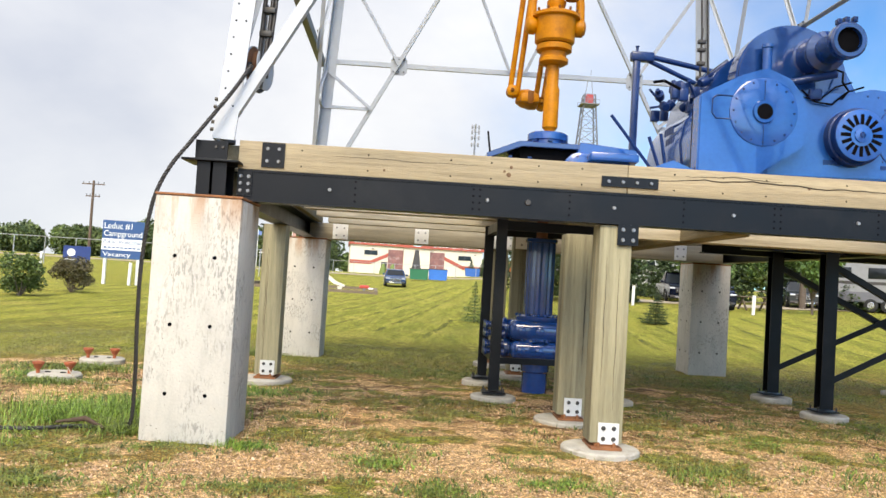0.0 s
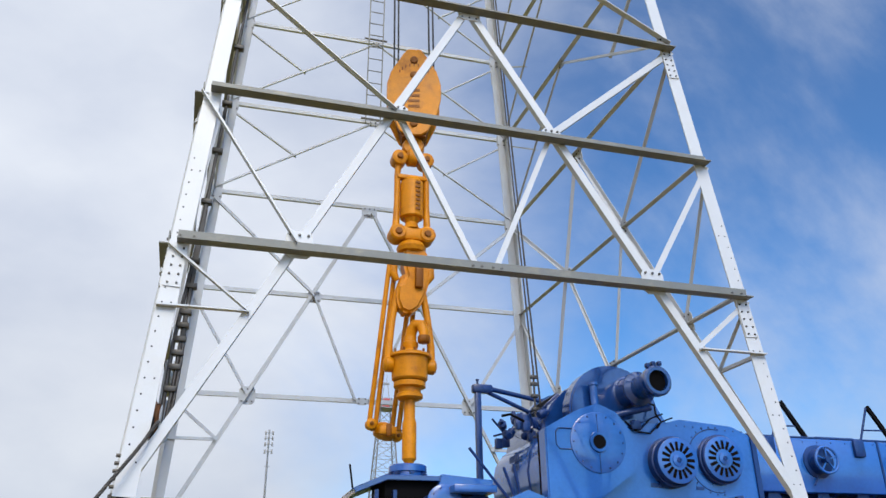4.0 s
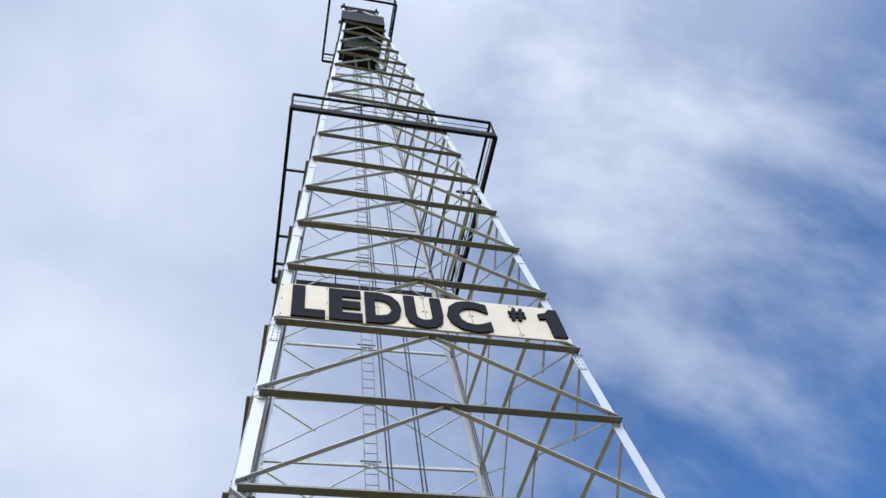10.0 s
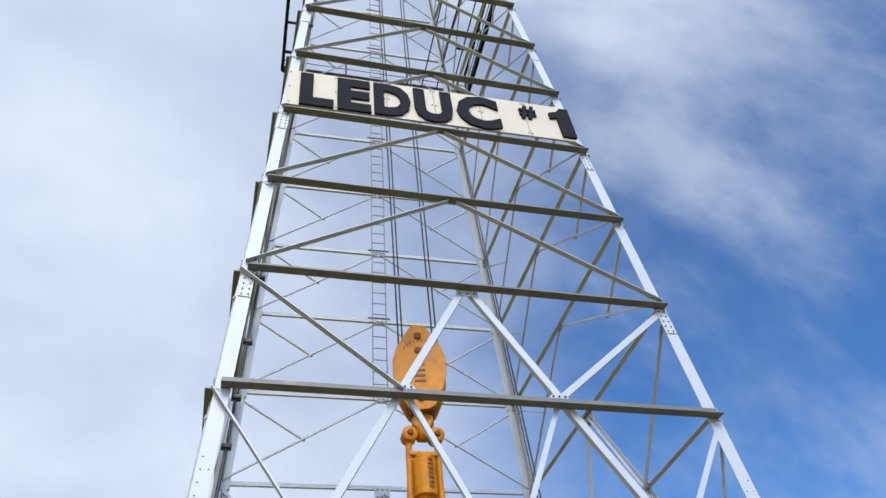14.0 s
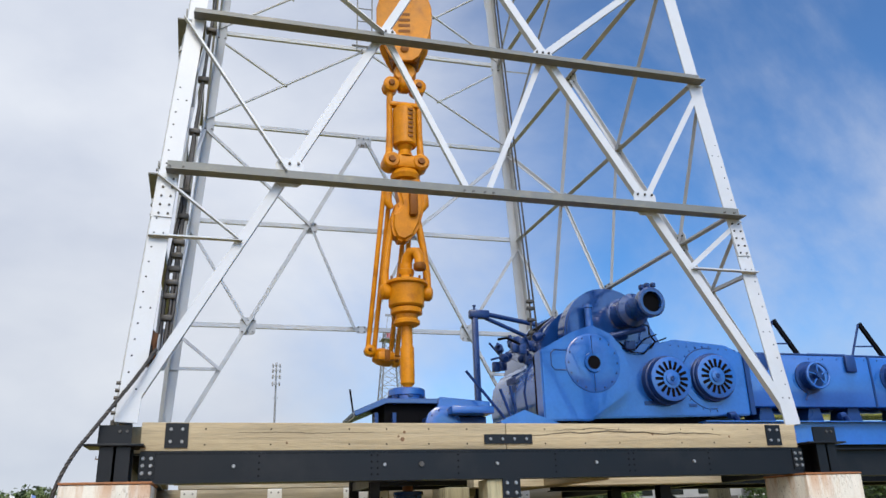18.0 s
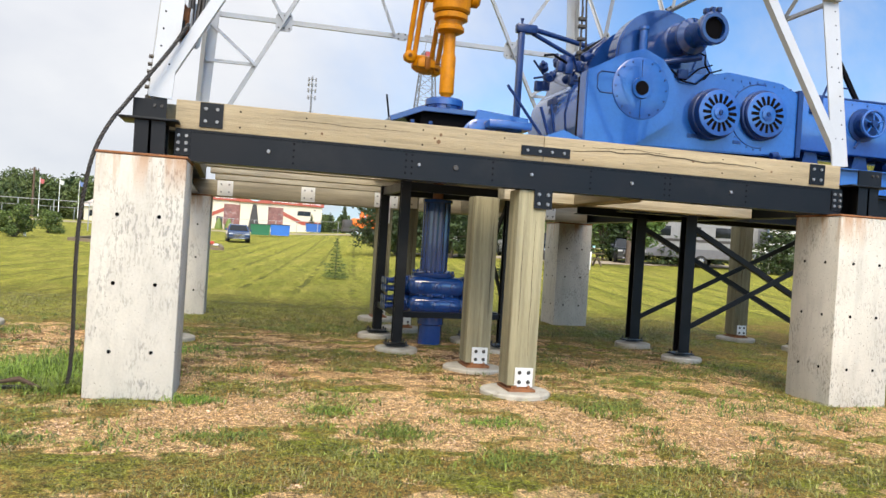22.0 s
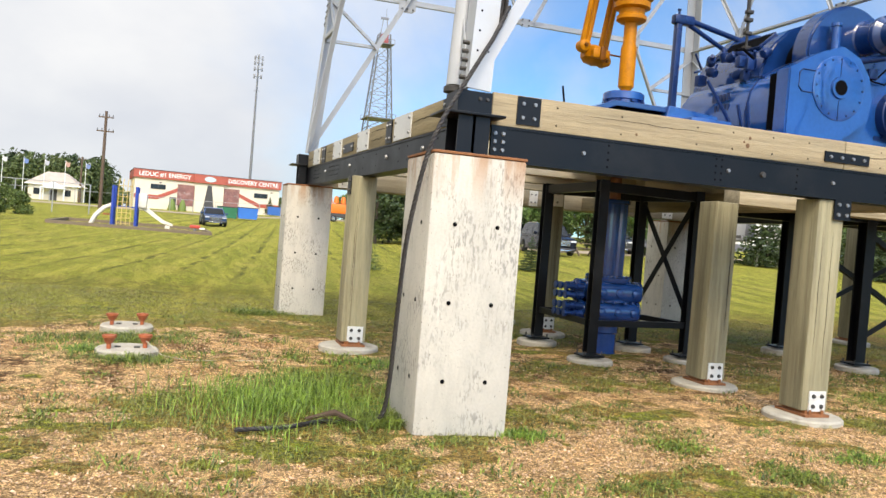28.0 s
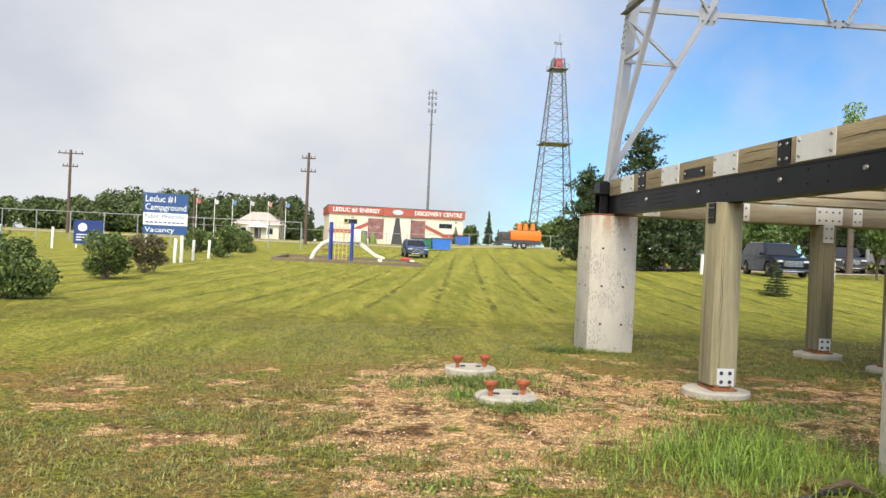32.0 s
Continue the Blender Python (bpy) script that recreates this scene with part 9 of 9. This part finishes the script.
def camper(x, y, yaw, length, height, label, grey, shell=None):
    c = thing("camper_trailer", (0, 0, 0), label, "camper", "campers")
    W, L = 1.25, length / 2
    body = [(-L, 0.55), (L - 1.8, 0.55), (L - 1.7, 1.35), (L - 0.2, 1.45), (L, 2.0), (L - 0.45, height - 0.1), (L - 1.0, height), (-L, height)]
    bm = extrude(B(), body, (0, W, 0), (1, 0, 0), (0, 0, 1), 2 * W)
    bmesh.ops.bevel(bm, geom=bm.edges, offset=0.10, segments=2, affect="EDGES")
    part("body", bm, shell or mat("camper_white", (0.62, 0.61, 0.58), 0.4, vary=0.08), c)
    part("front_cap", box(B(), L - 0.75, L + 0.04, -W - 0.01, W + 0.01, 1.6, height - 0.35, 0.2), grey, c)
    for s in (-1, 1):
        part("skirt", box(B(), -L + 0.2, L - 1.9, s * W - 0.02, s * W + 0.02, 0.6, 1.15), grey, c)
        part("stripe", box(B(), -L + 0.1, L - 0.8, s * W - 0.016, s * W + 0.016, 1.6, 1.78), SHADE, c)
        for k in range(3):
            part("window", box(B(), -L + 0.7 + 1.9 * k, -L + 1.7 + 1.9 * k, s * W - 0.022, s * W + 0.022, 1.95, 2.6, 0.02), GLASS, c)
        for xx in (-1.0, -0.1):
            w = part("wheel", turned(B(), (xx, s * (W - 0.2), 0.38), (0, s, 0), [(0, 0.38), (0.22, 0.38), (0.24, 0.3)], 20), TYRE, c)
            part("rim", turned(B(), (xx, s * (W + 0.04), 0.38), (0, s, 0), [(0, 0.2), (0.02, 0.18)], 14), CHROME, w)
    part("roof_unit", box(B(), -0.6, 0.4, -0.4, 0.4, height + 0.002, height + 0.3, 0.08), SIGNWHITE, c)
    c.matrix_basis = Matrix.Translation((x, y, ground_z(x, y))) @ Matrix.Rotation(radians(yaw), 4, "Z")


CAPGREY = mat("camper_grey", (0.14, 0.14, 0.16), 0.35, vary=0.1)
camper(28.14, 46.32, -38, 7.6, 3.3, "grey fifth-wheel camper with dark cap parked among trees", CAPGREY, mat("camper_grey_shell", (0.24, 0.24, 0.25), 0.4, vary=0.1))
camper(15.38, 59.2, 10, 7.5, 3.2, "white camper trailer parked beyond the spruces", SIGNWHITE)
camper(41.84, 55.02, -20, 8.0, 3.3, "white camper trailer parked beyond the spruces", CAPGREY)
# picnic table under the tree
PX, PY = 18.16, 42.58
pt = thing("picnic_table", (PX, PY, 0.8), "weathered wooden picnic table on the grass", "table")
zt = ground_z(PX, PY)
part("top", box(B(), PX - 0.9, PX + 0.9, PY - 0.35, PY + 0.35, zt + 0.70, zt + 0.75), KERB, pt)
for s in (-0.65, 0.65):
    part("seat", box(B(), PX - 0.9, PX + 0.9, PY + s - 0.13, PY + s + 0.13, zt + 0.42, zt + 0.46), KERB, pt)
for xx in (PX - 0.6, PX + 0.6):
    part("leg", bar(B(), (xx, PY - 0.6, zt), (xx, PY + 0.15, zt + 0.7), 0.08, 0.08), KERB, pt)
    part("leg", bar(B(), (xx, PY + 0.6, zt), (xx, PY - 0.15, zt + 0.7), 0.08, 0.08), KERB, pt)


# ---- cabin with flags ----
def far_cabin():
    x, y = -24.5, 140.13
    z = ground_z(x, y) - 0.1
    c = thing("cabin", (x, y, z), "small cream gabled house behind a fence", "house")
    shingle = mat("pale_shingles", (0.40, 0.34, 0.29), 0.9, vary=0.15, scale=1.2)
    part("wall", box(B(), x - 3.6, x + 3.6, y, y + 8, z - 0.3, z + 2.7), STUCCO, c)
    bm = B()
    lo = [bm.verts.new((x + a * 4.1, y + 4 + b * 4.5, z + 2.62)) for a, b in ((-1, -1), (1, -1), (1, 1), (-1, 1))]
    hi = [bm.verts.new((x + a * 1.3, y + 4 + b * 1.6, z + 4.7)) for a, b in ((-1, -1), (1, -1), (1, 1), (-1, 1))]
    for k in range(4):
        bm.faces.new((lo[k], lo[(k + 1) % 4], hi[(k + 1) % 4], hi[k]))
    bm.faces.new(hi), bm.faces.new(lo[::-1])
    part("roof", bm, shingle, c)
    part("eaves", box(B(), x - 4.12, x + 4.12, y - 0.52, y + 8.52, z + 2.5, z + 2.61), SIGNWHITE, c)
    part("porch_roof", extrude(B(), [(-1.9, 2.0), (1.9, 2.0), (0, 3.1)], (x + 0.1, y - 0.2, z), (1, 0, 0), (0, 0, 1), 1.3), SIGNWHITE, c)
    for s in (-1.7, 1.7):
        part("porch_post", box(B(), x + 0.1 + s - 0.08, x + 0.1 + s + 0.08, y - 1.45, y - 1.3, z - 0.2, z + 2.0), SIGNWHITE, c)
    part("door", box(B(), x - 0.5, x + 0.6, y - 0.06, y - 0.005, z, z + 1.9), SHADE, c)
    for s in (-2.3, 2.1):
        part("window", box(B(), x + s - 0.5, x + s + 0.5, y - 0.06, y - 0.005, z + 0.9, z + 1.9), GLASS, c)


far_cabin()
FLAGC = [(0.40, 0.10, 0.10), (0.5, 0.5, 0.5), (0.12, 0.18, 0.38), (0.4, 0.4, 0.46), (0.42, 0.24, 0.2), (0.15, 0.2, 0.38)]
for i in range(6):
    x, y = -33.47 + 2.85 * i, 133.82
    z = ground_z(x, y)
    f = thing("flagpole", (x, y, z), "white flagpole with a hanging flag", "flagpole", "flagpoles")
    part("pole", rod(B(), (x, y, z - 0.1), (x, y, z + 6.2), 0.06, 0.035, 8), SIGNWHITE, f)
    part("flag", extrude(B(), [(0, 0), (0.3, -0.2), (0.6, -0.2), (0.55, -0.8), (0.3, -0.9), (0, -0.7)], (x + 0.05, y, z + 6.1), (1, 0, 0), (0, 0, 1), 0.03), mat("flag_%d" % i, FLAGC[i], 0.8, vary=0.1), f)
